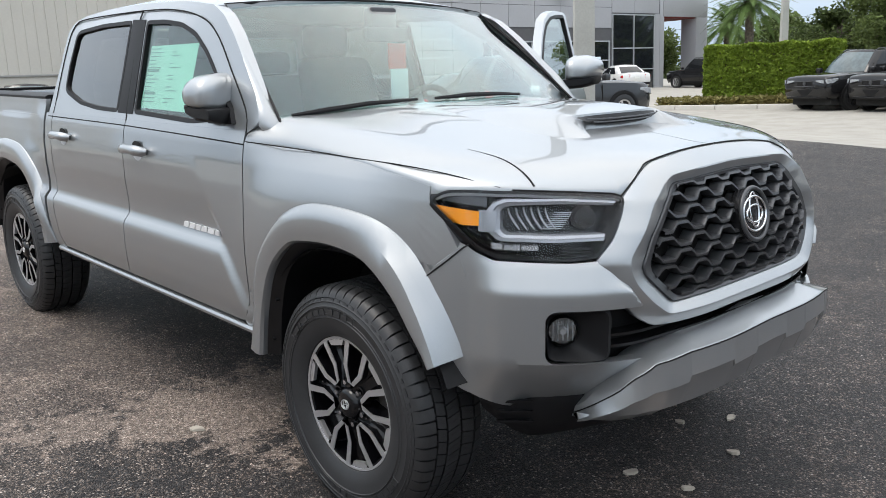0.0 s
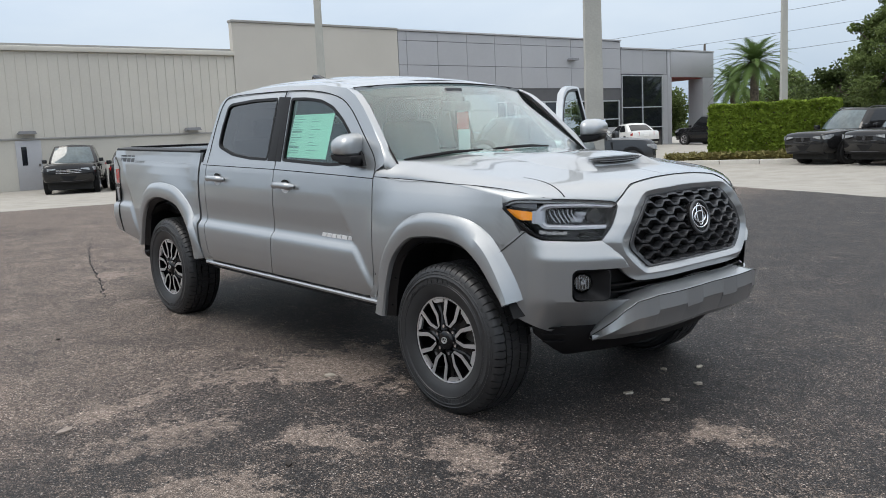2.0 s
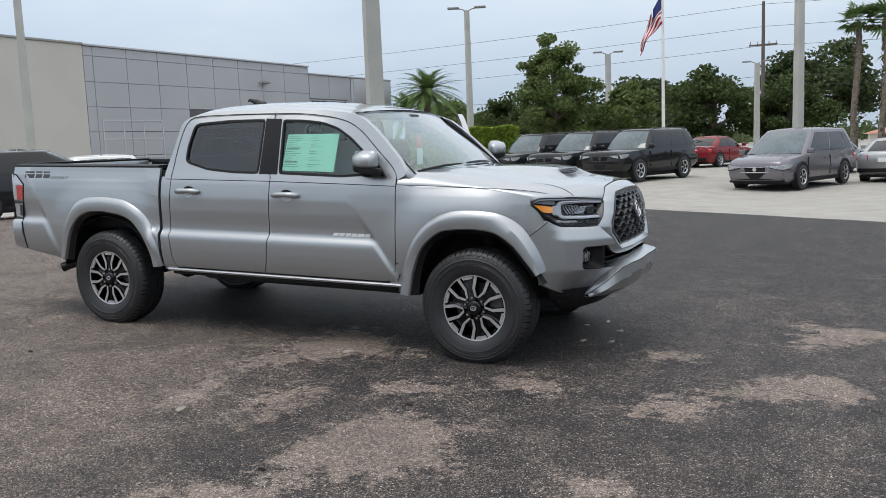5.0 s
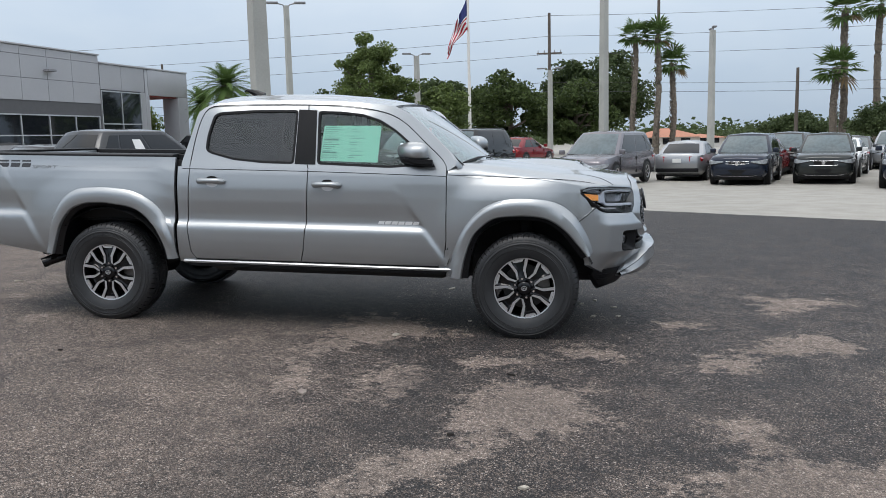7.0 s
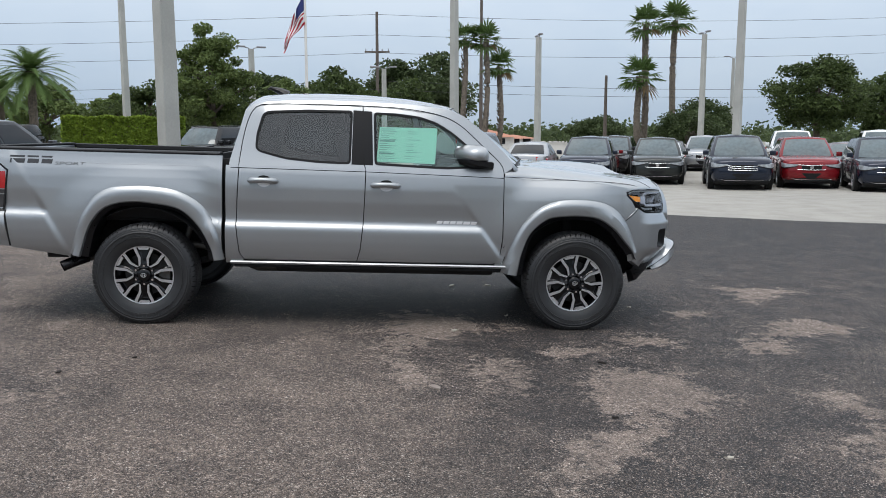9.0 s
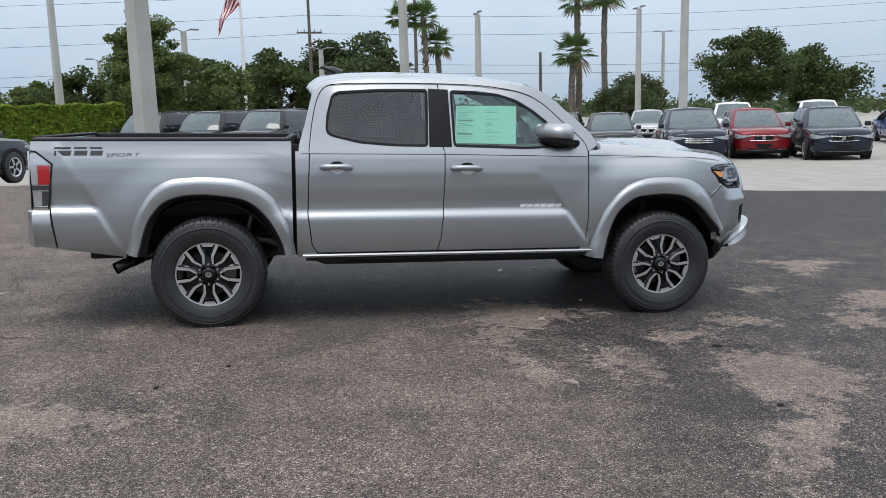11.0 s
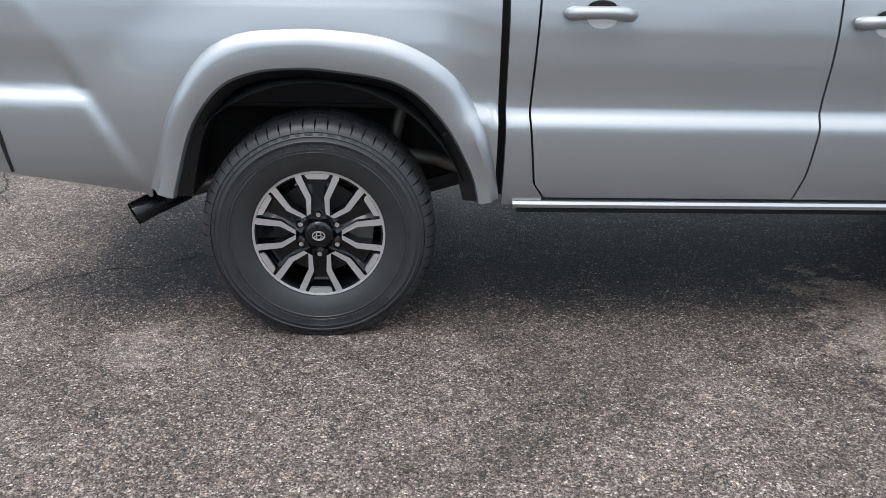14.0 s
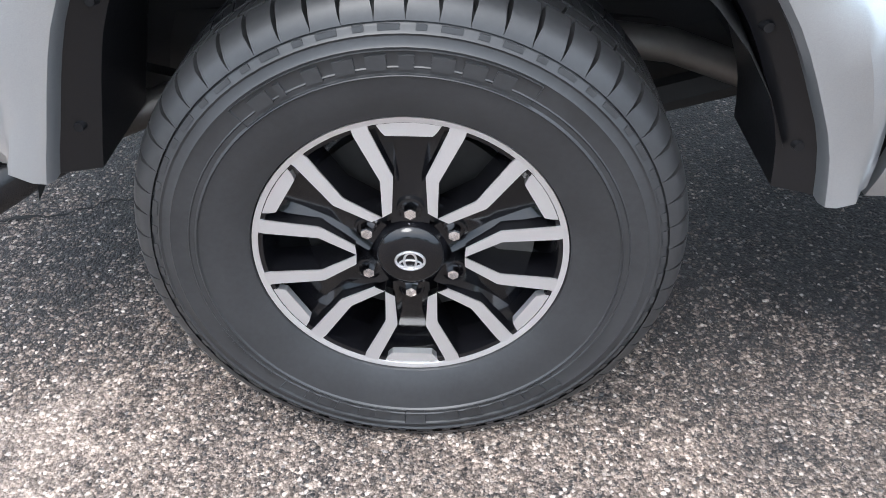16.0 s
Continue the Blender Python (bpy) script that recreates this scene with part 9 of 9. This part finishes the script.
def date_palm(x, y, h, length, label, seed):
    rnd = random.Random(seed)
    p = thing("date_palm", label, "palm tree", pose(x, y, level(x, y)))
    n = 18
    part("trunk", path_tube([(0, 0, h * k / n) for k in range(n + 1)], [0.27 + 0.04 * (k % 2) for k in range(n)] + [0.46], 12), PALM_BARK, p, "thick scaled palm trunk", smooth=20)
    for k in range(58):
        a = k * 2.399
        el = lerp(1.40, -0.45, (k / 58) ** 0.85)
        d = Vector((math.cos(a), math.sin(a), 0))
        bm = bmesh.new()
        spine = []
        for t in np.linspace(0, 1, 9):
            spine.append(Vector((0, 0, h)) + d * (length * t * math.cos(el * (1 - 0.25 * t))) + Vector((0, 0, length * (math.sin(el) * t - 0.52 * t * t))))
        row = None
        for q in range(1, 61):
            t = min(q / 61, 0.999)
            i = min(7, int(t * 8))
            c = spine[i].lerp(spine[i + 1], t * 8 - i)
            f = (spine[i + 1] - spine[i]).normalized()
            s = f.cross(Vector((0, 0, 1))).normalized()
            ln = 0.44 * math.sin(math.pi * min(1, 0.18 + 0.85 * t)) * length / 2.6
            node = bm.verts.new(c)
            if row:
                for sg in (-1, 1):
                    tip = c + (s * sg + f * 0.7).normalized() * ln - Vector((0, 0, 0.10 * ln))
                    bm.faces.new((row, node, bm.verts.new(tip)))
            row = node
        part("frond", bm, PALM_LEAF, p, smooth=0)
    return p


date_palm(-26.3, 52.4, 5.6, 3.5, "feathery date palm behind the hedge", 1)
date_palm(-31.5, 59.0, 4.6, 3.4, "feathery date palm beside the portal", 2)
for x, y, h, sd, r, thick in ((3.27, 48.4, 7.9, 3, 1.40, 0.72), (4.70, 48.2, 7.8, 4, 1.45, 0.72), (5.74, 49.1, 6.2, 5, 1.45, 0.72), (20.2, 64.2, 11.0, 6, 2.1, 1.15), (23.5, 66.8, 11.6, 7, 2.1, 1.1), (19.0, 62.0, 6.4, 8, 2.2, 1.15)):
    fan_palm(x, y, h, "tall fan palm with a fibrous trunk", sd, r, thick)

# ---- small things on the asphalt ----
LITTER = surface("pale_dry_leaf", (0.42, 0.38, 0.32), 0.8, vary=0.2, local=True)
STONE_DARK = surface("dark_stone_chip", (0.03, 0.025, 0.022), 0.9, vary=0.3, local=True)
CRACK = surface("dark_crack", (0.008, 0.008, 0.008), 0.95)
random.seed(9)


def scrap(x, y, size, mat, label, nm):
    n = random.randint(6, 9)
    bm = bmesh.new()
    ang = random.uniform(0, 6.28)
    top, low = [], []
    for k in range(n):
        a = 2 * math.pi * k / n
        rx, ry = size * random.uniform(0.7, 1.2), size * 0.5 * random.uniform(0.7, 1.2)
        u, v = rx * math.cos(a), ry * math.sin(a)
        q = (u * math.cos(ang) - v * math.sin(ang), u * math.sin(ang) + v * math.cos(ang))
        top.append(bm.verts.new((q[0], q[1], 0.006 + random.uniform(0, 0.006))))
        low.append(bm.verts.new((q[0], q[1], 0.0)))
    bm.faces.new(top)
    for k in range(n):
        bm.faces.new((low[k], low[(k + 1) % n], top[(k + 1) % n], top[k]))
    return solid(nm, bm, mat, label, "litter", pose(x, y, level(x, y) + 0.007), "litter on the asphalt", smooth=0)


for x, y, s in ((-0.92, -0.99, 0.035), (0.52, 0.60, 0.03), (0.68, 0.33, 0.03), (-0.81, 0.88, 0.05), (-0.45, -0.44, 0.02), (0.70, -0.02, 0.03), (0.50, -0.06, 0.035), (-5.02, 0.41, 0.05), (-0.45, 0.93, 0.04), (0.20, -3.45, 0.022), (0.40, 0.42, 0.025)):
    scrap(x, y, s, LITTER, "pale dry leaf scrap on the asphalt", "leaf_scrap")
scrap(-1.13, -2.40, 0.055, surface("flat_tan_stone", (0.26, 0.22, 0.19), 0.9, vary=0.2, local=True), "flat tan scab of old mortar on the asphalt", "mortar_scab")
for x, y, s in ((-3.36, -2.19, 0.022), (-3.02, -1.85, 0.018), (0.0, -1.83, 0.03), (-0.2, -2.9, 0.02)):
    scrap(x, y, s, STONE_DARK, "dark chip lying on the asphalt", "dark_chip")


def crack(points, w):
    n = 220
    pts = spline(points, n)
    bm = bmesh.new()
    prev = None
    for k, p in enumerate(pts):
        j = 0.035 * noise.noise((p[0] * 7, p[1] * 7, 2)) + 0.016 * noise.noise((p[0] * 31, p[1] * 31, 5)) + 0.006 * noise.noise((p[0] * 110, p[1] * 110, 8))
        d = np.array(pts[min(k + 1, n)]) - np.array(pts[max(k - 1, 0)])
        d /= np.linalg.norm(d) + 1e-9
        ww = w * (0.25 + 1.2 * abs(noise.noise((p[0] * 12, p[1] * 12, 9)))) * min(1, k / 30, (n - k) / 30)
        a = (p[0] - d[1] * (j + ww), p[1] + d[0] * (j + ww))
        b = (p[0] - d[1] * (j - ww), p[1] + d[0] * (j - ww))
        row = [bm.verts.new((*q, level(*q) + 0.010)) for q in (a, b)]
        if prev:
            bm.faces.new((prev[0], prev[1], row[1], row[0]))
        prev = row
    return solid("asphalt_crack", bm, CRACK, "thin dark crack in the asphalt", "crack", kind="structure", smooth=0)


crack([(-8.4, 0.25), (-7.63, -0.05), (-6.39, -0.47), (-5.52, -0.71), (-4.79, -0.91), (-4.05, -1.16)], 0.013)
crack([(-5.2, -0.9), (-4.53, -0.67), (-4.37, -0.49), (-4.19, -0.36), (-3.93, -0.26), (-3.5, 0.1)], 0.007)
crack([(0.91, -0.37), (1.15, -0.41), (1.34, -0.46), (1.86, -0.70), (2.6, -1.1)], 0.005)
crack([(-6.5, 3.5), (-5.6, 2.0), (-4.83, 0.28)], 0.006)
